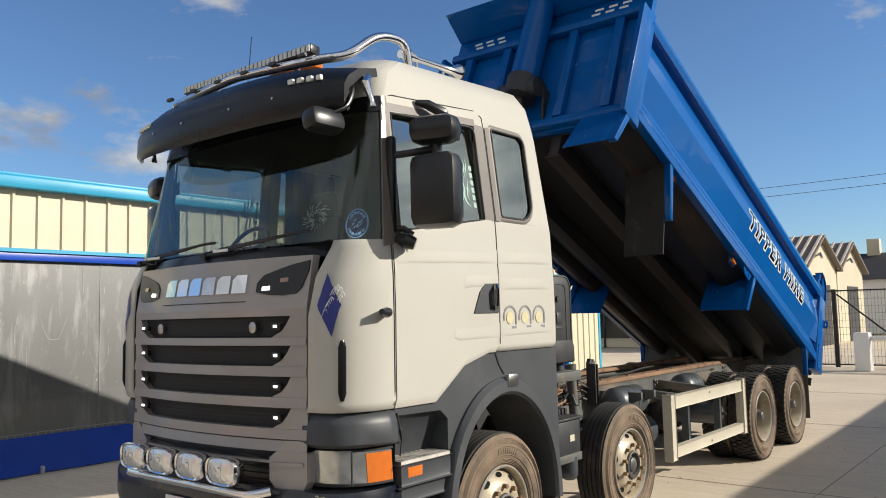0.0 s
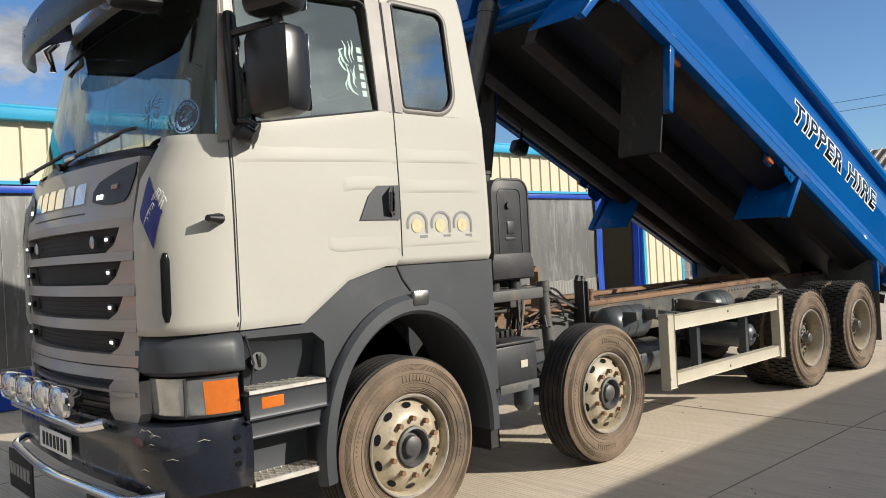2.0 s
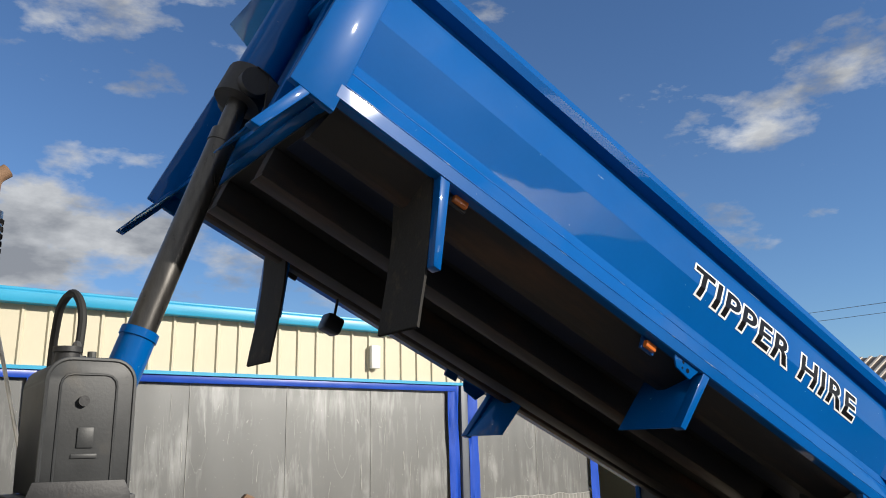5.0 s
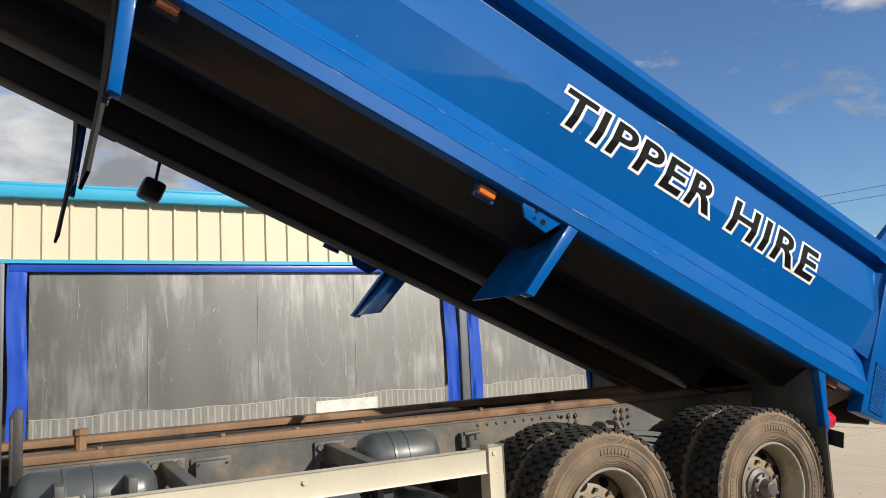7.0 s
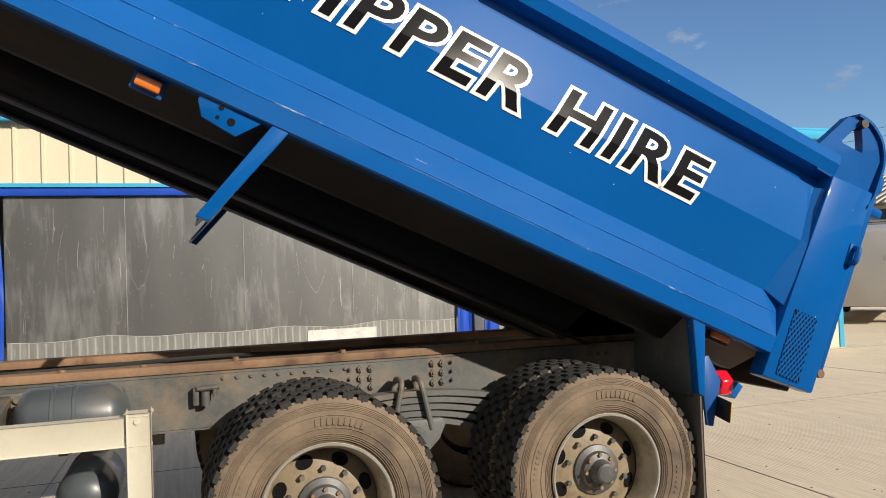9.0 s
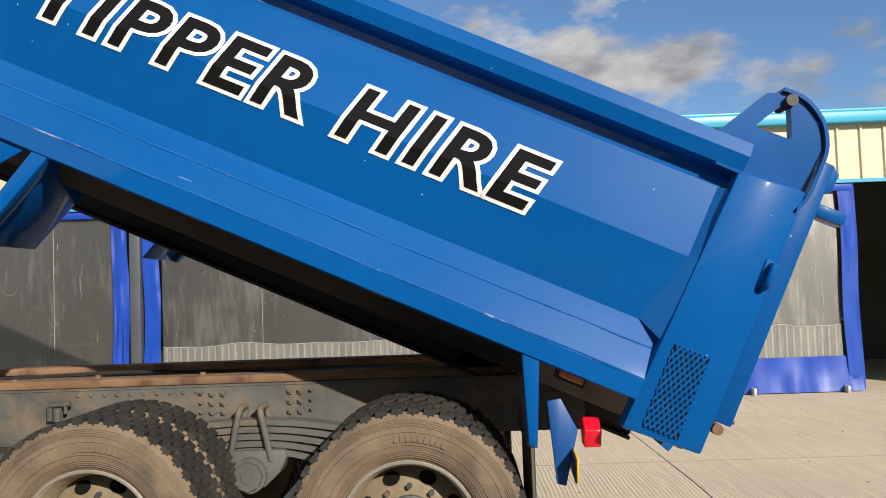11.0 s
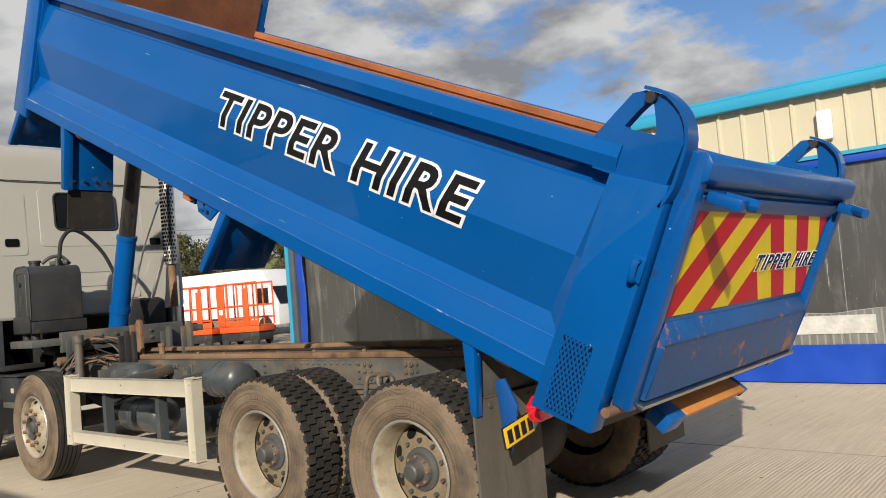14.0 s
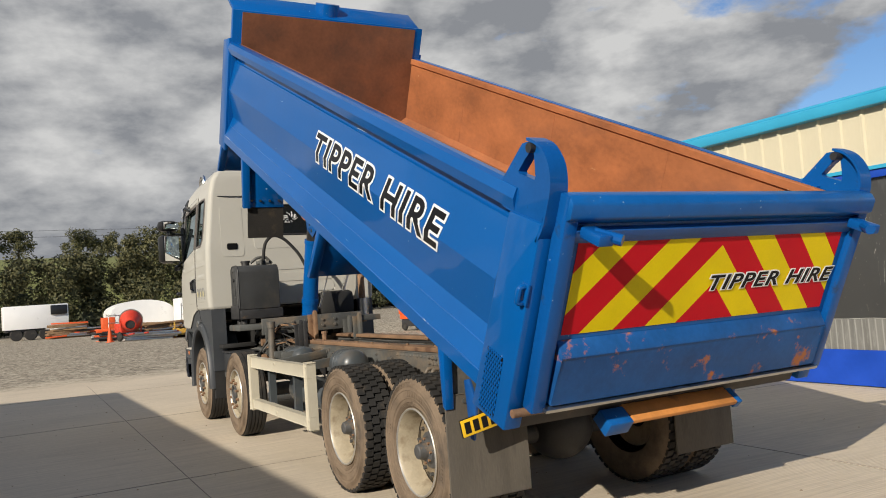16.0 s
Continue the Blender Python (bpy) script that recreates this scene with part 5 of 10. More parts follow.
# ---- wheels ----
def tyre_mesh(drive):
    bm = B()
    R = 0.522
    prof = [(0.298, -0.11), (0.33, -0.128), (0.40, -0.142), (0.46, -0.140), (0.495, -0.130), (0.512, -0.118), (R - 0.012, -0.105), (R - 0.012, 0.105), (0.512, 0.118), (0.495, 0.13), (0.46, 0.14), (0.40, 0.142), (0.33, 0.128), (0.298, 0.11)]
    mats = [1, 1, 1, 1, 1, 0, 0, 0, 1, 1, 1, 1, 1]
    lathe(bm, prof, 64, 0, mats)
    if drive:
        n = 46
        for k in range(n):
            a = 2 * math.pi * k / n
            for (y0, y1, off) in ((-0.128, -0.07, 0.0), (-0.062, -0.004, 0.5), (0.004, 0.062, 0.0), (0.07, 0.128, 0.5)):
                aa = a + off * 2 * math.pi / n
                m = Matrix.Rotation(-aa, 4, "Y") @ Matrix.Translation((R - 0.006, (y0 + y1) / 2, 0))
                box(bm, -0.012, 0.010, -(y1 - y0) / 2, (y1 - y0) / 2, -0.024, 0.024, 0.0, 0, m)
    else:
        for y in (-0.085, -0.042, 0.0, 0.042, 0.085):
            w = 0.018
            lathe(bm, [(R - 0.014, y - w), (R + 0.002, y - w + 0.002), (R + 0.002, y + w - 0.002), (R - 0.014, y + w)], 64, 0)
    # moulded ring and faint sidewall marks
    for r, y in ((0.318, 0.1235), (0.327, 0.1272), (0.336, 0.1300), (0.345, 0.1322), (0.372, 0.1372), (0.428, 0.1413), (0.452, 0.1403), (0.459, 0.1400), (0.466, 0.1385), (0.473, 0.1365), (0.481, 0.1345)):
        lathe(bm, [(r - 0.0028, -y), (r, -y - 0.0032), (r + 0.0028, -y)], 64, 1)
    # moulded marks on the wall: short raised bars in two arcs
    for a0, n, w, h in ((1.15, 9, 0.0085, 0.017), (4.30, 9, 0.0085, 0.017), (2.75, 6, 0.005, 0.010), (5.95, 6, 0.005, 0.010)):
        for k in range(n):
            m = Matrix.Rotation(-(a0 + 0.066 * k), 4, "Y") @ Matrix.Translation((0.402, -0.1425, 0))
            box(bm, -h, h, -0.0022, 0.002, -w, w, 0.0, 1, m)
    if drive:
        # notched shoulder
        for k in range(46):
            m = Matrix.Rotation(-2 * math.pi * k / 46, 4, "Y") @ Matrix.Translation((0.503, -0.124, 0))
            box(bm, -0.016, 0.014, -0.006, 0.006, -0.004, 0.004, 0.0, 0, m)
    return bm


def rim_front():
    """Outward face of a steering wheel: domed disc for hand-hole patches and nuts. Faces -y."""
    bm = B()
    lathe(bm, [(0.300, -0.115), (0.305, -0.128), (0.296, -0.132), (0.286, -0.122), (0.280, -0.10), (0.272, -0.06)], 48, 0)
    seg = 60
    rings = [(0.274, -0.065), (0.262, -0.085), (0.218, -0.112), (0.195, -0.132), (0.168, -0.140), (0.120, -0.140)]
    vs = [[bm.verts.new((r * math.cos(2 * math.pi * k / seg), y, r * math.sin(2 * math.pi * k / seg))) for k in range(seg)] for r, y in rings]
    for i in range(len(rings) - 1):
        for k in range(seg):
            bm.faces.new((vs[i][k], vs[i][(k + 1) % seg], vs[i + 1][(k + 1) % seg], vs[i + 1][k]))
    return bm


def rim_rear():
    """Deeply dished drive wheel. Faces -y."""
    bm = B()
    lathe(bm, [(0.300, -0.115), (0.305, -0.128), (0.296, -0.134), (0.287, -0.124), (0.281, -0.10), (0.268, -0.06), (0.262, -0.02), (0.256, 0.02)], 48, 0)
    return bm


def disc_rear():
    """The dished disc inside the drive wheel's rim."""
    bm = B()
    seg = 60
    rings = [(0.257, 0.03), (0.240, 0.018), (0.192, 0.004), (0.168, -0.004), (0.11, -0.008)]
    vs = [[bm.verts.new((r * math.cos(2 * math.pi * k / seg), y, r * math.sin(2 * math.pi * k / seg))) for k in range(seg)] for r, y in rings]
    for i in range(len(rings) - 1):
        for k in range(seg):
            bm.faces.new((vs[i][k], vs[i][(k + 1) % seg], vs[i + 1][(k + 1) % seg], vs[i + 1][k]))
    return bm


def hand_hole_patch(k, front=False):
    """Black oval laid on a wheel's disc for the shade in a hand hole."""
    bm = B()
    c = 2 * math.pi * (k + 0.5) / (10 if front else 8)
    vs = []
    for j in range(16):
        q = 2 * math.pi * j / 16
        r, t = (0.240 + 0.017 * math.cos(q), 0.034 * math.sin(q)) if front else (0.213 + 0.030 * math.cos(q), 0.041 * math.sin(q))
        y = -0.112 + (r - 0.218) / 0.044 * 0.027 - 0.0025 if front else 0.004 + (r - 0.192) / 0.048 * 0.014 - 0.0025
        vs.append(bm.verts.new((r * math.cos(c) - t * math.sin(c), y, r * math.sin(c) + t * math.cos(c))))
    bm.faces.new(vs)
    return bm


def hub_mesh(front):
    bm = B()
    if front:
        lathe(bm, [(0.118, -0.12), (0.118, -0.158), (0.104, -0.162), (0.096, -0.148), (0.090, -0.118), (0.066, -0.122), (0.060, -0.150), (0.048, -0.158), (0.0, -0.158)], 24)
    else:
        lathe(bm, [(0.13, 0.0), (0.125, -0.02), (0.098, -0.03), (0.09, -0.05), (0.062, -0.06), (0.050, -0.115), (0.04, -0.122), (0.0, -0.122)], 24)
    return bm


def nut_mesh(front, k):
    bm = B()
    a = 2 * math.pi * (k + 0.5) / 10
    r = 0.1675
    y0, y1 = (-0.138, -0.172) if front else (0.0, -0.028)
    cyl(bm, (r * math.cos(a), y0, r * math.sin(a)), (r * math.cos(a), y1, r * math.sin(a)), 0.017 if front else 0.013, 6)
    return bm


def drum_mesh():
    bm = B()
    lathe(bm, [(0.0, -0.02), (0.25, -0.02), (0.255, 0.02), (0.255, 0.12), (0.0, 0.12)], 24)
    return bm


def wheel(x, y, s, front, twin=False):
    """One wheel of the truck; s -1 for the near side, 1 for the far side."""
    tr = pose(x, y, 0.522, 0, 0, 0 if s < 0 else 180)
    w = part("wheel", rim_front() if front else rim_rear(), M["rim"], truck, "cream steel wheel with a dusty tyre", tr)
    part("tyre", tyre_mesh(not front), [M["tyre"], M["tyre_wall"]], w, "worn dusty rubber tyre")
    if not front:
        part("disc", disc_rear(), M["rim_dusty_shaded"], w, "dusty wheel disc, browned for the shade in its dish")
        for k in range(8):
            part("hand_hole_patch", hand_hole_patch(k), M["ink"], w)
    else:
        for k in range(10):
            part("hand_hole_patch", hand_hole_patch(k, True), M["ink"], w)
    part("hub", hub_mesh(front), M["hub"], w)
    bm = B()
    lathe(bm, [(0.3035, -0.1285), (0.2995, -0.1355), (0.2925, -0.1350), (0.2890, -0.1270)], 64)
    part("rim_edge", bm, M["rim_edge"], w, "bare bright rim edge")
    if not front:
        for k in range(8):
            bm = B()
            a = 2 * math.pi * k / 8
            cyl(bm, (0.082 * math.cos(a), -0.045, 0.082 * math.sin(a)), (0.082 * math.cos(a), -0.066, 0.082 * math.sin(a)), 0.010, 6)
            part("hub_bolt", bm, M["chassis_rust"], w)
    for k in range(10):
        part("wheel_nut", nut_mesh(front, k), M["chassis_rust"] if front else M["hub"], w, "rusty wheel nut" if front else "dusty wheel nut")
    part("brake_drum", drum_mesh(), M["dark"], w, m=pose(0, 0.0 if front else 0.12, 0))
    return w


AX = (1.40, 3.35, 7.02, 8.42)
for s in (-1, 1):
    for x in AX[:2]:
        wheel(x, s * 1.09, s, True)
    for x in AX[2:]:
        wheel(x, s * 1.09, s, False)
        tr = pose(x, s * 0.765, 0.522, 0, 0, 0 if s < 0 else 180)
        w = part("wheel", rim_rear(), M["rim"], truck, "inner wheel of the twin pair", tr)
        part("disc", disc_rear(), M["rim_dusty_shaded"], w)
        part("tyre", tyre_mesh(True), [M["tyre"], M["tyre_wall"]], w, "worn dusty rubber tyre")
for x in AX:
    bm = B()
    tube(bm, [(x, -0.75, 0.522), (x, 0.75, 0.522)], 0.085, 12)
    if x > 5:
        bmesh.ops.create_uvsphere(bm, u_segments=20, v_segments=12, radius=0.26, matrix=Matrix.Translation((x, 0, 0.54)))
    part("axle", bm, M["dark"], truck)

# ---- chassis ----
CZ0, CZ1 = 0.80, 1.09
for s in (-1, 1):
    bm = B()
    y = s * 0.40
    prism(bm, [(y - s * 0.0, CZ0), (y + s * 0.075, CZ0), (y + s * 0.075, CZ0 + 0.01), (y + s * 0.01, CZ0 + 0.01), (y + s * 0.01, CZ1 - 0.01), (y + s * 0.075, CZ1 - 0.01), (y + s * 0.075, CZ1), (y, CZ1)][::1], 0.9, 9.35, "x")
    box(bm, 2.3, 9.3, y + s * 0.011 - 0.001, y + s * 0.077, CZ0 + 0.012, CZ1 - 0.012)
    part("chassis_rail", bm, M["chassis"], truck, "dusty grey chassis rail")
    bm = B()
    box(bm, 2.6, 9.2, y - 0.05, y + 0.09, CZ1 + 0.002, CZ1 + 0.045, 0.006)
    part("subframe_rail", bm, M["chassis_rust"], truck, "rusty subframe rail on the chassis")
    for k in range(10):
        bm = B()
        bmesh.ops.create_icosphere(bm, subdivisions=1, radius=0.013, matrix=Matrix.Translation((6.62 + 0.071 * k, y + s * 0.077, 1.055)))
        part("rivet", bm, M["chassis"], truck)
    for x, zs, r in ((6.15, (0.93, 0.985, 1.04), 0.012), (7.285, (0.95, 1.0, 1.05), 0.011), (7.345, (0.952, 1.0, 1.05), 0.020), (7.405, (0.950, 0.998, 1.048), 0.020), (7.76, (0.944, 0.997, 1.05), 0.020), (7.815, (0.944, 0.997, 1.048), 0.020),
                     (7.87, (0.95, 1.0, 1.05), 0.011), (8.75, (0.92, 0.975, 1.03), 0.013), (8.81, (0.92, 0.975, 1.03), 0.013), (8.87, (0.92, 0.975, 1.03), 0.013)):
        for z in zs:
            bm = B()
            cyl(bm, (x, y + s * 0.075, z), (x, y + s * 0.092, z), r, 6)
            cyl(bm, (x, y + s * 0.092, z), (x, y + s * 0.100, z), r * 0.5, 6)
            part("rail_bolt", bm, M["chassis"], truck)
for x in (1.0, 2.6, 4.4, 5.7, 7.7, 9.25):
    bm = B()
    box(bm, x - 0.05, x + 0.05, -0.38, 0.38, CZ0 + 0.03, CZ1 - 0.03, 0.01)
    part("cross_beam", bm, M["chassis"], truck)
# leaf springs with u bolts on the bogie and the front axles
for s in (-1, 1):
    xm = 7.583
    for k in range(5):
        bm = B()
        L = 0.80 - 0.07 * k
        pts = [(xm + L * t, 0.925 - 0.036 * k - 0.13 * t * t) for t in [i / 8 - 1 for i in range(17)]]
        low = [(x, z - 0.029) for x, z in pts]
        prism(bm, pts + low[::-1], s * 0.53, s * 0.625, "y", 0.003)
        part("leaf_spring", bm, M["chassis"], truck, "dusty leaf of the bogie spring")
    for d in (-1, 1):
        bm = B()
        tube(bm, arc_pts([(xm + d * 0.107, s * 0.645, 0.72), (xm + d * 0.051, s * 0.645, 0.985), (xm + d * 0.051, s * 0.51, 0.985), (xm + d * 0.107, s * 0.51, 0.72)], 4, 0.04), 0.0165, 10)
        part("spring_u_bolt", bm, M["chassis"], truck, "leaning bolt that clamps the spring")
    bm = B()
    prism(bm, [(xm - 0.19, 0.745), (xm - 0.17, 0.775), (xm + 0.17, 0.775), (xm + 0.19, 0.745), (xm + 0.15, 0.66), (xm + 0.07, 0.585), (xm - 0.07, 0.585), (xm - 0.15, 0.66)], s * 0.50, s * 0.65, "y", 0.012)
    part("spring_saddle", bm, M["chassis"], truck, "cast saddle under the spring")
    bm = B()
    cyl(bm, (xm, s * 0.64, 0.655), (xm, s * 0.685, 0.655), 0.088, 24)
    cyl(bm, (xm, s * 0.685, 0.655), (xm, s * 0.715, 0.655), 0.074, 8)
    cyl(bm, (xm, s * 0.715, 0.655), (xm, s * 0.722, 0.655), 0.030, 16)
    part("trunnion_cap", bm, M["chassis"], truck, "eight-sided cap on the spring pivot")
    for xa in AX[:2]:
        bm = B()
        for k in range(4):
            L = 0.72 - 0.1 * k
            pts = [(xa + L * t, 0.66 + 0.10 * t * t - 0.02 * k) for t in [i / 5 - 1 for i in range(11)]]
            for a, b in zip(pts, pts[1:]):
                prism(bm, [a, b, (b[0], b[1] + 0.017), (a[0], a[1] + 0.017)], s * 0.42, s * 0.50, "y")
        part("leaf_spring", bm, M["dark"], truck)

# air tanks: dished cylinders hung along the rail
def tank(x0, x1, y, z, r):
    bm = B()
    n = 24
    prof = [(0.0, x0 - 0.07), (r * 0.5, x0 - 0.055), (r * 0.85, x0 - 0.025), (r, x0 + 0.02), (r, x1 - 0.02), (r * 0.85, x1 + 0.025), (r * 0.5, x1 + 0.055), (0.0, x1 + 0.07)]
    lathe(bm, prof, n)
    for v in bm.verts:
        v.co = Vector((v.co.y, y + v.co.x, z + v.co.z))
    t = part("air_tank", bm, M["tank"], truck, "dark grey air tank with dished ends")
    for xx in (x0 + (x1 - x0) * 0.30, x0 + (x1 - x0) * 0.55):
        bm = B()
        lathe(bm, [(r + 0.001, xx - 0.010), (r + 0.004, xx - 0.008), (r + 0.004, xx + 0.008), (r + 0.001, xx + 0.010)], n)
        for v in bm.verts:
            v.co = Vector((v.co.y, y + v.co.x, z + v.co.z))
        part("tank_strap", bm, M["tank"], t)


tank(4.08, 4.58, -0.70, 0.945, 0.15)
tank(5.76, 6.12, -0.70, 0.955, 0.15)
tank(4.25, 4.85, -0.66, 0.60, 0.16)
tank(4.3, 5.9, 0.80, 0.85, 0.22)
# one tank stands across the frame, its dished end outward
bm = B()
lathe(bm, [(0.0, -1.08), (0.062, -1.07), (0.106, -1.04), (0.125, -0.99), (0.125, -0.55), (0.10, -0.51), (0.0, -0.49)], 24)
at = part("air_tank", bm, M["tank"], truck, "dark grey air tank set across the frame", pose(6.02, 0, 0.655))
bm = B()
cyl(bm, (0, -1.10, 0.0), (0, -1.075, 0.0), 0.02, 8)
cyl(bm, (0, -1.12, 0.0), (0, -1.10, 0.0), 0.011, 8)
part("drain_plug", bm, M["dark"], at)
# sloping arms from the rail out to the guard, each on a bolted plate
for x in (4.725, 5.615):
    bm = B()
    box(bm, x - 0.09, x + 0.09, -0.495, -0.478, 0.86, 1.06, 0.004)
    ap = part("arm_plate", bm, M["chassis"], truck, "bolted plate on the chassis rail")
    for dx in (-0.06, 0.06):
        bm = B()
        cyl(bm, (x + dx, -0.495, 1.03), (x + dx, -0.512, 1.03), 0.018, 8)
        part("plate_bolt", bm, M["chassis"], ap)
    bm = B()
    prism(bm, [(-0.49, 1.05), (-0.49, 0.965), (-1.12, 0.90), (-1.18, 0.90), (-1.18, 0.985), (-1.12, 0.99)], x - 0.033, x + 0.033, "x", 0.006)
    for v in bm.verts:
        v.co.x += 0.06 * (-0.49 - v.co.y)
    part("guard_arm", bm, M["chassis"], truck, "grey sloping arm of the side guard")
    bm = B()
    prism(bm, [(-0.50, 0.95), (-0.50, 0.70), (-0.62, 0.92)], x - 0.06, x - 0.045, "x", 0.002)
    part("gusset", bm, M["dark"], truck)
# small levelling valve ahead of the bogie
bm = B()
box(bm, 6.47, 6.50, -0.52, -0.477, 0.93, 1.02, 0.006)
cyl(bm, (6.53, -0.52, 0.93), (6.53, -0.52, 1.0), 0.022, 12)
cyl(bm, (6.49, -0.52, 1.015), (6.60, -0.52, 1.02), 0.014, 10)
cyl(bm, (6.575, -0.52, 0.97), (6.575, -0.52, 1.03), 0.010, 8)
part("levelling_valve", bm, M["chassis"], truck, "dusty valve on the chassis rail")

# side guard: cream box-section frame on grey brackets
for s in (-1, 1):
    bm = B()
    box(bm, 4.17, 6.29, s * 1.185, s * 1.245, 0.90, 1.02, 0.008)
    box(bm, 4.17, 6.29, s * 1.185, s * 1.245, 0.44, 0.54, 0.008)
    box(bm, 4.165, 4.27, s * 1.18, s * 1.25, 0.42, 1.035, 0.01)
    box(bm, 6.20, 6.295, s * 1.18, s * 1.25, 0.42, 1.035, 0.01)
    for (x, z) in ((4.19, 1.0), (4.19, 0.5), (6.24, 1.0), (6.24, 0.5), (5.2, 0.98), (5.2, 0.48)):
        cyl(bm, (x, s * 1.24, z), (x, s * 1.256, z), 0.012, 8)
    part("side_guard", bm, M["guard"], truck, "dirty cream side guard rail")
    for x in (4.765, 5.655):
        bm = B()
        box(bm, x - 0.03, x + 0.03, s * 1.122, s * 1.182, 0.42, 0.90, 0.006)
        part("guard_bracket", bm, M["tank"], truck)

# rear mud flaps, bumper bar, lamps
for s in (-1, 1):
    bm = B()
    box(bm, 8.955, 8.970, s * 0.66, s * 1.25, 0.28, 0.955, 0.005)
    part("mud_flap", bm, M["flap"], truck, "worn dusty rubber rear mud flap")
    bm = B()
    prism(bm, [(9.04, 1.05), (9.10, 1.06), (9.17, 0.92), (9.11, 0.68), (9.07, 0.69)], s * 1.13, s * 1.15, "y", 0.004)
    part("lamp_bracket", bm, M["blue_dull"], truck)
    bm = B()
    prism(bm, [(s * 0.95, 0.84), (s * 1.10, 0.83), (s * 1.125, 0.91), (s * 1.06, 0.965), (s * 0.95, 0.93)], 9.20, 9.28, "x", 0.012)
    part("tail_lamp", bm, M["red"], truck, "red tail lamp")
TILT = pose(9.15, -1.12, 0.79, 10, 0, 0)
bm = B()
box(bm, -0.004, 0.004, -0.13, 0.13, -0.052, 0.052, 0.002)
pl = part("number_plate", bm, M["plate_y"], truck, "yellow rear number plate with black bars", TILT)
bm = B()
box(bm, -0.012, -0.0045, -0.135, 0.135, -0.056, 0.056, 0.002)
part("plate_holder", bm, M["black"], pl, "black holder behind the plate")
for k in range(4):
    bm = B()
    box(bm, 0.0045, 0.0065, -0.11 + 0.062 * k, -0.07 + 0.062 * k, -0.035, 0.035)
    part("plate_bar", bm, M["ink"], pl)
M["orange_rust"] = mat("orange_rusted_beam", (0.50, 0.20, 0.05), 0.6, 0, 0.25, 4, 0.1, 40, dirt=(0.10, 0.07, 0.05), damount=0.42, dscale=5)
# spreader box under the tail: orange and blue
bm = B()
prism(bm, [(0.64, 0.10), (0.66, 0.125), (0.80, 0.095), (0.79, 0.065), (0.66, 0.085)], -0.42, 0.45, "y", 0.006)
ch = part("tail_chute", bm, M["orange_rust"], body, "rusty orange tail chute under the gate")
bm = B()
prism(bm, [(0.64, 0.04), (0.68, 0.125), (0.80, 0.09), (0.77, -0.005)], -0.60, -0.423, "y", 0.006)
part("chute_end", bm, M["blue_tail"], ch, "blue end of the chute")
bm = B()
prism(bm, [(0.64, 0.04), (0.68, 0.125), (0.80, 0.09), (0.77, 0.03)], 0.453, 0.50, "y", 0.006)
part("chute_end", bm, M["blue_tail"], ch)

# ---- cab shell: stacked plan outlines with the window openings left out ----
CAB["raised"] = True
SIDE = [0.33, 0.40, 0.70, 1.00, 1.27, 1.35, 1.42, 1.45, 1.885]


def cab_half(xf, xr, w, cx, cy, bow, rr=0.07):
    """Half a plan outline, from the middle of the front to the middle of the back."""
    pts = []
    y0 = w - cy
    for t in (0.0, 0.3, 0.6, 0.85, 1.0):
        pts.append((xf + bow * t * t, y0 * t))
    x0 = xf + bow
    for k in range(1, 7):
        a = k / 6 * math.pi / 2
        pts.append((x0 + cx * (1 - math.cos(a)), y0 + cy * math.sin(a)))
    for x in SIDE:
        pts.append((min(max(x, x0 + cx + 0.004), xr - rr - 0.004), w))
    for k in range(5):
        a = k / 4 * math.pi / 2
        pts.append((xr - rr + rr * math.sin(a), w - rr + rr * math.cos(a)))
    for t in (0.80, 0.46, 0.30, 0.0):
        pts.append((xr, (w - rr) * t))
    return pts


def ramp(x, x0, x1, z0, z1):
    return z0 + (z1 - z0) * min(1, max(0, (x - x0) / (x1 - x0)))


LEVELS = [
    (lambda x: ramp(x, 0.70, 1.10, 1.27, 1.53), -0.03, 2.17, 1.225, 0.27, 0.36, 0.03),
    (lambda x: ramp(x, 0.70, 1.10, 1.32, 1.57), -0.04, 2.175, 1.245, 0.27, 0.36, 0.03),
    (lambda x: 1.80, -0.035, 2.17, 1.25, 0.27, 0.36, 0.03),
    (lambda x: 2.02, -0.01, 2.165, 1.248, 0.26, 0.33, 0.04),
    (lambda x: ramp(x, 0.30, 0.40, 2.19, 2.235) + ramp(x, 0.40, 1.42, 0.0, 0.15), 0.05, 2.16, 1.235, 0.22, 0.27, 0.06),
    (lambda x: ramp(x, 0.30, 0.40, 2.23, 2.285) + ramp(x, 0.40, 1.42, 0.0, 0.16), 0.06, 2.155, 1.228, 0.21, 0.25, 0.06),
    (lambda x: ramp(x, 0.30, 1.42, 3.02, 3.11), 0.24, 2.11, 1.150, 0.09, 0.12, 0.04),
    (lambda x: ramp(x, 0.30, 1.42, 3.12, 3.21), 0.25, 2.10, 1.132, 0.10, 0.14, 0.04),
    (lambda x: ramp(x, 0.30, 1.9, 3.30, 3.36), 0.28, 2.09, 1.095, 0.14, 0.2, 0.05),
    (lambda x: ramp(x, 0.40, 1.9, 3.42, 3.48), 0.38, 2.05, 1.02, 0.2, 0.25, 0.08),
    (lambda x: ramp(x, 0.6, 1.9, 3.49, 3.55), 0.56, 1.93, 0.87, 0.2, 0.25, 0.08),
    (lambda x: 3.58, 0.82, 1.76, 0.60, 0.2, 0.2, 0.05),
]
HALF = [[(x, y, zf(x)) for x, y in cab_half(*a)] for zf, *a in LEVELS]
NH = len(HALF[0])


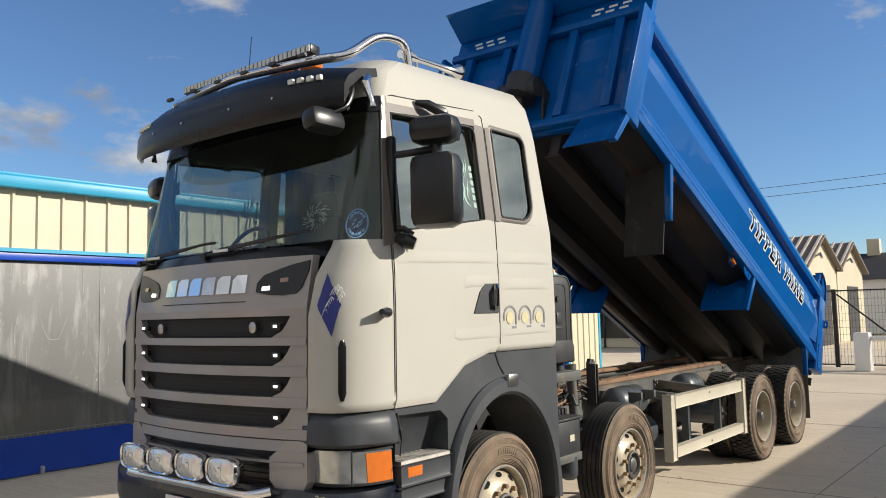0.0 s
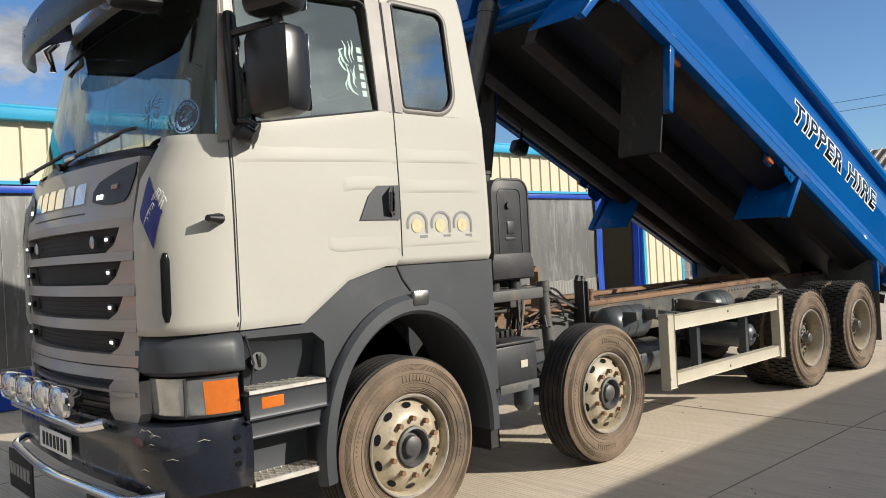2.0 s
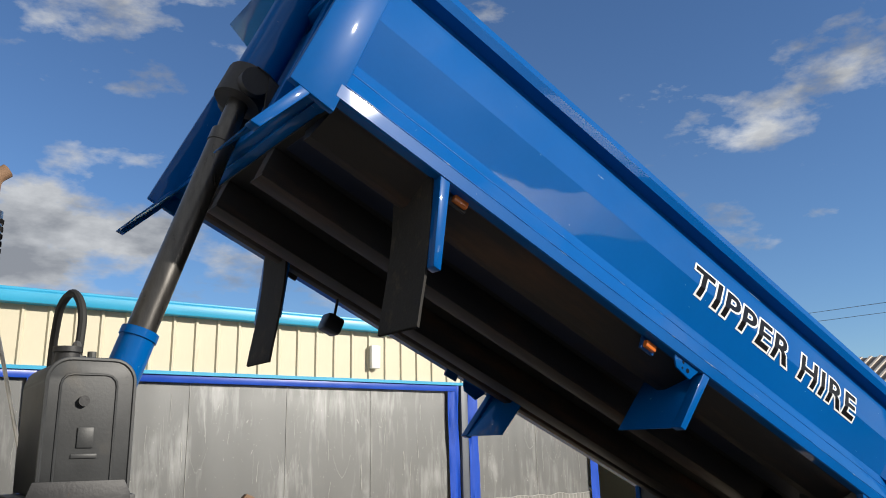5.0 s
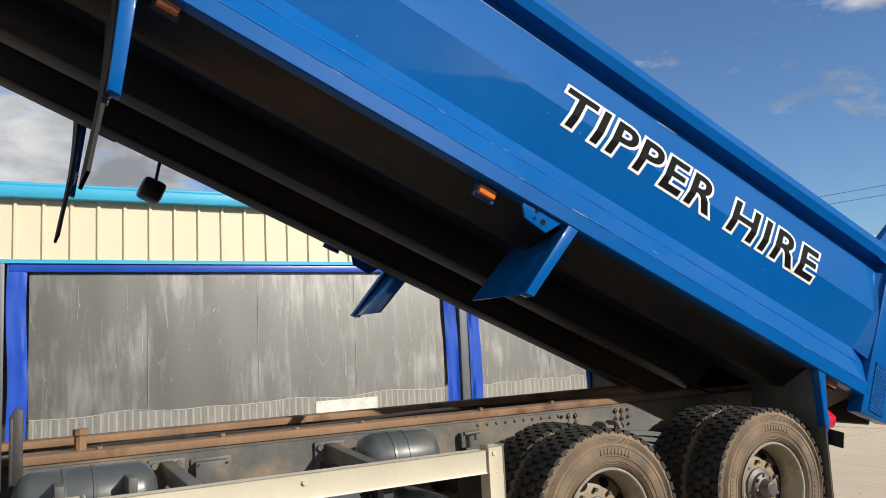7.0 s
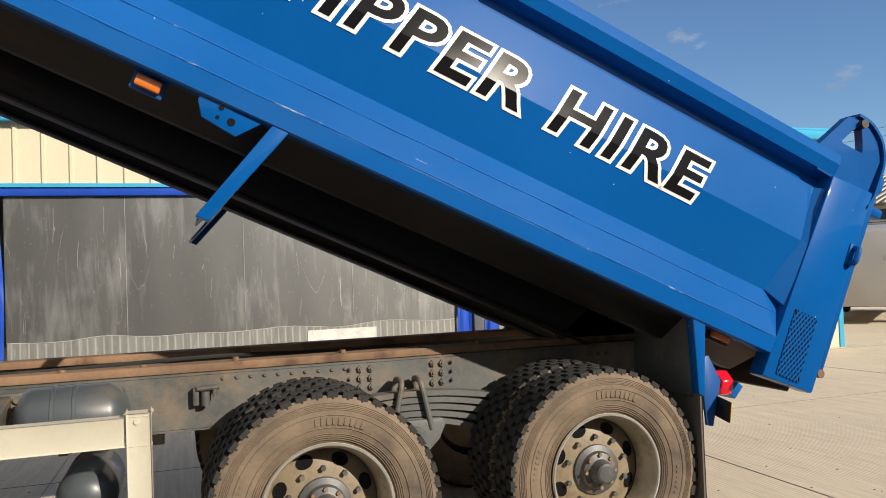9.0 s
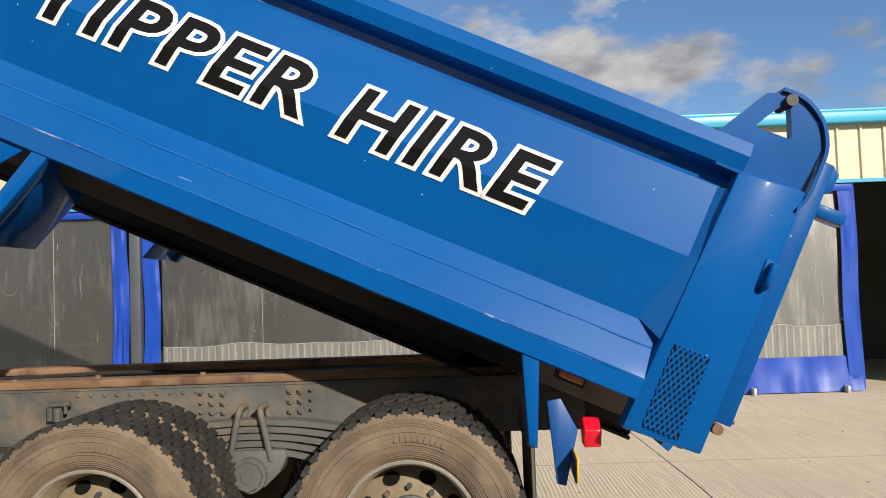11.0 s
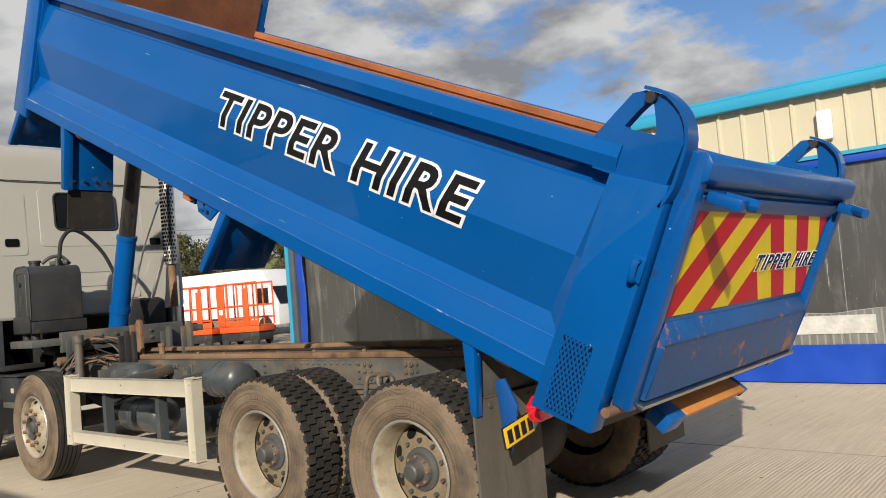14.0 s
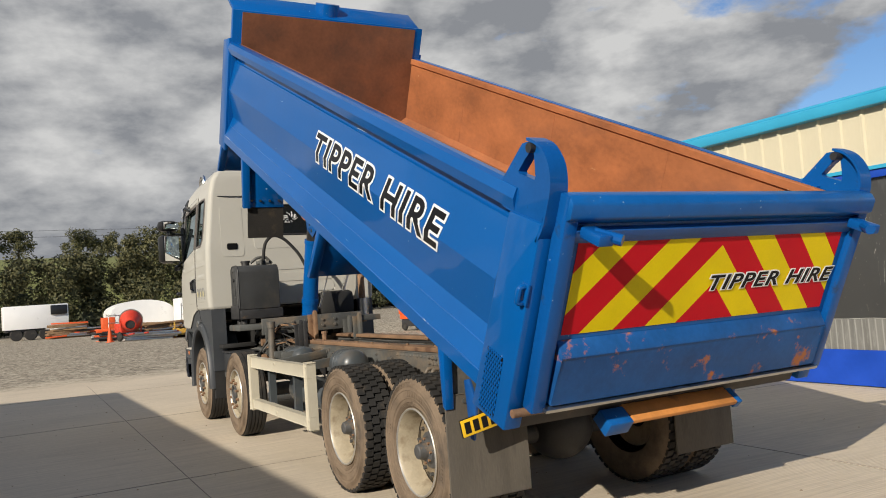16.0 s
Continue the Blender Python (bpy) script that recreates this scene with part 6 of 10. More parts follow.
def cab_faces(pick, off=0.0):
    """The faces of the cab skin whose (level, station) pick() accepts, both sides, pushed out by off."""
    bm = B()
    made = {}
    def vert(l, k, s):
        if (l, k, s) not in made:
            x, y, z = HALF[l][k]
            key = (l, k, 1) if y < 1e-6 else (l, k, s)
            if key not in made:
                c = Vector((x, -s * y, z))
                mid = Vector((1.15, 0, z))
                made[key] = bm.verts.new(c + (c - mid).normalized() * off)
            made[l, k, s] = made[key]
        return made[l, k, s]
    for l in range(len(HALF) - 1):
        for k in range(NH - 1):
            for s in (1, -1):
                if pick(l, k, s):
                    q = list(dict.fromkeys([vert(l, k, s), vert(l, k + 1, s), vert(l + 1, k + 1, s), vert(l + 1, k, s)]))
                    if len(q) > 2:
                        bm.faces.new(q)
    return bm


is_screen = lambda l, k: l == 5 and k < 9
is_side1 = lambda l, k: l == 5 and 12 <= k <= 14
is_side2 = lambda l, k: l == 5 and k == 18
is_back = lambda l, k: False
is_door = lambda l, k: l < 7 and 11 <= k <= 15
is_header = lambda l, k: l == 6 and k < 9
shell_bm = cab_faces(lambda l, k, s: not (is_screen(l, k) or is_side1(l, k) or is_side2(l, k) or is_back(l, k) or is_door(l, k) or is_header(l, k) or (l < 5 and k < 4)))
top = [v for v in shell_bm.verts if abs(v.co.z - 3.58) < 1e-4]
top.sort(key=lambda v: math.atan2(v.co.y, v.co.x - 1.25))
shell_bm.faces.new(top)
cab = part("cab", shell_bm, M["white"], truck, "cream white sleeper cab shell", angle=40)
sol = cab.modifiers.new("thickness", "SOLIDIFY")
sol.thickness, sol.offset = 0.025, -1
wnm = cab.modifiers.new("even_shading", "WEIGHTED_NORMAL")
wnm.keep_sharp, wnm.weight = True, 80
for s in (1, -1):
    d = part("door", cab_faces(lambda l, k, q, s=s: q == s and is_door(l, k) and not is_side1(l, k), 0.004), M["white"], cab, "cream white cab door")
    ds = d.modifiers.new("thickness", "SOLIDIFY")
    ds.thickness, ds.offset = 0.006, 0
    dw = d.modifiers.new("even_shading", "WEIGHTED_NORMAL")
    dw.keep_sharp, dw.weight = True, 80
    pane = cab_faces(lambda l, k, q, s=s: q == s and is_side1(l, k), -0.012)
    for v in pane.verts:
        v.co.y *= 1 - 0.032 * max(0, v.co.z - 2.3)
    part("door_window", pane, M["glass"], cab, "glossy side window")
    part("rear_quarter_window", cab_faces(lambda l, k, q, s=s: q == s and is_side2(l, k), -0.008), M["glass"], cab, "fixed glass behind the door")
part("windscreen", cab_faces(lambda l, k, s: is_screen(l, k), -0.01), M["screen"], cab, "dark glossy windscreen", angle=60)
M["pillar_front"] = mat("bronze_grey_pillar", (0.20, 0.17, 0.145), 0.22, 0.2, 0.1, 4, 0.02, 60, coat=0.5)
for s in (1, -1):
    part("windscreen_pillar", cab_faces(lambda l, k, q, s=s: q == s and l in (4, 5, 6) and 9 <= k <= 11, 0.012), M["pillar_front"], cab, "bronze grey windscreen pillar")
M["header"] = mat("black_screen_header", (0.008, 0.009, 0.010), 0.25, 0, 0.1, 3, 0.0, 30)
part("screen_header", cab_faces(lambda l, k, s: is_header(l, k), 0.0), M["header"], cab, "black band above the windscreen", angle=60)
M["pillar"] = mat("taupe_pillar_trim", (0.135, 0.118, 0.104), 0.45, 0, 0.1, 4, 0.04, 120)


def pts_on_side(x, z, s, out=0.0):
    """A point on the flank of the cab."""
    for l in range(len(LEVELS) - 1):
        za, zb = LEVELS[l][0](x), LEVELS[l + 1][0](x)
        if za <= z <= zb:
            t = (z - za) / (zb - za)
            return Vector((x, s * (LEVELS[l][3] * (1 - t) + LEVELS[l + 1][3] * t + out), z))
    return Vector((x, s * (1.25 + out), z))


def on_corner(kf, z, s, out=0.0):
    """A point on the rounded front corner: kf 0 at its front end, 6 at the flank."""
    def ring(l):
        i = min(int(4 + kf), 9)
        t = 4 + kf - i
        a, b = Vector(HALF[l][i]), Vector(HALF[l][i + 1])
        return a * (1 - t) + b * t
    for l in range(len(LEVELS) - 1):
        a, b = ring(l), ring(l + 1)
        if a.z <= z <= b.z:
            p = a.lerp(b, (z - a.z) / (b.z - a.z))
            n = (p - Vector((0.45, 0.75, p.z))).normalized()
            p = p + n * out
            return Vector((p.x, s * p.y, p.z))
    return Vector((0, s * 1.1, z))


def strip(bm, path, half, s, out=0.003, th=0.004, mi=0):
    """A thin band laid along a polyline of (x, z) on the flank."""
    dense = []
    for a, b in zip(path, path[1:]):
        n = max(2, int(math.hypot(b[0] - a[0], b[1] - a[1]) / 0.08))
        dense += [(a[0] + (b[0] - a[0]) * i / n, a[1] + (b[1] - a[1]) * i / n) for i in range(n)]
    dense.append(path[-1])
    tube(bm, [pts_on_side(x, z, s, out) for x, z in dense], half, 6, mi)
    return bm


def window_outline(xa, xb, za, zb, grow):
    """Rounded outline of the quarter window, grown outwards: (x, z) from the lower front corner on."""
    pts = []
    for cx, cz, r, a0 in ((xa, za, 0.02, 180), (xb, za, 0.15, 270), (xb, zb, 0.07, 0), (xa, zb, 0.02, 90)):
        mx = cx + r if cx == xa else cx - r
        mz = cz + r if cz == za else cz - r
        for k in range(9):
            a = math.radians(a0 + 90 * k / 8)
            pts.append((mx + (r + grow) * math.cos(a), mz + (r + grow) * math.sin(a)))
    return pts


for s in (-1, 1):
    # dark gaps round the door and along the corner panel
    bm = B()
    strip(bm, [(0.315, 1.29), (0.315, 2.2), (0.36, 3.10), (0.45, 3.145), (1.30, 3.205), (1.385, 3.17), (1.385, 1.58)], 0.0035, s, 0.002)
    part("shut_line", bm, M["rubber"], cab, "dark gap round the door")
    # pillar trims and window rubbers
    bm = B()
    for xa, xb in ((1.275, 1.375), (1.395, 1.455)):
        v = [[bm.verts.new(pts_on_side(x, z, s, 0.008)) for x in (xa, xb)] for z in (2.425, 2.6, 2.8, 3.0, 3.10)]
        for a, b in zip(v, v[1:]):
            bm.faces.new((a[0], a[1], b[1], b[0]))
    v = [[bm.verts.new(pts_on_side(x, z, s, 0.008)) for x in (0.335, 0.41)] for z in (2.29, 2.5, 2.75, 3.04)]
    for a, b in zip(v, v[1:]):
        bm.faces.new((a[0], a[1], b[1], b[0]))
    v = [[bm.verts.new(pts_on_side(x, z, s, 0.008)) for z in (3.035 + 0.06 * (x - 0.4), 3.085 + 0.06 * (x - 0.4))] for x in (0.35, 0.7, 1.0, 1.28)]
    for a, b in zip(v, v[1:]):
        bm.faces.new((a[0], a[1], b[1], b[0]))
    part("pillar_trim", bm, M["pillar"], cab, "taupe window pillar trim")
    bm = B()
    wp = window_outline(1.470, 1.882, 2.460, 3.098, 0.0)
    strip(bm, wp + wp[:1], 0.008, s, 0.007)
    strip(bm, [(0.405, 2.288), (1.27, 2.424), (1.27, 3.03), (1.255, 3.062), (1.22, 3.075), (0.42, 3.025), (0.405, 2.288)], 0.009, s, 0.0)
    part("window_rubber", bm, M["rubber"], cab, "black window rubber")
    # taupe surround with its rounded corners, and the cream panel filling out to the opening
    inner, rim, edge = (window_outline(1.470, 1.882, 2.460, 3.098, g) for g in (-0.002, 0.016, 0.034))
    bm = B()
    rings = [[bm.verts.new(pts_on_side(x, z, s, o)) for x, z in loop] for loop, o in ((inner, 0.004), (rim, 0.011), (edge, 0.003))]
    for ra_, rb_ in zip(rings, rings[1:]):
        for k in range(len(inner)):
            j = (k + 1) % len(inner)
            bm.faces.new((ra_[k], ra_[j], rb_[j], rb_[k]))
    part("window_surround", bm, M["pillar"], cab, "taupe surround of the quarter window", angle=60)
    bm = B()
    def onto(x, z):
        return min(max(1.445 if x < 1.6 else 1.918 if x > 1.75 else x, 1.445), 1.918), (2.430 if z < 2.62 else 3.128 if z > 3.0 else z)
    ra_ = [bm.verts.new(pts_on_side(x, z, s, 0.002)) for x, z in edge]
    rb_ = [bm.verts.new(pts_on_side(*onto(x, z), s, 0.002)) for x, z in edge]
    for k in range(len(edge)):
        j = (k + 1) % len(edge)
        bm.faces.new((ra_[k], ra_[j], rb_[j], rb_[k]))
    part("window_corner", bm, M["white"], cab)
    # pressed folds in the flank: each a soft ledge that stands proud along its lower edge
    for path in ([(0.35, 2.10), (1.375, 2.135)], [(1.40, 2.135), (2.06, 2.150)], [(1.40, 1.955), (2.05, 1.965)], [(0.98, 1.955), (1.06, 1.968), (1.375, 1.972)], [(1.40, 1.635), (2.05, 1.645)], [(0.86, 1.64), (0.93, 1.625), (1.375, 1.632)]):
        bm = B()
        base = 0.0072 if path[0][0] < 1.38 else 0.0004
        n = 14
        line = []
        for k in range(n + 1):
            u = k / n * (len(path) - 1)
            i = min(int(u), len(path) - 2)
            x = path[i][0] + (path[i + 1][0] - path[i][0]) * (u - i)
            z = path[i][1] + (path[i + 1][1] - path[i][1]) * (u - i)
            line.append((x, z, min(1.0, k / 2.5, (n - k) / 2.5)))
        rows = [[bm.verts.new(pts_on_side(x, z + dz, s, base + h * q)) for dz, h in ((0.085, -0.0015), (0.045, 0.0022), (0.012, 0.0046), (0.0, 0.0038), (-0.010, -0.0015))] for x, z, q in line]
        for ra_, rb_ in zip(rows, rows[1:]):
            for k in range(4):
                bm.faces.new((ra_[k], ra_[k + 1], rb_[k + 1], rb_[k]))
        part("swage", bm, M["white"], cab, angle=70)
    # door handle in its recess
    bm = B()
    fan = [(1.08, 1.79), (1.15, 1.93), (1.21, 1.985), (1.37, 1.99), (1.37, 1.79)]
    lo = [bm.verts.new(pts_on_side(x, z, s, 0.004)) for x, z in fan]
    hi = [bm.verts.new(pts_on_side(x, z, s, 0.016)) for x, z in fan]
    bm.faces.new(lo), bm.faces.new(hi)
    for i in range(5):
        bm.faces.new((lo[i], lo[(i + 1) % 5], hi[(i + 1) % 5], hi[i]))
    part("handle_recess", bm, M["grey"], cab, "dark recess behind the handle")
    bm = B()
    tube(bm, [pts_on_side(1.31, 1.82, s, 0.02), pts_on_side(1.285, 1.84, s, 0.045), pts_on_side(1.285, 1.94, s, 0.05), pts_on_side(1.315, 1.975, s, 0.02)], [0.015, 0.02, 0.022, 0.015], 10)
    part("door_handle", bm, M["chrome_dark"], cab, "dark chrome grab handle")
    # round indicator repeater
    bm = B()
    tube(bm, [pts_on_side(0.25, 1.80, s, -0.01), pts_on_side(0.23, 1.805, s, 0.04), pts_on_side(0.18, 1.81, s, 0.06)], [0.02, 0.03, 0.016], 12)
    part("side_repeater", bm, M["black"], cab)
    # corner air slot
    bm = B()
    tube(bm, [on_corner(2.75, 1.655, s), on_corner(2.75, 1.62, s), on_corner(2.75, 1.375, s), on_corner(2.75, 1.335, s)], [0.012, 0.026, 0.026, 0.012], 10)
    part("air_slot", bm, M["ink"], cab, "black vertical air slot")
    # mirrors on their black arm
    bm = B()
    tube(bm, [(0.36, s * 1.20, 2.74), (0.42, s * 1.33, 2.75), (0.50, s * 1.42, 2.77)], 0.022, 10)
    tube(bm, [(0.50, s * 1.45, 2.72), (0.50, s * 1.45, 2.81)], 0.03, 10)
    tube(bm, [(0.36, s * 1.20, 2.30), (0.40, s * 1.26, 2.30), (0.44, s * 1.30, 2.26)], 0.02, 10)
    box(bm, 0.335, 0.385, s * 1.21 - 0.03, s * 1.21 + 0.03, 2.26, 2.86, 0.02)
    part("mirror_arm", bm, M["black"], cab)
    for nm, z0, z1, xa, xb in (("main_mirror", 2.29, 2.735, 0.38, 0.66), ("wide_mirror", 2.79, 2.96, 0.38, 0.66)):
        bm = B()
        box(bm, xa, 0.58, s * 1.45 - 0.152, s * 1.45 + 0.152, z0, z1, 0.066)
        bmesh.ops.rotate(bm, cent=(0.5, s * 1.45, z0), matrix=Matrix.Rotation(radians(-s * 18), 3, "Z"), verts=bm.verts)
        part(nm, bm, M["black"], cab, "black plastic mirror housing")
        bm = B()
        box(bm, 0.582, 0.588, s * 1.45 - 0.12, s * 1.45 + 0.12, z0 + 0.03, z1 - 0.03, 0.002)
        bmesh.ops.rotate(bm, cent=(0.5, s * 1.45, z0), matrix=Matrix.Rotation(radians(-s * 18), 3, "Z"), verts=bm.verts)
        part("mirror_face", bm, M["mirror"], cab)
    bm = B()
    tube(bm, [(0.36, s * 1.25, 2.24), (0.37, s * 1.31, 2.22), (0.40, s * 1.35, 2.20)], [0.03, 0.05, 0.035], 12)
    part("kerb_mirror", bm, M["black"], cab)
    bm = B()
    tube(bm, [(0.66, s * 1.150, 3.14), (0.72, s * 1.20, 3.125), (0.84, s * 1.23, 3.09), (0.96, s * 1.20, 3.05)], [0.015, 0.032, 0.034, 0.012], 10)
    part("wind_deflector", bm, M["black"], cab, "dark smoked clip over the door window")
# decals on the near flank: three arched stickers with a pale disc, window and diamond marks
for s in (-1, 1):
    for i, x in enumerate((1.51, 1.70, 1.885)):
        bm = B()
        def band(path, s=s, bm=bm):
            rows = [[bm.verts.new(pts_on_side(px, pz, s, 0.0035)) for px, pz in pair] for pair in path]
            for p, q in zip(rows, rows[1:]):
                bm.faces.new((p[0], p[1], q[1], q[0]))
        band([((x - 0.082, 1.735), (x - 0.066, 1.735))] + [((x - 0.082 * math.cos(a), 1.765 + 0.075 * math.sin(a)), (x - 0.066 * math.cos(a), 1.765 + 0.060 * math.sin(a))) for a in [math.pi * j / 14 for j in range(15)]] + [((x + 0.082, 1.705), (x + 0.066, 1.705))])
        part("sticker_arch", bm, M.setdefault("sticker_grey", mat("grey_sticker_print", (0.21, 0.21, 0.215), 0.5, 0, 0.08, 20, 0, 60)), cab, "grey arched sticker")
        bm = B()
        for a in range(20):
            c0, c1 = (math.radians(360 * (a + d) / 20) for d in (0, 1))
            q = [(x - 0.004 + r * math.cos(c), 1.752 + r * math.sin(c)) for r, c in ((0.003, c0), (0.042, c0), (0.042, c1), (0.003, c1))]
            bm.faces.new([bm.verts.new(pts_on_side(px, pz, s, 0.004)) for px, pz in q])
        bmesh.ops.remove_doubles(bm, verts=bm.verts, dist=0.0004)
        part("sticker_disc", bm, M["pale"] if "pale" in M else M.setdefault("pale", mat("pale_yellow_print", (0.56, 0.51, 0.31), 0.5, 0, 0.08, 20, 0, 60)), cab, "pale yellow disc print")
        bm = B()
        vs = [bm.verts.new(pts_on_side(x + a, b, s, 0.003)) for a, b in ((0.018, 1.672), (0.080, 1.672), (0.080, 1.694), (0.018, 1.694))]
        bm.faces.new(vs)
        part("sticker_bar", bm, M["sticker_grey"], cab)
    # blue diamond with a silver crest on the corner panel
    bm = B()
    mid = 1.62
    rows = []
    heart = on_corner(mid, 1.855, s)
    for j in range(13):
        z = 1.675 + 0.36 * j / 12
        half = 0.088 * (1 - abs(j - 6) / 6)
        line = [on_corner(0.05 * k, z, s, 0.004) for k in range(101)]
        c = min(range(101), key=lambda k: abs(abs(line[k].y) - abs(heart.y) - 0.15 * (1.855 - z)))
        row = []
        for u in (-1, -0.5, 0, 0.5, 1):
            k, left = c, half * abs(u)
            while left > 1e-6 and 0 < k < 100:
                step = line[k + (1 if u > 0 else -1)] - line[k]
                if step.length > left:
                    break
                left -= step.length
                k += 1 if u > 0 else -1
            row.append(bm.verts.new(line[k].lerp(line[min(max(k + (1 if u > 0 else -1), 0), 100)], min(1.0, left / 0.02) if left > 1e-6 else 0.0)))
        rows.append(row)
    for a, b in zip(rows, rows[1:]):
        for u in range(4):
            bm.faces.new((a[u], a[u + 1], b[u + 1], b[u]))
    bmesh.ops.remove_doubles(bm, verts=bm.verts, dist=0.0005)
    part("diamond_decal", bm, M["decal_blue"], cab, "blue diamond decal with a pale crest")
    bm = B()
    random.seed(3)
    for k in range(15):
        u = k / 14
        a, z = mid - 0.45 + 1.25 * u, 1.80 + 0.11 * math.sin(2.6 * u) + random.uniform(-0.02, 0.02)
        lift = 0.035 + 0.03 * random.random()
        p = [on_corner(a + 0.42 * q, z + lift * math.sin(2.4 * q) - 0.012 * q, s, 0.0045) for q in (0, 0.3, 0.6, 0.85, 1.0)]
        tube(bm, p, [0.0008, 0.0020, 0.0024, 0.0016, 0.0006], 5)
    part("crest_mark", bm, M["paper"], cab, "pale line-drawn crest")
    bm = B()
    def on_pane(x, z):
        return pts_on_side(x, z, s, -0.0105 - 0.038 * max(0, z - 2.3))
    def ribbon(path, wide):
        fine = arc_pts([(x, 0, z) for x, z in path], 5, 0.03)
        lo, hi = [], []
        for k, p in enumerate(fine):
            q = fine[min(k + 1, len(fine) - 1)]
            o = fine[max(k - 1, 0)]
            dx, dz = q[0] - o[0], q[2] - o[2]
            d = math.hypot(dx, dz) or 1
            u = wide * (0.25 + 0.75 * math.sin(math.pi * k / (len(fine) - 1)))
            lo.append(bm.verts.new(on_pane(p[0] - dz / d * u, p[2] + dx / d * u)))
            hi.append(bm.verts.new(on_pane(p[0] + dz / d * u, p[2] - dx / d * u)))
        for k in range(len(fine) - 1):
            bm.faces.new((lo[k], lo[k + 1], hi[k + 1], hi[k]))
    # a maned crest of curling tongues beside a column of blocks
    for path, wide in (([(1.165, 2.51), (1.125, 2.53), (1.105, 2.58), (1.12, 2.64), (1.10, 2.70)], 0.010),
                       ([(1.16, 2.55), (1.14, 2.58), (1.15, 2.62), (1.13, 2.66)], 0.007),
                       ([(1.12, 2.64), (1.085, 2.66), (1.06, 2.71), (1.075, 2.74)], 0.008),
                       ([(1.125, 2.68), (1.09, 2.70), (1.07, 2.77), (1.10, 2.78)], 0.008),
                       ([(1.13, 2.70), (1.105, 2.74), (1.12, 2.79), (1.10, 2.83)], 0.008),
                       ([(1.15, 2.70), (1.135, 2.75), (1.15, 2.79), (1.14, 2.83)], 0.007),
                       ([(1.165, 2.72), (1.155, 2.76), (1.17, 2.80), (1.165, 2.84)], 0.007),
                       ([(1.165, 2.60), (1.15, 2.64), (1.165, 2.69)], 0.006),
                       ([(1.10, 2.60), (1.085, 2.57), (1.095, 2.53)], 0.006)):
        ribbon(path, wide)
    for k in range(6):
        z = 2.505 + 0.052 * k
        bm.faces.new([bm.verts.new(on_pane(x, zz)) for x, zz in ((1.194, z), (1.226, z), (1.226, z + 0.036), (1.194, z + 0.036))])
    part("window_sticker", bm, M.setdefault("mint", mat("mint_print", (0.25, 0.40, 0.34), 0.5, 0, 0.05, 9, 0, 60)), cab, "mint window sticker")

# ---- front: grey grille plate with four slots, bars and lamps ----
def bow_x(y, x0=-0.10, b=0.09):
    return x0 + b * (y / 0.80) ** 2


def bowed(bm, ya, yb, z0, z1, x0=-0.10, th=0.03, b=0.09, n=14, rake=0.0):
    """A plate that follows the bow of the front."""
    f, r = [], []
    for i in range(n + 1):
        y = ya + (yb - ya) * i / n
        x = bow_x(y, x0, b)
        f.append([bm.verts.new((x + rake * (z - z0), y, z)) for z in (z0, z1)])
        r.append([bm.verts.new((x + th + rake * (z - z0), y, z)) for z in (z0, z1)])
    for i in range(n):
        for q in (f, r):
            bm.faces.new((q[i][0], q[i + 1][0], q[i + 1][1], q[i][1]))
        for e in (0, 1):
            bm.faces.new((f[i][e], f[i + 1][e], r[i + 1][e], r[i][e]))
    for i in (0, n):
        bm.faces.new((f[i][0], f[i][1], r[i][1], r[i][0]))
    return bm


def bow_poly(bm, poly, off=0.0, th=0.03, rake=0.0, z_ref=1.845):
    """A flat outline in (y, z), bent to the bow of the front and given thickness."""
    f = [bm.verts.new((bow_x(y) + off + rake * max(0, z - z_ref), y, z)) for y, z in poly]
    r = [bm.verts.new((bow_x(y) + off + th + rake * max(0, z - z_ref), y, z)) for y, z in poly]
    bm.faces.new(f), bm.faces.new(r)
    for i in range(len(poly)):
        j = (i + 1) % len(poly)
        bm.faces.new((f[i], f[j], r[j], r[i]))
    return bm


SLOTS = [(1.675, 1.80), (1.515, 1.63), (1.345, 1.46), (1.175, 1.29)]
GW = 0.865                      # half width of the grille panel
bm = B()
bowed(bm, -GW, GW, 1.80, 1.845, -0.10, 0.05)
bowed(bm, -GW, GW, 1.845, 2.15, -0.10, 0.05, rake=0.18)
zz = [v for a, b in SLOTS for v in (b, a)] + [1.12]
for i in range(1, len(zz) - 1, 2):
    # each bar leans forward at its lower edge
    bowed(bm, -GW, GW, zz[i + 1], zz[i], -0.112, 0.05, rake=0.10)
for s in (-1, 1):
    for a, b in SLOTS:
        h = b - a
        bow_poly(bm, [(s * GW, a), (s * GW, b), (s * 0.80, b), (s * 0.76, b), (s * 0.735, b - 0.35 * h), (s * 0.70, a + 0.3 * h), (s * 0.63, a + 0.02 * h), (s * 0.63, a), (s * 0.72, a), (s * 0.80, a)], -0.002, 0.05)
grille = part("grille", bm, M["grille"], truck, "warm grey front grille panel with black slots", angle=30)
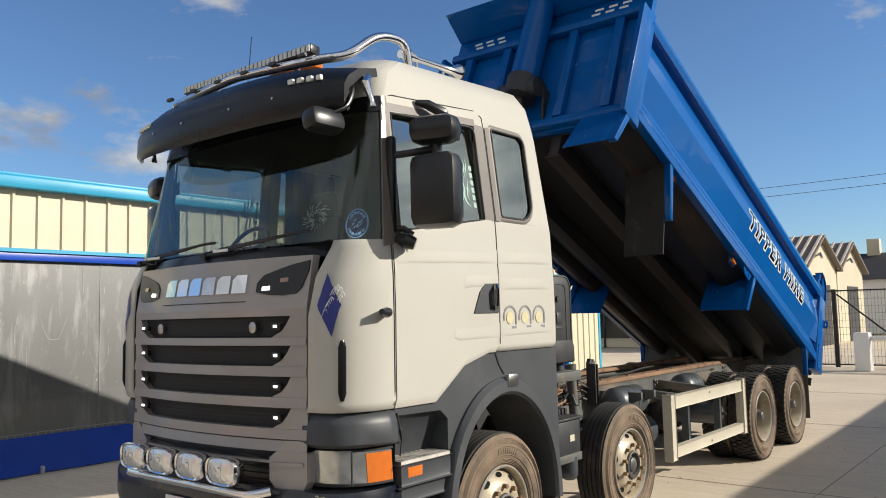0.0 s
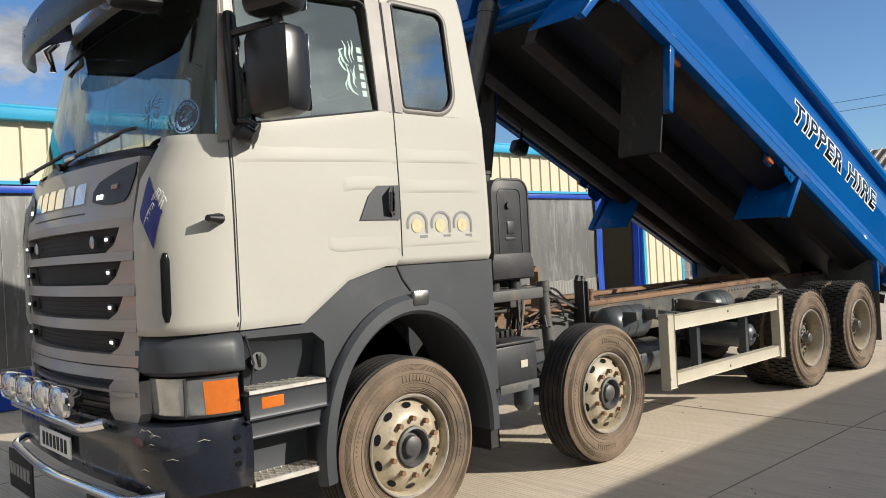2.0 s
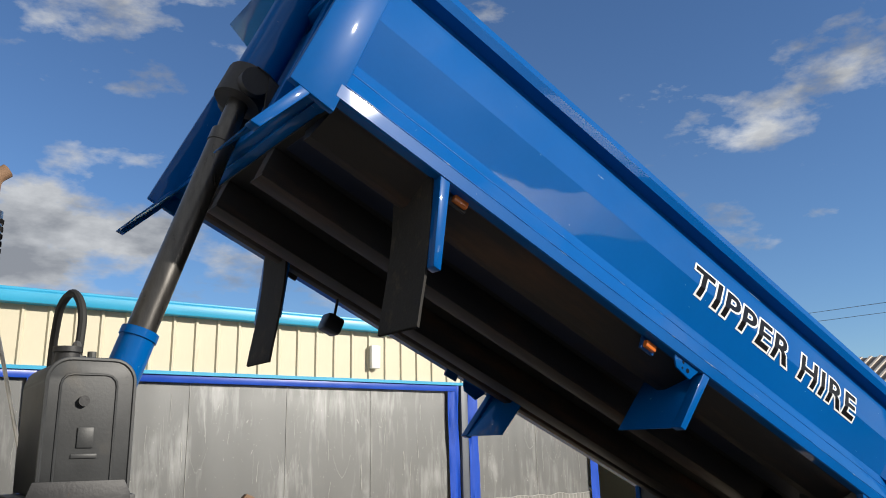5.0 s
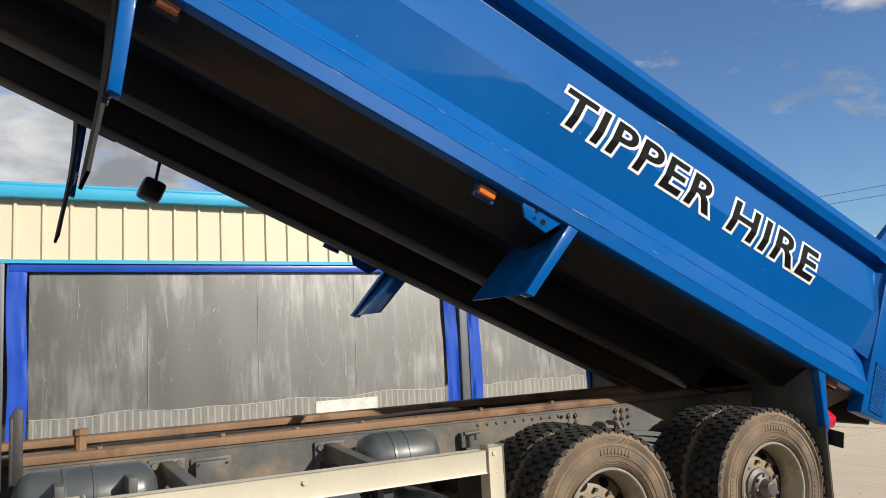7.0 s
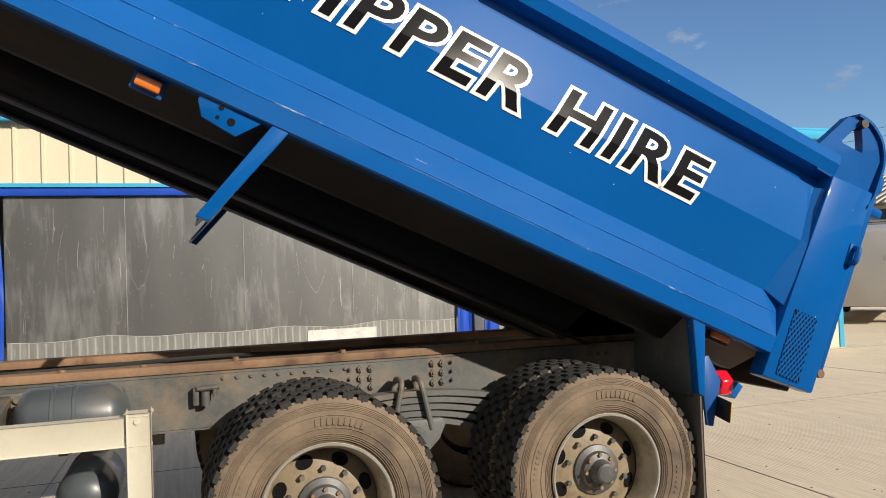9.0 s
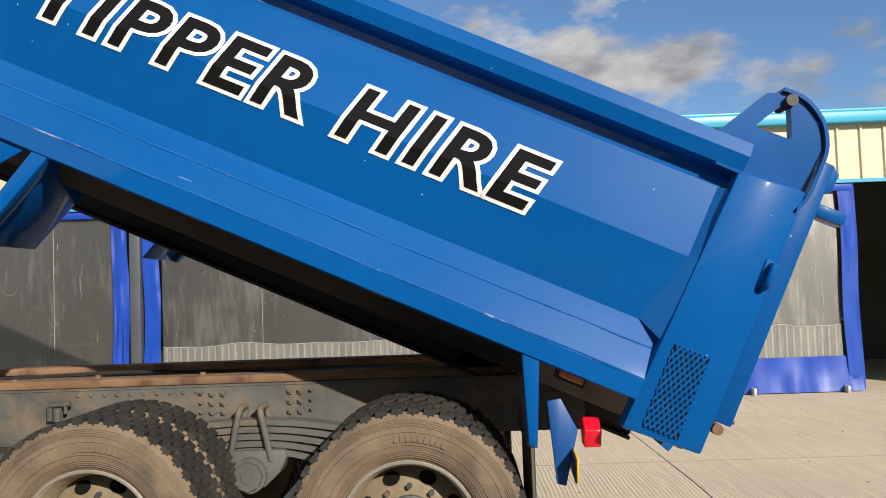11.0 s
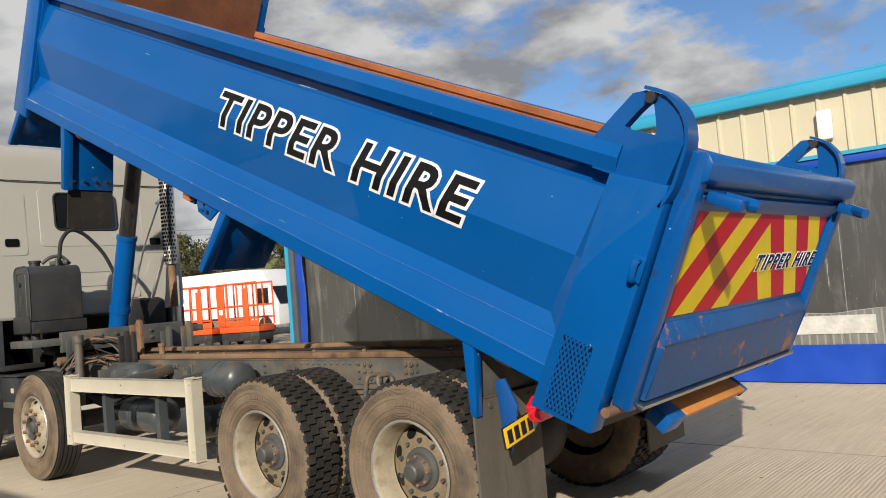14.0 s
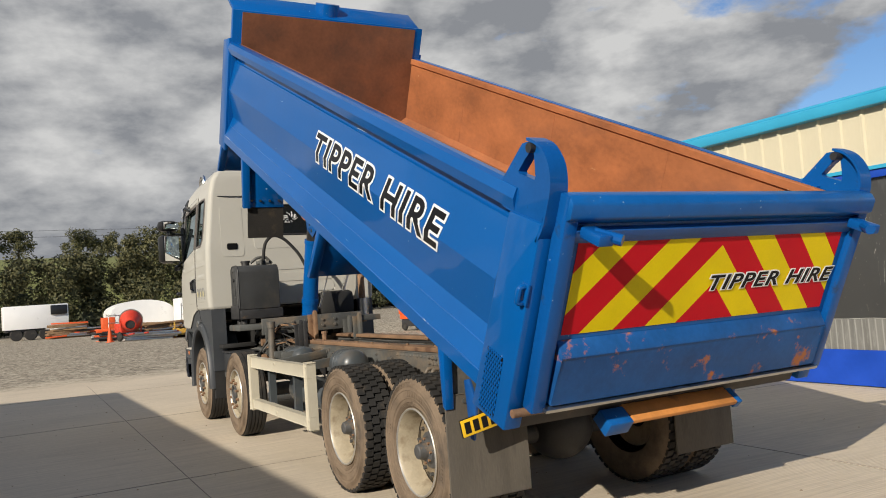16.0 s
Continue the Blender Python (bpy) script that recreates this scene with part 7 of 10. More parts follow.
for a, b in SLOTS:
    bm = B()
    bowed(bm, -0.78, 0.78, a - 0.005, b + 0.005, -0.055, 0.01)
    for k in range(5):
        z = a + (b - a) * (k + 0.5) / 5
        bowed(bm, -0.74, 0.74, z - 0.003, z + 0.003, -0.060, 0.005)
    part("grille_slot", bm, M["rubber"], grille, "black mesh slot")
    for s in (-1, 1):
        bm = B()
        box(bm, -0.055, -0.025, s * 0.665 - 0.04, s * 0.665 + 0.035, (a + b) / 2 - 0.018, (a + b) / 2 + 0.022, 0.008)
        part("marker_lamp", bm, M["black"], grille)
        bm = B()
        box(bm, -0.060, -0.054, s * 0.67 - 0.015, s * 0.67 + 0.015, (a + b) / 2 - 0.004, (a + b) / 2 + 0.011, 0.002)
        part("marker_light", bm, M["led"], grille, "small lit white marker light")
for s in (-1, 1):
    bm = B()
    bow_poly(bm, [(s * 0.50, 1.945), (s * 0.50, 2.0), (s * 0.545, 2.045), (s * 0.62, 2.068), (s * 0.74, 2.10), (s * 0.855, 2.12), (s * 0.855, 2.06), (s * 0.82, 1.96), (s * 0.79, 1.93), (s * 0.70, 1.92), (s * 0.60, 1.925)], -0.008, 0.02, 0.18)
    part("corner_vent", bm, M["black"], grille, "black vent with marker lights")
    for y, z, mt in ((0.575, 1.965, "led"), (0.70, 2.01, "amber_dim")):
        bm = B()
        bow_poly(bm, [(s * (y - 0.026), z - 0.012), (s * (y - 0.026), z + 0.012), (s * (y + 0.026), z + 0.014), (s * (y + 0.026), z - 0.010)], -0.013, 0.008, 0.18)
        part("marker_light", bm, M[mt], grille)
    bm = B()
    lathe(bm, [(0.0, -0.006), (0.026, -0.004), (0.034, 0.0), (0.034, 0.006), (0.0, 0.006)], 16)
    part("round_badge", bm, M["steel"], grille, "small bare metal shield badge", pose(bow_x(0.47) + 0.012, s * 0.47, 1.735, 0, 0, -90))
# chrome name bars on the front: plain shapes
for k in range(6):
    y = 0.385 - 0.138 * k
    bm = B()
    bow_poly(bm, [(y, 1.945), (y - 0.115, 1.945), (y - 0.115, 2.055), (y - 0.03, 2.055), (y, 2.03)], -0.012, 0.02, 0.18)
    part("name_block", bm, M["chrome"], grille, "plain chrome block of the front name")
bm = B()
bowed(bm, -0.42, 0.42, 1.889, 1.894, -0.096, 0.01)
part("plate_groove", bm, M["dark"], grille)

# windscreen base, wipers, stickers
bm = B()
bowed(bm, -0.98, 0.98, 2.145, 2.215, -0.04, 0.12, 0.14, rake=0.5)
part("scuttle", bm, M["black"], cab)
for ya, yb in ((0.75, 0.10), (0.02, -0.78)):
    bm = B()
    tube(bm, [(-0.03, ya, 2.20), (-0.02, ya - 0.28, 2.235), (0.03, yb + 0.1, 2.28)], 0.011, 8)
    tube(bm, [(-0.01, ya - 0.12, 2.235), (0.02, yb + 0.0, 2.285), (0.05, yb - 0.08, 2.29)], 0.009, 6)
    cyl(bm, (-0.05, ya, 2.19), (0.0, ya, 2.20), 0.022, 10)
    part("wiper", bm, M["black"], cab, "black wiper arm parked on the glass")
for ya in (0.75, 0.02):
    bm = B()
    box(bm, -0.046, -0.036, ya - 0.24, ya - 0.10, 2.212, 2.230, 0.002)
    part("wiper_tag", bm, M["paper"], cab)
M["sky_print"] = mat("pale_blue_print", (0.22, 0.38, 0.60), 0.4, 0, 0.1, 30, 0, 60)


def glass_pt(kf, z, out=0.0):
    return on_corner(kf, z, -1, -0.012 + out)


bm = B()
ring = [glass_pt(2.35 + 1.15 * math.cos(a), 2.325 + 0.085 * math.sin(a), 0.003) for a in [2 * math.pi * k / 28 for k in range(29)]]
tube(bm, ring, 0.004, 5, caps=False)
part("sticker_ring", bm, M["sky_print"], cab, "pale blue ring of a round screen sticker")
bm = B()
bm.faces.new([bm.verts.new(glass_pt(2.35 + 1.12 * math.cos(a), 2.325 + 0.082 * math.sin(a), 0.001)) for a in [2 * math.pi * k / 24 for k in range(24)]])
part("screen_sticker", bm, M["decal_blue"], cab, "round blue sticker on the windscreen")
bm = B()
random.seed(21)
for k in range(22):
    a = math.pi * (0.15 + 0.7 * k / 21)
    for q in (1, -1):
        p = [glass_pt(2.35 + r * 1.15 * math.cos(a), 2.325 + q * r * 0.085 * math.sin(a), 0.004) for r in (0.68, 0.86)]
        if k % 4:
            tube(bm, p, 0.0032, 4)
for k in range(14):
    u, v = random.uniform(-0.45, 0.45), random.uniform(-0.03, 0.03)
    tube(bm, [glass_pt(2.35 + u, 2.325 + v, 0.004), glass_pt(2.35 + u + 0.16, 2.325 + v + 0.012, 0.004)], 0.003, 4)
part("sticker_print", bm, M["sky_print"], cab, "small pale blue print on the sticker")
bm = B()
for k in range(60):
    a, r = random.uniform(0, 6.28), random.uniform(0.2, 1.0)
    y, z = -0.79 + 0.085 * r * math.cos(a), 2.39 + 0.075 * r * math.sin(a)
    xg = 0.075 + 0.24 * (z - 2.23) + 0.05 * (y / 0.98) ** 2
    tube(bm, [(xg, y, z), (xg + 0.004, y + 0.03 * math.cos(a + 0.8), z + 0.022 * math.sin(a + 0.8))], 0.0022, 4)
part("screen_crest", bm, M["paper"], cab, "white line-drawn crest on the windscreen")

# sun visor: curved dark hood with lamps
def visor_x(y):
    return -0.05 + 0.17 * abs(y / 1.10) ** 3


bm = B()
rows = []
for i in range(23):
    t = i / 22 * 2 - 1
    y, c = 1.10 * t, abs(t) ** 3
    xb = visor_x(y)
    rows.append([bm.verts.new(p) for p in ((xb + 0.24, y, 3.36 - 0.06 * c), (xb + 0.10, y, 3.30 - 0.04 * c), (xb + 0.03, y, 3.22 - 0.02 * c), (xb, y, 3.14), (xb - 0.005, y, 3.005 + 0.01 * c), (xb + 0.02, y, 2.962 + 0.02 * c),
                                           (xb + 0.035, y, 2.990 + 0.01 * c), (xb + 0.03, y, 3.13 - 0.01 * c), (xb + 0.10, y, 3.23 - 0.04 * c), (xb + 0.25, y, 3.31 - 0.06 * c))])
for a, b in zip(rows, rows[1:]):
    for k in range(10):
        bm.faces.new((a[k], a[(k + 1) % 10], b[(k + 1) % 10], b[k]))
bm.faces.new(rows[0]), bm.faces.new(rows[-1])
M["visor"] = mat("black_visor", (0.008, 0.009, 0.012), 0.30, 0, 0.2, 4, 0.02, 90, spec=0.35)
part("sun_visor", bm, M["visor"], cab, "dark curved sun visor", angle=50)
for s in (-1, 1):
    for k in range(4):
        y = s * (0.74 + 0.062 * k)
        bm = B()
        box(bm, visor_x(y) - 0.008 + 0.012, visor_x(y) + 0.03, y - 0.022, y + 0.022, 3.175, 3.208, 0.006)
        part("visor_light", bm, M["clear"], cab, "small clear visor light")
for y in (-0.62, -0.25, 0.25, 0.62):
    bm = B()
    cyl(bm, (visor_x(y) - 0.008, y, 3.11), (visor_x(y) + 0.01, y, 3.11), 0.009, 8)
    part("visor_bolt", bm, M["steel"], cab)
# front view mirror under the visor
bm = B()
tube(bm, arc_pts([(0.20, -1.13, 3.18), (0.17, -1.16, 3.08), (0.12, -1.14, 2.97), (0.02, -1.08, 2.93)], 4, 0.05), 0.011, 8)
box(bm, -0.12, 0.13, -1.11, -0.96, 2.84, 2.97, 0.045)
bmesh.ops.rotate(bm, cent=(0.02, -1.05, 2.92), matrix=Matrix.Rotation(radians(-14), 3, "X"), verts=bm.verts)
part("front_mirror", bm, M["black"], cab, "black front mirror on a bent arm")
for s in (-1, 1):
    bm = B()
    tube(bm, [(0.27, s * 1.12, 3.22), (0.22, s * 1.16, 3.16), (0.25, s * 1.175, 3.06), (0.25, s * 1.18, 3.02)], [0.02, 0.028, 0.014, 0.022], 10)
    part("pillar_bracket", bm, M["chrome"], cab)

# roof bar with lights, horns, aerial
bm = B()
bar = arc_pts([(0.86, 0.93, 3.44), (0.83, 0.93, 3.63), (0.58, 0.92, 3.62), (0.34, 0.88, 3.43), (0.20, 0.78, 3.38), (0.16, 0.0, 3.42), (0.20, -0.78, 3.38), (0.34, -0.88, 3.43), (0.58, -0.92, 3.62), (0.83, -0.93, 3.63), (0.86, -0.93, 3.44)], 5, 0.12)
tube(bm, bar, 0.030, 12)
part("roof_bar", bm, M["chrome"], cab, "polished roof bar with marker lights")
for y in (-0.70, -0.42, -0.14, 0.14, 0.42, 0.70):
    bm = B()
    box(bm, 0.128, 0.15, y - 0.032, y + 0.032, 3.375 + 0.03 * (1 - y * y), 3.40 + 0.03 * (1 - y * y), 0.006)
    part("bar_marker", bm, M["grey"], cab)
for y in (-0.55, 0.55):
    bm = B()
    tube(bm, [(0.18, y, 3.39), (0.25, y, 3.35), (0.36, y, 3.37)], 0.015, 8)
    part("bar_foot", bm, M["chrome"], cab)
bm = B()
box(bm, 0.20, 0.27, -0.70, 0.66, 3.445, 3.505, 0.008)
bar_l = part("light_bar", bm, M["black"], cab, "long black led light bar")
for k in range(32):
    y = -0.675 + 0.0421 * k
    bm = B()
    box(bm, 0.194, 0.2, y - 0.015, y + 0.015, 3.455, 3.496, 0.0)
    part("led", bm, M["clear"], bar_l)
for y in (-0.46, -0.22):
    bm = B()
    box(bm, 0.30, 0.44, y - 0.09, y + 0.09, 3.43, 3.515, 0.025)
    part("beacon", bm, M["orange"], cab, "amber roof beacon")
for y in (-0.80, 0.80):
    bm = B()
    tube(bm, [(0.92, y, 3.60), (0.99, y, 3.605), (1.10, y, 3.605), (1.36, y, 3.61), (1.50, y, 3.61), (1.56, y, 3.61)], [0.03, 0.05, 0.022, 0.024, 0.034, 0.066], 16)
    tube(bm, [(1.10, y, 3.605), (1.10, y * 0.98, 3.50)], 0.012, 6)
    tube(bm, [(1.40, y, 3.605), (1.40, y * 0.98, 3.50)], 0.012, 6)
    hn = part("air_horn", bm, M["chrome"], cab, "chrome roof air horn")
    bm = B()
    tube(bm, [(1.556, y, 3.61), (1.575, y, 3.61)], [0.062, 0.07], 16)
    part("horn_mouth", bm, M["black"], hn, "black horn mouth")
bm = B()
tube(bm, [(0.42, 0.25, 3.45), (0.36, 0.12, 3.80)], 0.003, 5)
part("aerial", bm, M["black"], cab)

# ---- lower front: plinth, headlamps, bumper, lamps, steps ----
def front_band(levels, x_end, cy=0.36):
    """A band that runs from one flank round the front to the other; levels: (z, xf, w, cx, bow)."""
    bm = B()
    rows = []
    for z, xf, w, cx, bow in levels:
        h = []
        y0 = w - cy
        for t in (0.0, 0.3, 0.6, 0.85, 1.0):
            h.append((xf + bow * t * t, y0 * t, z))
        for k in range(1, 7):
            a = k / 6 * math.pi / 2
            h.append((xf + bow + cx * (1 - math.cos(a)), y0 + cy * math.sin(a), z))
        h.append((x_end, w, z))
        rows.append([bm.verts.new((x, -y, zz)) for x, y, zz in reversed(h)] + [bm.verts.new(p) for p in h[1:]])
    for a, b in zip(rows, rows[1:]):
        for k in range(len(a) - 1):
            bm.faces.new((a[k], a[k + 1], b[k + 1], b[k]))
    return bm


bm = front_band([(0.535, -0.02, 1.20, 0.30, 0.05), (0.55, -0.09, 1.235, 0.30, 0.05), (0.66, -0.13, 1.245, 0.30, 0.06), (0.80, -0.125, 1.24, 0.30, 0.06), (0.86, -0.10, 1.23, 0.30, 0.06), (0.865, 0.05, 1.12, 0.22, 0.06)], 0.36)
bumper = part("bumper", bm, M["navy"], truck, "dark scuffed plastic bumper")
bumper.modifiers.new("thickness", "SOLIDIFY").thickness = 0.02
for s in (-1, 1):
    bm = front_band([(1.08, -0.03, 1.235, 0.28, 0.05), (1.10, -0.05, 1.24, 0.28, 0.05), (1.20, -0.05, 1.235, 0.28, 0.05), (1.275, -0.02, 1.205, 0.26, 0.04)], 0.34)
    bmesh.ops.delete(bm, geom=[f for f in bm.faces if s * f.calc_center_median().y < 0.80], context="FACES")
    pl = part("corner_plinth", bm, M["grey"], truck, "dark grey plinth over the headlamp")
    pl.modifiers.new("thickness", "SOLIDIFY").thickness = 0.02
bm = front_band([(0.87, 0.02, 1.19, 0.26, 0.05), (1.08, 0.02, 1.19, 0.26, 0.05)], 0.34)
part("lamp_housing", bm, M["black"], truck)
# lower grille frame and mesh
bm = B()
for s in (-1, 1):
    bow_poly(bm, [(s * 0.62, 0.90), (s * 0.66, 0.86), (s * 0.84, 0.85), (s * 0.87, 0.90), (s * 0.87, 1.10), (s * 0.84, 1.115), (s * 0.74, 1.115), (s * 0.68, 1.06), (s * 0.62, 1.02)], -0.015, 0.06)
    for z in (0.975,):
        bow_poly(bm, [(s * 0.64, z), (s * 0.64, z + 0.02), (s * 0.85, z + 0.026), (s * 0.85, z + 0.004)], -0.024, 0.02)
bowed(bm, -0.87, 0.87, 1.055, 1.112, -0.118, 0.06, rake=0.25)
bowed(bm, -0.62, 0.62, 0.985, 1.0, -0.10, 0.05)
part("lower_grille_frame", bm, M["grille"], grille, angle=30)
bm = B()
bowed(bm, -0.62, 0.62, 0.86, 1.075, -0.07, 0.01)
for k in range(6):
    z = 0.88 + 0.033 * k
    bowed(bm, -0.62, 0.62, z, z + 0.01, -0.085, 0.02)
part("lower_grille_mesh", bm, M["black"], grille)
for s in (-1, 1):
    bm = front_band([(0.885, 0.005, 1.215, 0.26, 0.05), (1.065, -0.005, 1.215, 0.26, 0.05)], 0.31)
    bmesh.ops.delete(bm, geom=[f for f in bm.faces if not (0.80 < s * f.calc_center_median().y and f.calc_center_median().x < 0.40)], context="FACES")
    hl = part("headlamp", bm, M["lamp_glass"], truck, "clear headlamp with amber corner")
    bm = front_band([(0.888, 0.005, 1.2175, 0.26, 0.05), (1.045, -0.004, 1.2175, 0.26, 0.05)], 0.305)
    bmesh.ops.delete(bm, geom=[f for f in bm.faces if not (0.80 < s * f.calc_center_median().y and f.calc_center_median().x >= 0.16)], context="FACES")
    part("indicator_lens", bm, M["orange"], hl, "amber corner indicator")
    for za, zb in ((0.88, 0.892), (1.056, 1.068)):
        bm = front_band([(za, 0.0, 1.221, 0.26, 0.05), (zb, 0.0, 1.221, 0.26, 0.05)], 0.315)
        bmesh.ops.delete(bm, geom=[f for f in bm.faces if s * f.calc_center_median().y < 0.80], context="FACES")
        part("lamp_seal", bm, M["rubber"], hl)
    c0 = Vector((0.115, s * 1.125, 0))
    bm = B()
    tube(bm, [c0 + Vector((0, 0, 0.888)), c0 + Vector((0, 0, 1.062))], 0.006, 6)
    part("lamp_divider", bm, M["rubber"], hl)
# four chrome spot lamps on a bar
bm = B()
tube(bm, arc_pts([(-0.12, 0.62, 0.86), (-0.19, 0.62, 0.84), (-0.20, -0.62, 0.84), (-0.12, -0.70, 0.86)], 4, 0.06), 0.026, 12)
part("lamp_bar", bm, M["chrome"], truck, "polished bar carrying spot lamps")
def squircle(bm, x, y, z, w, h, n=28, e=3.2):
    vs = []
    for k in range(n):
        a = 2 * math.pi * k / n
        c, d = math.cos(a), math.sin(a)
        vs.append(bm.verts.new((x, y + w * math.copysign(abs(c) ** (2 / e), c), z + h * math.copysign(abs(d) ** (2 / e), d))))
    return vs


for y in (0.455, 0.155, -0.145, -0.445):
    bm = B()
    rings = [squircle(bm, x, y, 0.958, w, h) for x, w, h in ((-0.15, 0.055, 0.040), (-0.18, 0.10, 0.062), (-0.235, 0.130, 0.076), (-0.262, 0.132, 0.078), (-0.272, 0.128, 0.074), (-0.266, 0.118, 0.066))]
    for a, b in zip(rings, rings[1:]):
        for k in range(28):
            bm.faces.new((a[k], a[(k + 1) % 28], b[(k + 1) % 28], b[k]))
    bm.faces.new(rings[0])
    sp = part("spot_lamp", bm, M["chrome"], truck, "rounded chrome spot lamp", angle=50)
    bm = B()
    rings = [squircle(bm, x, y, 0.958, w, h) for x, w, h in ((-0.262, 0.119, 0.067), (-0.270, 0.085, 0.05), (-0.274, 0.035, 0.02))]
    for a, b in zip(rings, rings[1:]):
        for k in range(28):
            bm.faces.new((a[k], a[(k + 1) % 28], b[(k + 1) % 28], b[k]))
    bm.faces.new(rings[-1])
    part("spot_lens", bm, M["spot_glass"], sp, "ribbed clear lens", angle=50)
    bm = B()
    lathe(bm, [(0.0, -0.008), (0.016, -0.006), (0.02, 0.0), (0.0, 0.002)], 12)
    part("bulb", bm, M["chrome"], sp, "", pose(-0.276, y, 0.962, 0, 0, -90))
bm = B()
tube(bm, arc_pts([(0.02, 1.10, 0.56), (-0.12, 0.95, 0.54), (-0.19, 0.0, 0.53), (-0.12, -0.95, 0.54), (0.02, -1.10, 0.56)], 5, 0.3), 0.025, 12)
part("under_bar", bm, M["chrome"], truck, "polished tube under the bumper")
for y in (0.72, -0.72):
    bm = B()
    box(bm, -0.15, -0.138, y - 0.25, y + 0.25, 0.27, 0.52, 0.004)
    fl = part("front_flap", bm, M["black_matt"], truck, "rubber flap with pale bars under the bumper")
    for k in range(6):
        bm = B()
        box(bm, -0.154, -0.149, y - 0.21 + 0.072 * k, y - 0.155 + 0.072 * k, 0.36, 0.44)
        part("flap_bar", bm, M["steel"], fl)
bm = B()
box(bm, -0.152, -0.142, -0.26, 0.26, 0.63, 0.74, 0.003)
pl = part("number_plate", bm, M["paper"], truck, "white front number plate with black bars")
for k in range(7):
    bm = B()
    box(bm, -0.1545, -0.1525, -0.21 + 0.062 * k, -0.17 + 0.062 * k, 0.65, 0.72)
    part("plate_bar", bm, M["ink"], pl)
# scrapes and bolt holes on the bumper's near corner
random.seed(5)
bm = B()
for k in range(9):
    a = radians(random.uniform(15, 80))
    z = random.choice((0.82, 0.80, 0.70, 0.62)) + random.uniform(-0.03, 0.03)
    da = random.choice((-1, 1)) * random.uniform(0.08, 0.22)
    P = [Vector((-0.073 + 0.303 * (1 - math.cos(q)), -0.884 - 0.364 * math.sin(q), zz)) for q, zz in ((a, z), (a + da * 0.5, z + 0.01), (a + da, z + random.uniform(-0.012, 0.012)))]
    tube(bm, P, [0.0006, 0.0017, 0.0006], 5)
part("scrape", bm, M["guard"], bumper, "pale scrapes in the plastic")
for z in (0.66, 0.72, 0.78):
    bm = B()
    cyl(bm, (0.28, -1.238, z), (0.28, -1.248, z), 0.014, 10)
    part("bolt_hole", bm, M["ink"], bumper)

# wheel arches, steps, side plinths
AXC, AZC, AR = 1.44, 0.55, 0.70


def arch_pt(a, r):
    return (AXC - 0.85 * r * math.cos(a), AZC + r * math.sin(a))


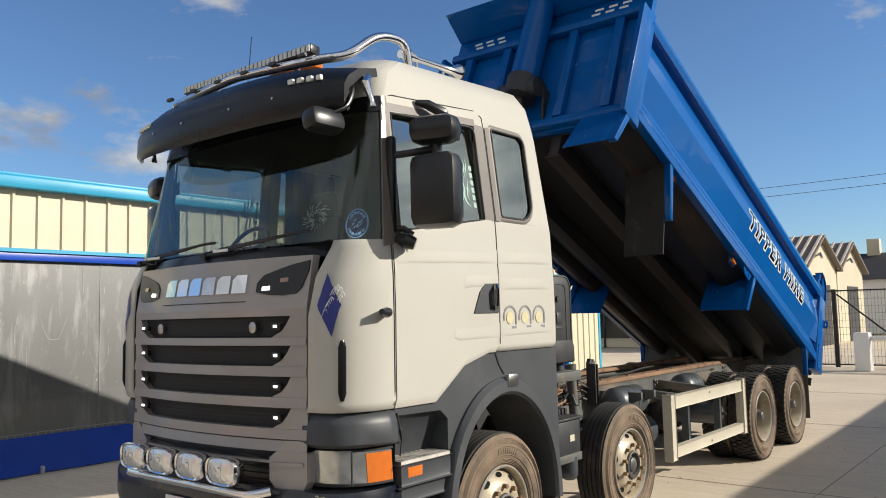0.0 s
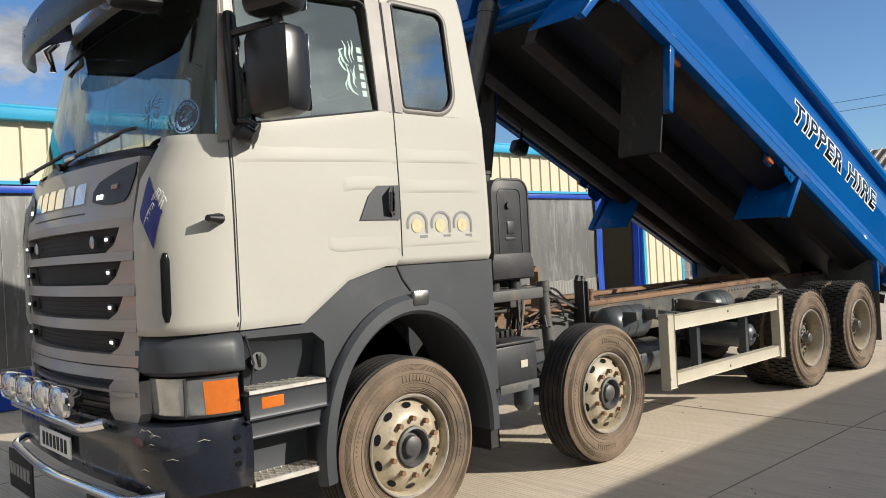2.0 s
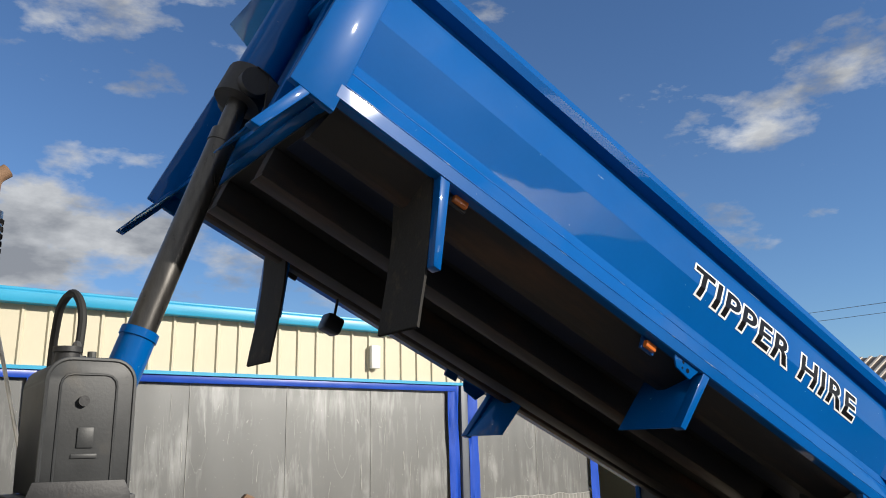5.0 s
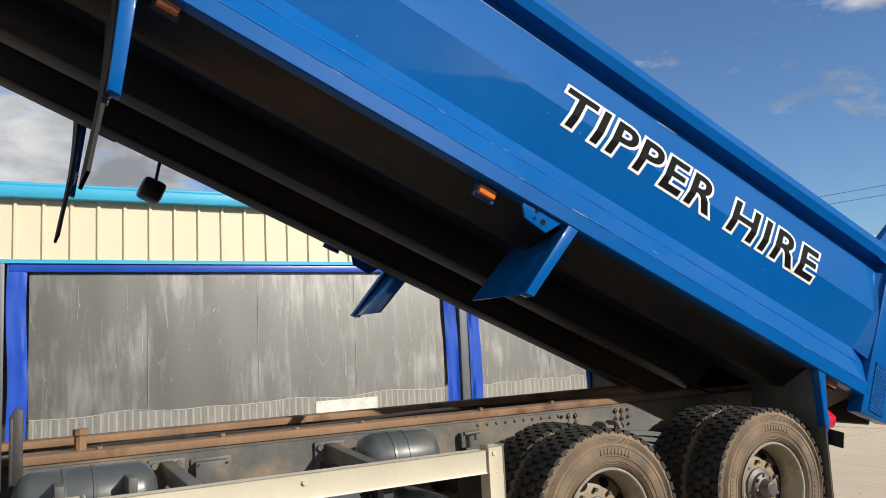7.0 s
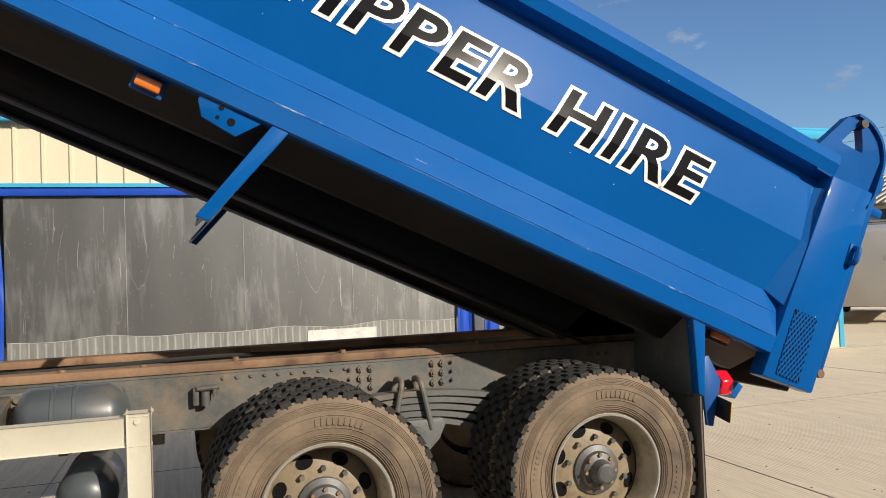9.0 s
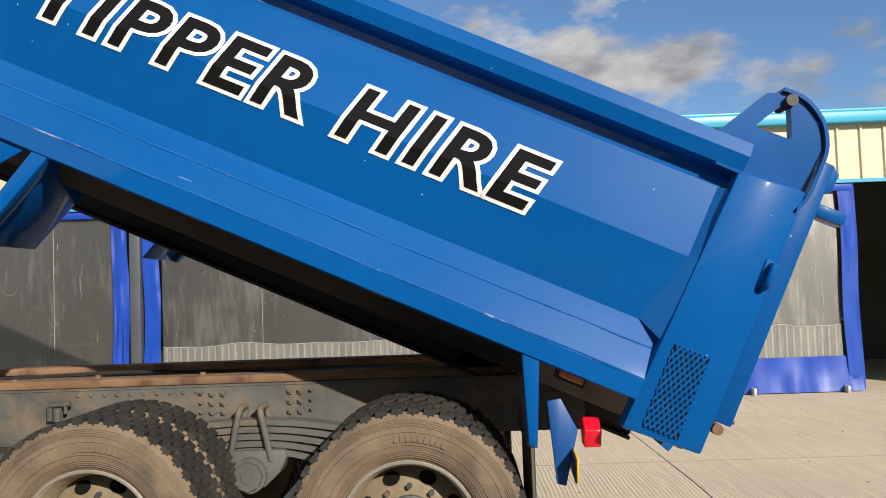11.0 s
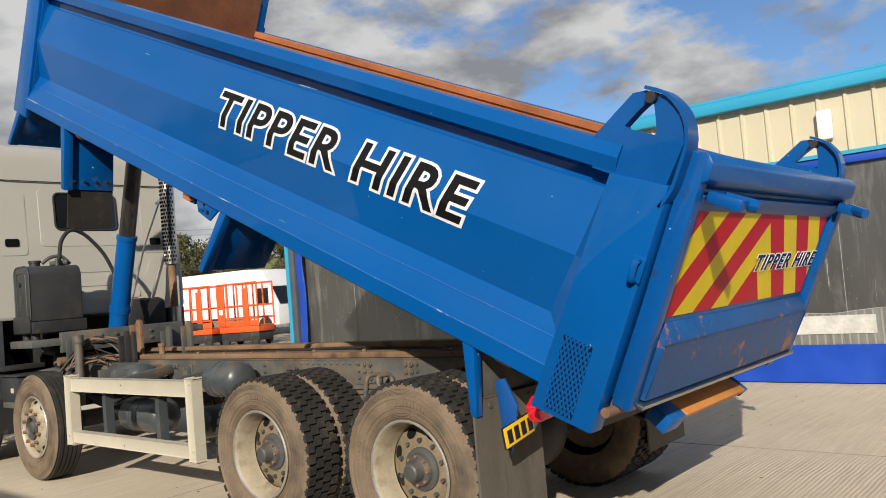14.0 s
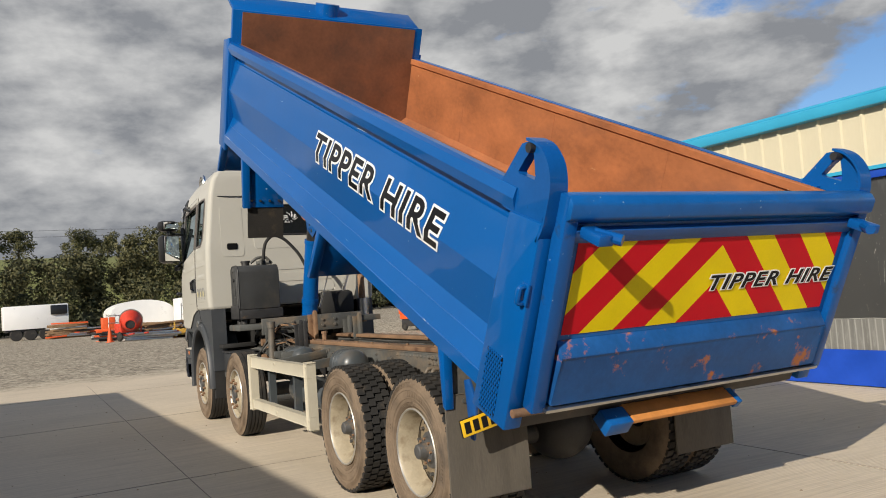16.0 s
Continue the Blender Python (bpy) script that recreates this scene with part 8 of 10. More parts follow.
for s in (-1, 1):
    bm = B()
    arc = [arch_pt(radians(180 - d), AR + 0.04) for d in range(15, 166, 10)]   # from the back to the front
    poly = [(2.17, 0.72)] + arc + [(0.83, 0.86), (0.83, 1.16), (0.76, 1.215), (0.36, 1.225), (0.33, 1.265), (0.69, 1.265), (1.09, 1.525), (2.165, 1.53)]
    prism(bm, poly, s * 1.02, s * 1.215, "y")
    part("side_plinth", bm, M["grey"], truck, "dark grey plinth between door and wheel arch", angle=30)
    bm = B()
    ring = []
    for d in range(-8, 187, 6):
        a = radians(d)
        ring.append([bm.verts.new((arch_pt(a, r)[0], s * y, arch_pt(a, r)[1])) for r, y in ((AR, 0.80), (AR, 1.25), (AR + 0.02, 1.272), (AR + 0.085, 1.268), (AR + 0.11, 1.235), (AR + 0.11, 1.20), (AR + 0.02, 1.19), (AR + 0.02, 0.80))])
    for a, b in zip(ring, ring[1:]):
        for k in range(8):
            bm.faces.new((a[k], a[(k + 1) % 8], b[(k + 1) % 8], b[k]))
    bm.faces.new(ring[0]), bm.faces.new(ring[-1])
    part("wheel_arch", bm, M["grey"], truck, "dark grey plastic wheel arch")
    bm = B()
    prism(bm, [arch_pt(radians(d), AR + 0.005) for d in range(0, 181, 12)], s * 0.60, s * 0.62, "y")
    part("arch_liner", bm, M["black_matt"], truck, "black liner behind the wheel")
    bm = B()
    box(bm, 1.43, 1.55, s * 1.262 - 0.02, s * 1.262 + 0.02, 1.295, 1.38, 0.012)
    part("arch_lamp", bm, M["steel"], truck, "clear lamp on the wheel arch")
    bm = B()
    strip_pts = [(1.36, 1.53), (1.40, 1.45), (1.46, 1.38)]
    tube(bm, [(x, s * 1.217, z) for x, z in strip_pts], 0.006, 6)
    part("shut_line", bm, M["rubber"], truck)
    bm = B()
    tube(bm, [(x, s * 1.217, z) for x, z in ((0.36, 1.24), (0.40, 1.10), (0.38, 1.0))], 0.006, 6)
    part("shut_line", bm, M["rubber"], truck)
    # hollow over the upper step
    bm = B()
    v = [[bm.verts.new((x, s * y, z)) for x in (0.34, 0.45, 0.60, 0.72, 0.835)] for y, z in ((1.214, 1.228), (1.16, 1.19), (1.10, 1.10), (1.06, 0.965))]
    for a, b in zip(v, v[1:]):
        for k in range(4):
            bm.faces.new((a[k], a[k + 1], b[k + 1], b[k]))
    for e in (0, 4):
        for a, b in zip(v, v[1:]):
            pa, pb = a[e].co, b[e].co
            bm.faces.new([bm.verts.new(q) for q in (pa, pb, (pb.x, s * 1.214, pb.z), (pa.x, s * 1.2145, pa.z))])
    part("step_hollow", bm, M["grey"], truck, "dark grey hollow above the step", angle=60)
    # steps
    for z0, xa, xb, ya in ((0.97, 0.34, 0.82, 1.245), (0.545, 0.36, 0.80, 1.225)):
        bm = B()
        w = ya - 1.04
        for x in (xa, xb - 0.012):
            box(bm, x, x + 0.012, s * 1.04, s * ya, z0 - 0.02, z0 + 0.004)
        for y in (1.04, ya - 0.012):
            box(bm, xa, xb, s * y, s * (y + 0.012), z0 - 0.02, z0 + 0.004)
        n = 9
        for i in range(n):
            for d in (1, -1):
                x0 = xa + 0.02 + (xb - xa - 0.04 - w * 0.35) * i / (n - 1)
                x1 = x0 + w * 0.35
                if d < 0:
                    x0, x1 = x1, x0
                tube(bm, [(x0, s * 1.05, z0), (x1, s * (ya - 0.01), z0)], 0.0065, 5)
        part("step_tread", bm, M["tread"], truck, "pale open-grid step tread")
    bm = B()
    box(bm, 0.34, 0.82, s * 1.02, s * 1.24, 0.84, 0.957, 0.02)
    part("step_box", bm, M["grey"], truck)
    bm = B()
    box(bm, 0.36, 0.80, s * 1.02, s * 1.22, 0.75, 0.835, 0.015)
    part("step_skirt", bm, M["grey"], truck)
    bm = B()
    box(bm, 0.40, 0.78, s * 0.95, s * 1.05, 0.53, 0.76, 0.01)
    part("step_back", bm, M["grey"], truck)
    bm = B()
    box(bm, 0.42, 0.55, s * 1.238 - 0.004, s * 1.238 + 0.006, 0.88, 0.935, 0.004)
    part("side_marker", bm, M["orange"], truck, "amber side marker")
    bm = B()
    cyl(bm, (0.47, s * 1.09, 1.09), (0.47, s * 1.145, 1.10), 0.045, 18)
    box(bm, 0.46, 0.48, s * 1.145 - 0.006, s * 1.145 + 0.008, 1.065, 1.135, 0.003)
    part("fuel_cap", bm, M["black"], truck)
    # mud wall inside the arch
    bm = B()
    box(bm, 0.80, 2.16, s * 0.60, s * 0.62, 0.55, 1.50)
    box(bm, 2.08, 2.16, s * 0.62, s * 1.20, 0.36, 1.0, 0.01)
    part("inner_arch", bm, M["black_matt"], truck)

# inside: floor, dash, wheel, seats, drawn bunk curtains
M["trim"] = mat("dark_cab_trim", (0.026, 0.025, 0.024), 0.7, 0, 0.15, 5, 0.05, 60)
bm = B()
box(bm, 0.15, 2.12, -1.18, 1.18, 1.55, 1.62)
part("cab_floor", bm, M["trim"], cab)
bm = B()
box(bm, 0.16, 0.62, -1.12, 1.12, 1.65, 2.17, 0.06)
box(bm, 0.22, 0.55, 0.20, 0.95, 2.12, 2.26, 0.06)
part("dashboard", bm, M["trim"], cab)
bm = B()
ringp = [(0.66 + 0.10 * math.sin(a), 0.58 + 0.23 * math.cos(a), 2.31 + 0.20 * math.sin(a) * 0.9) for a in [2 * math.pi * k / 28 for k in range(29)]]
tube(bm, ringp, 0.017, 8, caps=False)
for a in (0.3, 2.8, 4.7):
    tube(bm, [(0.66, 0.58, 2.30), (0.66 + 0.10 * math.sin(a), 0.58 + 0.23 * math.cos(a), 2.31 + 0.18 * math.sin(a))], 0.014, 6)
tube(bm, [(0.66, 0.58, 2.30), (0.48, 0.58, 2.05)], 0.03, 8)
part("steering_wheel", bm, M["black"], cab)
for y in (-0.58, 0.58):
    bm = B()
    box(bm, 0.95, 1.45, y - 0.25, y + 0.25, 1.85, 2.02, 0.05)
    box(bm, 1.38, 1.52, y - 0.25, y + 0.25, 2.0, 2.62, 0.05)
    box(bm, 1.40, 1.50, y - 0.14, y + 0.14, 2.64, 2.84, 0.04)
    box(bm, 1.05, 1.35, y - 0.15, y + 0.15, 1.62, 1.86, 0.02)
    part("seat", bm, M["trim"], cab)
# pleated dark curtains drawn across the bunk windows
for s in (-1, 1):
    bm = B()
    rows = [[bm.verts.new((1.42 + 0.6 * k / 24, s * (1.06 - 0.05 * (z - 2.4) + 0.012 * math.sin(k * 1.9)), z)) for k in range(25)] for z in (1.95, 2.5, 3.1)]
    for ra_, rb_ in zip(rows, rows[1:]):
        for k in range(24):
            bm.faces.new((ra_[k], ra_[k + 1], rb_[k + 1], rb_[k]))
    part("bunk_curtain", bm, M["trim"], cab, "dark curtain drawn across the bunk window", angle=60)

# ---- behind the cab: rear wall fittings, tank, ram, exhaust, lines ----
CAB["raised"] = False
def back_x(z):
    """The plane of the cab's rear wall."""
    return 2.175 - 0.0 if z < 1.8 else 2.17 - 0.015 * (z - 1.8) / 0.66 if z < 2.46 else 2.155 - 0.045 * (z - 2.46) / 0.65


def back_pad(bm, pts, out=0.010):
    """A raised panel on the rear wall, outline in (y, z)."""
    lo = [bm.verts.new((back_x(z) - 0.002, y, z)) for y, z in pts]
    hi = [bm.verts.new((back_x(z) + out, y * 0.985 + 0.015 * sum(p[0] for p in pts) / len(pts), z)) for y, z in pts]
    bm.faces.new(hi)
    for i in range(len(pts)):
        j = (i + 1) % len(pts)
        bm.faces.new((lo[i], lo[j], hi[j], hi[i]))


def round_rect(y0, y1, z0, z1, r, n=5):
    out = []
    for cy, cz, a0 in ((y1 - r, z1 - r, 0), (y0 + r, z1 - r, 90), (y0 + r, z0 + r, 180), (y1 - r, z0 + r, 270)):
        out += [(cy + r * math.cos(radians(a0 + 90 * k / n)), cz + r * math.sin(radians(a0 + 90 * k / n))) for k in range(n + 1)]
    return out


for y0, y1, z0, z1 in ((-1.02, -0.70, 2.32, 3.04), (0.70, 1.02, 2.32, 3.04), (-0.62, 0.62, 2.10, 2.22), (-0.62, 0.62, 1.93, 2.05), (-0.62, 0.62, 1.76, 1.88), (-0.56, 0.56, 2.42, 3.10)):
    bm = B()
    back_pad(bm, round_rect(y0, y1, z0, z1, 0.05), 0.009)
    part("back_panel", bm, M["white"], cab, "pressed panel in the cab's rear wall")
for y in (-0.87, 0.87):
    bm = B()
    back_pad(bm, round_rect(y - 0.075, y + 0.075, 2.42, 2.51, 0.02), 0.014)
    part("back_vent", bm, M["ink"], cab, "black vent in the rear wall")
M["dark_glass"] = mat("dark_tinted_glass", (0.012, 0.014, 0.015), 0.05, 0, 0.2, 2, 0.0, 30, coat=0.6)
bm = B()
back_pad(bm, round_rect(-0.37, 0.37, 2.62, 3.05, 0.06), 0.0115)
part("back_window", bm, M["dark_glass"], cab, "dark tinted rear window")
bm = B()
rr_pts = round_rect(-0.375, 0.375, 2.615, 3.055, 0.065)
tube(bm, [(back_x(z) + 0.011, y, z) for y, z in rr_pts + rr_pts[:1]], 0.013, 6, caps=False)
part("window_rubber", bm, M["rubber"], cab)
bm = B()
tube(bm, [(2.02, -1.10, 3.20), (2.115, -1.02, 3.19), (2.125, -0.9, 3.185), (2.125, 0.9, 3.185), (2.115, 1.02, 3.19), (2.02, 1.10, 3.20)], 0.006, 6)
part("roof_seam", bm, M["rubber"], cab)
bm = B()
random.seed(12)
for k in range(34):
    a, r = random.uniform(0, 6.28), random.uniform(0.02, 0.085)
    p = [(back_x(2.84) + 0.012, r * math.cos(a) * 1.0, 2.84 + r * 1.1 * math.sin(a)), (back_x(2.84) + 0.012, (r + 0.04) * math.cos(a + 0.25), 2.84 + (r + 0.04) * math.sin(a + 0.25))]
    tube(bm, p, 0.004, 5)
part("window_sticker", bm, M["paper"], cab, "white crest sticker on the back window")
# hydraulic oil tank
M["tank_grey"] = mat("dusty_dark_tank", (0.040, 0.042, 0.044), 0.5, 0, 0.25, 4, 0.08, 80, dirt=(0.10, 0.088, 0.07), damount=0.46, dscale=3.0, dsharp=0.35)
bm = B()
prism(bm, [(2.44, 1.56)] + [(2.54 - 0.10 * math.cos(radians(a)), 2.055 + 0.10 * math.sin(radians(a))) for a in range(0, 91, 15)] + [(2.72 + 0.10 * math.sin(radians(a)), 2.055 + 0.10 * math.cos(radians(a))) for a in range(0, 91, 15)] + [(2.82, 1.56)], -0.98, -0.42, "y", 0.012)
tk = part("oil_tank", bm, M["tank_grey"], truck, "dark grey hydraulic oil tank behind the cab")
bm = B()
rim_pts = [(2.50, 1.58)] + [(2.55 - 0.05 * math.cos(radians(a)), 2.035 + 0.05 * math.sin(radians(a))) for a in range(0, 91, 30)] + [(2.69 + 0.05 * math.sin(radians(a)), 2.035 + 0.05 * math.cos(radians(a))) for a in range(0, 91, 30)] + [(2.74, 1.58)]
tube(bm, [(x, -0.981, z) for x, z in rim_pts], 0.006, 6)
ed = [(2.442, 1.58)] + [(2.54 - 0.098 * math.cos(radians(a)), 2.055 + 0.098 * math.sin(radians(a))) for a in range(0, 91, 15)] + [(2.72 + 0.098 * math.sin(radians(a)), 2.055 + 0.098 * math.cos(radians(a))) for a in range(0, 91, 15)] + [(2.818, 1.58)]
tube(bm, [(x, -0.978, z) for x, z in ed], 0.010, 6)
part("tank_panel", bm, M["tank_grey"], tk, "pressed rim on the tank's end")
bm = B()
box(bm, 2.585, 2.655, -0.988, -0.98, 1.76, 1.85, 0.004)
box(bm, 2.565, 2.675, -0.986, -0.98, 1.715, 1.735, 0.003)
part("maker_mark", bm, M["tank_grey"], tk, "pressed plain marks on the tank")
bm = B()
cyl(bm, (2.60, -1.0, 1.965), (2.60, -0.98, 1.965), 0.024, 14)
part("sight_plug", bm, M["dark"], tk)
bm = B()
cyl(bm, (2.55, -0.80, 2.15), (2.55, -0.80, 2.21), 0.055, 16)
cyl(bm, (2.55, -0.80, 2.20), (2.55, -0.80, 2.225), 0.065, 16)
part("filler_cap", bm, M["dark"], tk)
bm = B()
cyl(bm, (2.64, -0.58, 2.15), (2.64, -0.58, 2.21), 0.042, 12)
tube(bm, arc_pts([(2.60, -0.74, 2.19), (2.62, -0.66, 2.26), (2.64, -0.54, 2.27), (2.66, -0.46, 2.17)], 3, 0.05), 0.020, 8)
cyl(bm, (2.60, -0.66, 2.18), (2.68, -0.50, 2.19), 0.030, 10)
cyl(bm, (2.70, -0.62, 2.15), (2.70, -0.62, 2.23), 0.022, 10)
part("tank_valve", bm, M["chassis"], tk, "dusty valve and hoses on the tank")
bm = B()
prism(bm, [(2.40, 1.44), (2.40, 1.56), (2.42, 1.62), (2.80, 1.62), (2.83, 1.56), (2.83, 1.44)], -1.0, -0.985, "y", 0.004)
box(bm, 2.37, 2.86, -0.98, -0.40, 1.43, 1.555, 0.01)
part("tank_cradle", bm, M["dark"], truck, "dark folded cradle under the tank")
for x in (2.50, 2.72):
    bm = B()
    cyl(bm, (x, -0.9, 1.36), (x, -0.9, 1.43), 0.045, 12)
    part("cradle_foot", bm, M["dark"], truck)
# cross frame that carries tank and ram
bm = B()
box(bm, 2.34, 2.90, -1.02, 1.02, 1.28, 1.36, 0.01)
box(bm, 2.86, 2.93, -0.72, 0.72, 1.20, 1.42, 0.01)
for y in (-0.30, -0.12, 0.12, 0.30):
    for z in (1.27, 1.35):
        cyl(bm, (2.93, y, z), (2.95, y, z), 0.02, 6)
for s in (-1, 1):
    box(bm, 2.45, 2.80, s * 0.44, s * 0.54, 1.06, 1.29, 0.01)
part("ram_frame", bm, M["chassis"], truck, "grey cross frame behind the cab")
# telescopic ram up to the headboard
ra = Vector((2.72, 0, 1.30))
rb = MB @ Vector((L0 - 0.22, 0, 0.66))
rv = (rb - ra)
bm = B()
tube(bm, [ra, ra + rv * 0.40], 0.105, 20)
tube(bm, [ra + rv * 0.10, ra + rv * 0.125], 0.118, 20)
tube(bm, [ra + rv * 0.385, ra + rv * 0.402], 0.113, 20)
part("ram_barrel", bm, M["blue"], truck, "blue lower tube of the tipping ram")
bm = B()
tube(bm, [ra + rv * 0.40, ra + rv * 0.86], 0.088, 20)
part("ram_stage", bm, M.setdefault("ramsteel", mat("oily_ram_steel", (0.10, 0.095, 0.09), 0.3, 0.8, 0.3, 6, 0.03, 60, stretch=(4, 4, 0.5))), truck, "oily dark ram stage")
bm = B()
tube(bm, [ra + rv * 0.86, ra + rv * 1.0], 0.072, 20)
tube(bm, [ra + rv * 0.855, ra + rv * 0.885], 0.094, 20)
part("ram_stage", bm, M["ramsteel"], truck)
# black hose from the tank over to the ram
bm = B()
hose = [(2.64, -0.58, 2.15), (2.66, -0.55, 2.45), (2.63, -0.42, 2.58), (2.60, -0.25, 2.52), (2.62, -0.05, 2.30), (2.66, 0.14, 1.85), (2.68, 0.14, 1.45)]
tube(bm, arc_pts(hose, 4, 0.12), 0.022, 10)
part("hose", bm, M["black_matt"], truck, "ribbed black hydraulic hose")
# exhaust stack with perforated guard on the far side
bm = B()
tube(bm, arc_pts([(2.34, 0.98, 1.25), (2.34, 0.98, 3.40), (2.34, 0.98, 3.55), (2.42, 0.98, 3.62)], 4, 0.08), 0.05, 14)
part("exhaust_pipe", bm, M["chassis_rust"], truck, "rusty upright exhaust stack")
bm = B()
for k in range(22):
    z = 2.2 + 0.05 * k
    for j in range(9):
        a = math.pi * (j / 8) + math.pi / 2 + (0.2 if k % 2 else 0)
        cyl(bm, (2.34 - 0.0865 * math.sin(a), 0.98 + 0.0865 * math.cos(a), z - 0.015), (2.34 - 0.0865 * math.sin(a), 0.98 + 0.0865 * math.cos(a), z + 0.015), 0.010, 5)
part("guard_holes", bm, M["ink"], truck)
bm = B()
tube(bm, [(2.34, 0.98, 2.15), (2.34, 0.98, 3.32)], 0.085, 18)
tube(bm, [(2.34, 0.98, 1.32), (2.34, 0.98, 1.60)], 0.085, 18)
part("exhaust_guard", bm, M["steel"], truck, "perforated steel exhaust guard")
bm = B()
tube(bm, [(2.30, 0.95, 3.12), (2.45, 0.55, 2.35), (2.62, 0.20, 1.50)], 0.012, 8)
tube(bm, [(2.20, 0.90, 2.95), (2.34, 0.98, 3.02)], 0.03, 8)
tube(bm, [(2.36, 0.55, 1.40), (2.30, 0.95, 2.40)], 0.025, 8)
part("stay", bm, M["steel"], truck)
# air intake behind the cab on the far side
bm = B()
box(bm, 2.20, 2.42, 0.30, 0.84, 1.36, 1.74, 0.08)
part("air_filter", bm, M["black_matt"], truck)
# tangle of air lines, brackets and posts over the second axle
random.seed(21)
for k in range(26):
    o = [random.gauss(0, 0.035) for _ in range(12)]
    if k < 15:
        pts = [(2.92 + o[0], -0.66 + o[1], 0.98), (3.02 + o[2], -0.62 + o[3], 1.20 + o[4]), (3.20 + o[5], -0.52 + o[6], 1.33 + o[7] * 0.7), (3.55 + o[8], -0.45 + o[9], 1.28 + o[10] * 0.7), (3.95 + o[11], -0.42 + o[1], 1.12 + o[3] * 0.5)]
    else:
        pts = [(3.15 + o[0] * 3, -0.70 + o[1] * 2, 1.02), (3.25 + o[2] * 3, -0.60 + o[3] * 2, 1.10 + o[4]), (3.50 + o[5] * 3, -0.55 + o[6] * 2, 1.14 + o[7]), (3.75 + o[8] * 3, -0.50 + o[9] * 2, 1.05 + o[10])]
    bm = B()
    tube(bm, arc_pts(pts, 4, 0.12), random.choice((0.006, 0.008, 0.011)), 6)
    part("air_line", bm, (M["chassis_rust"], M["black_matt"], M["chassis"], M["black_matt"])[k % 4], truck)
for x, y, z1, w in ((3.02, -0.62, 1.36, 0.05), (3.95, -0.52, 1.37, 0.03), (4.04, -0.50, 1.36, 0.03), (3.70, -0.25, 1.47, 0.05), (3.60, 0.40, 1.40, 0.05), (2.98, 0.5, 1.35, 0.05)):
    bm = B()
    prism(bm, [(x - w, 0.95), (x + w, 0.95), (x + w, z1), (x, z1 + 0.02), (x - w, z1 - 0.03)], y - 0.02, y + 0.02, "y", 0.004)
    prism(bm, [(x - w, 0.95), (x - w + 0.015, 0.95), (x - w + 0.015, z1 - 0.03), (x - w, z1 - 0.03)], y - 0.08, y - 0.02, "y", 0.002)
    part("upright_bracket", bm, M["chassis_rust"] if abs(x - 3.70) < 0.01 else M["chassis"] if w > 0.045 else M["dark"], truck)
bm = B()
cyl(bm, (3.30, -0.72, 0.66), (3.27, -0.70, 1.32), 0.045, 14)
cyl(bm, (3.27, -0.70, 1.30), (3.27, -0.70, 1.38), 0.055, 12)
part("damper", bm, M["chassis"], truck, "shock absorber by the second axle")
bm = B()
tube(bm, [(2.15, -0.55, 1.22), (2.45, -0.58, 1.22), (2.62, -0.62, 1.18), (2.70, -0.66, 1.06)], 0.06, 12)
tube(bm, [(2.20, -0.35, 1.10), (2.9, -0.38, 1.05), (3.5, -0.45, 1.02)], 0.035, 10)
tube(bm, [(2.3, -0.75, 0.98), (2.75, -0.72, 1.02), (3.1, -0.60, 0.90)], 0.03, 8)
part("steering_linkage", bm, M["chassis"], truck)
bm = B()
prism(bm, [(2.74, 1.12), (2.80, 1.14), (2.84, 0.86), (2.70, 0.86)], -0.66, -0.60, "y", 0.01)
cyl(bm, (2.77, -0.70, 1.10), (2.77, -0.58, 1.10), 0.05, 12)
cyl(bm, (2.77, -0.70, 0.88), (2.77, -0.56, 0.88), 0.065, 12)
part("drop_arm", bm, M["chassis_rust"], truck)
bm = B()
box(bm, 2.26, 2.70, -1.10, -0.70, 0.72, 0.985, 0.015)
box(bm, 2.24, 2.72, -1.12, -0.68, 0.99, 1.01, 0.006)
bb = part("battery_box", bm, M["dark_box"], truck, "dark grey battery box with a pale label")
bm = B()
box(bm, 2.52, 2.59, -1.106, -1.1005, 0.82, 0.87)
part("battery_label", bm, M["guard"], bb, "worn pale label")
bm = B()
lathe(bm, [(0.0, 0.0), (0.045, 0.008), (0.068, 0.035), (0.072, 0.07), (0.072, 0.19), (0.055, 0.205), (0.0, 0.21)], 20)
part("water_trap", bm, M["tank"], truck, "grey canister under the battery box", pose(2.60, -1.04, 0.50, 90, 0, 0))
bm = B()
box(bm, 2.30, 2.70, -1.10, -0.92, 0.705, 0.722, 0.003)
box(bm, 2.30, 2.70, -1.108, -1.10, 0.66, 0.722, 0.002)
part("box_tray", bm, M["chassis"], truck, "dusty grey tray under the battery box")
bm = B()
for k in range(5):
    box(bm, 2.20 + 0.05 * k, 2.23 + 0.05 * k, -1.14, -0.7, 1.05, 1.10, 0.004)
part("cable_tray", bm, M["black_matt"], truck)
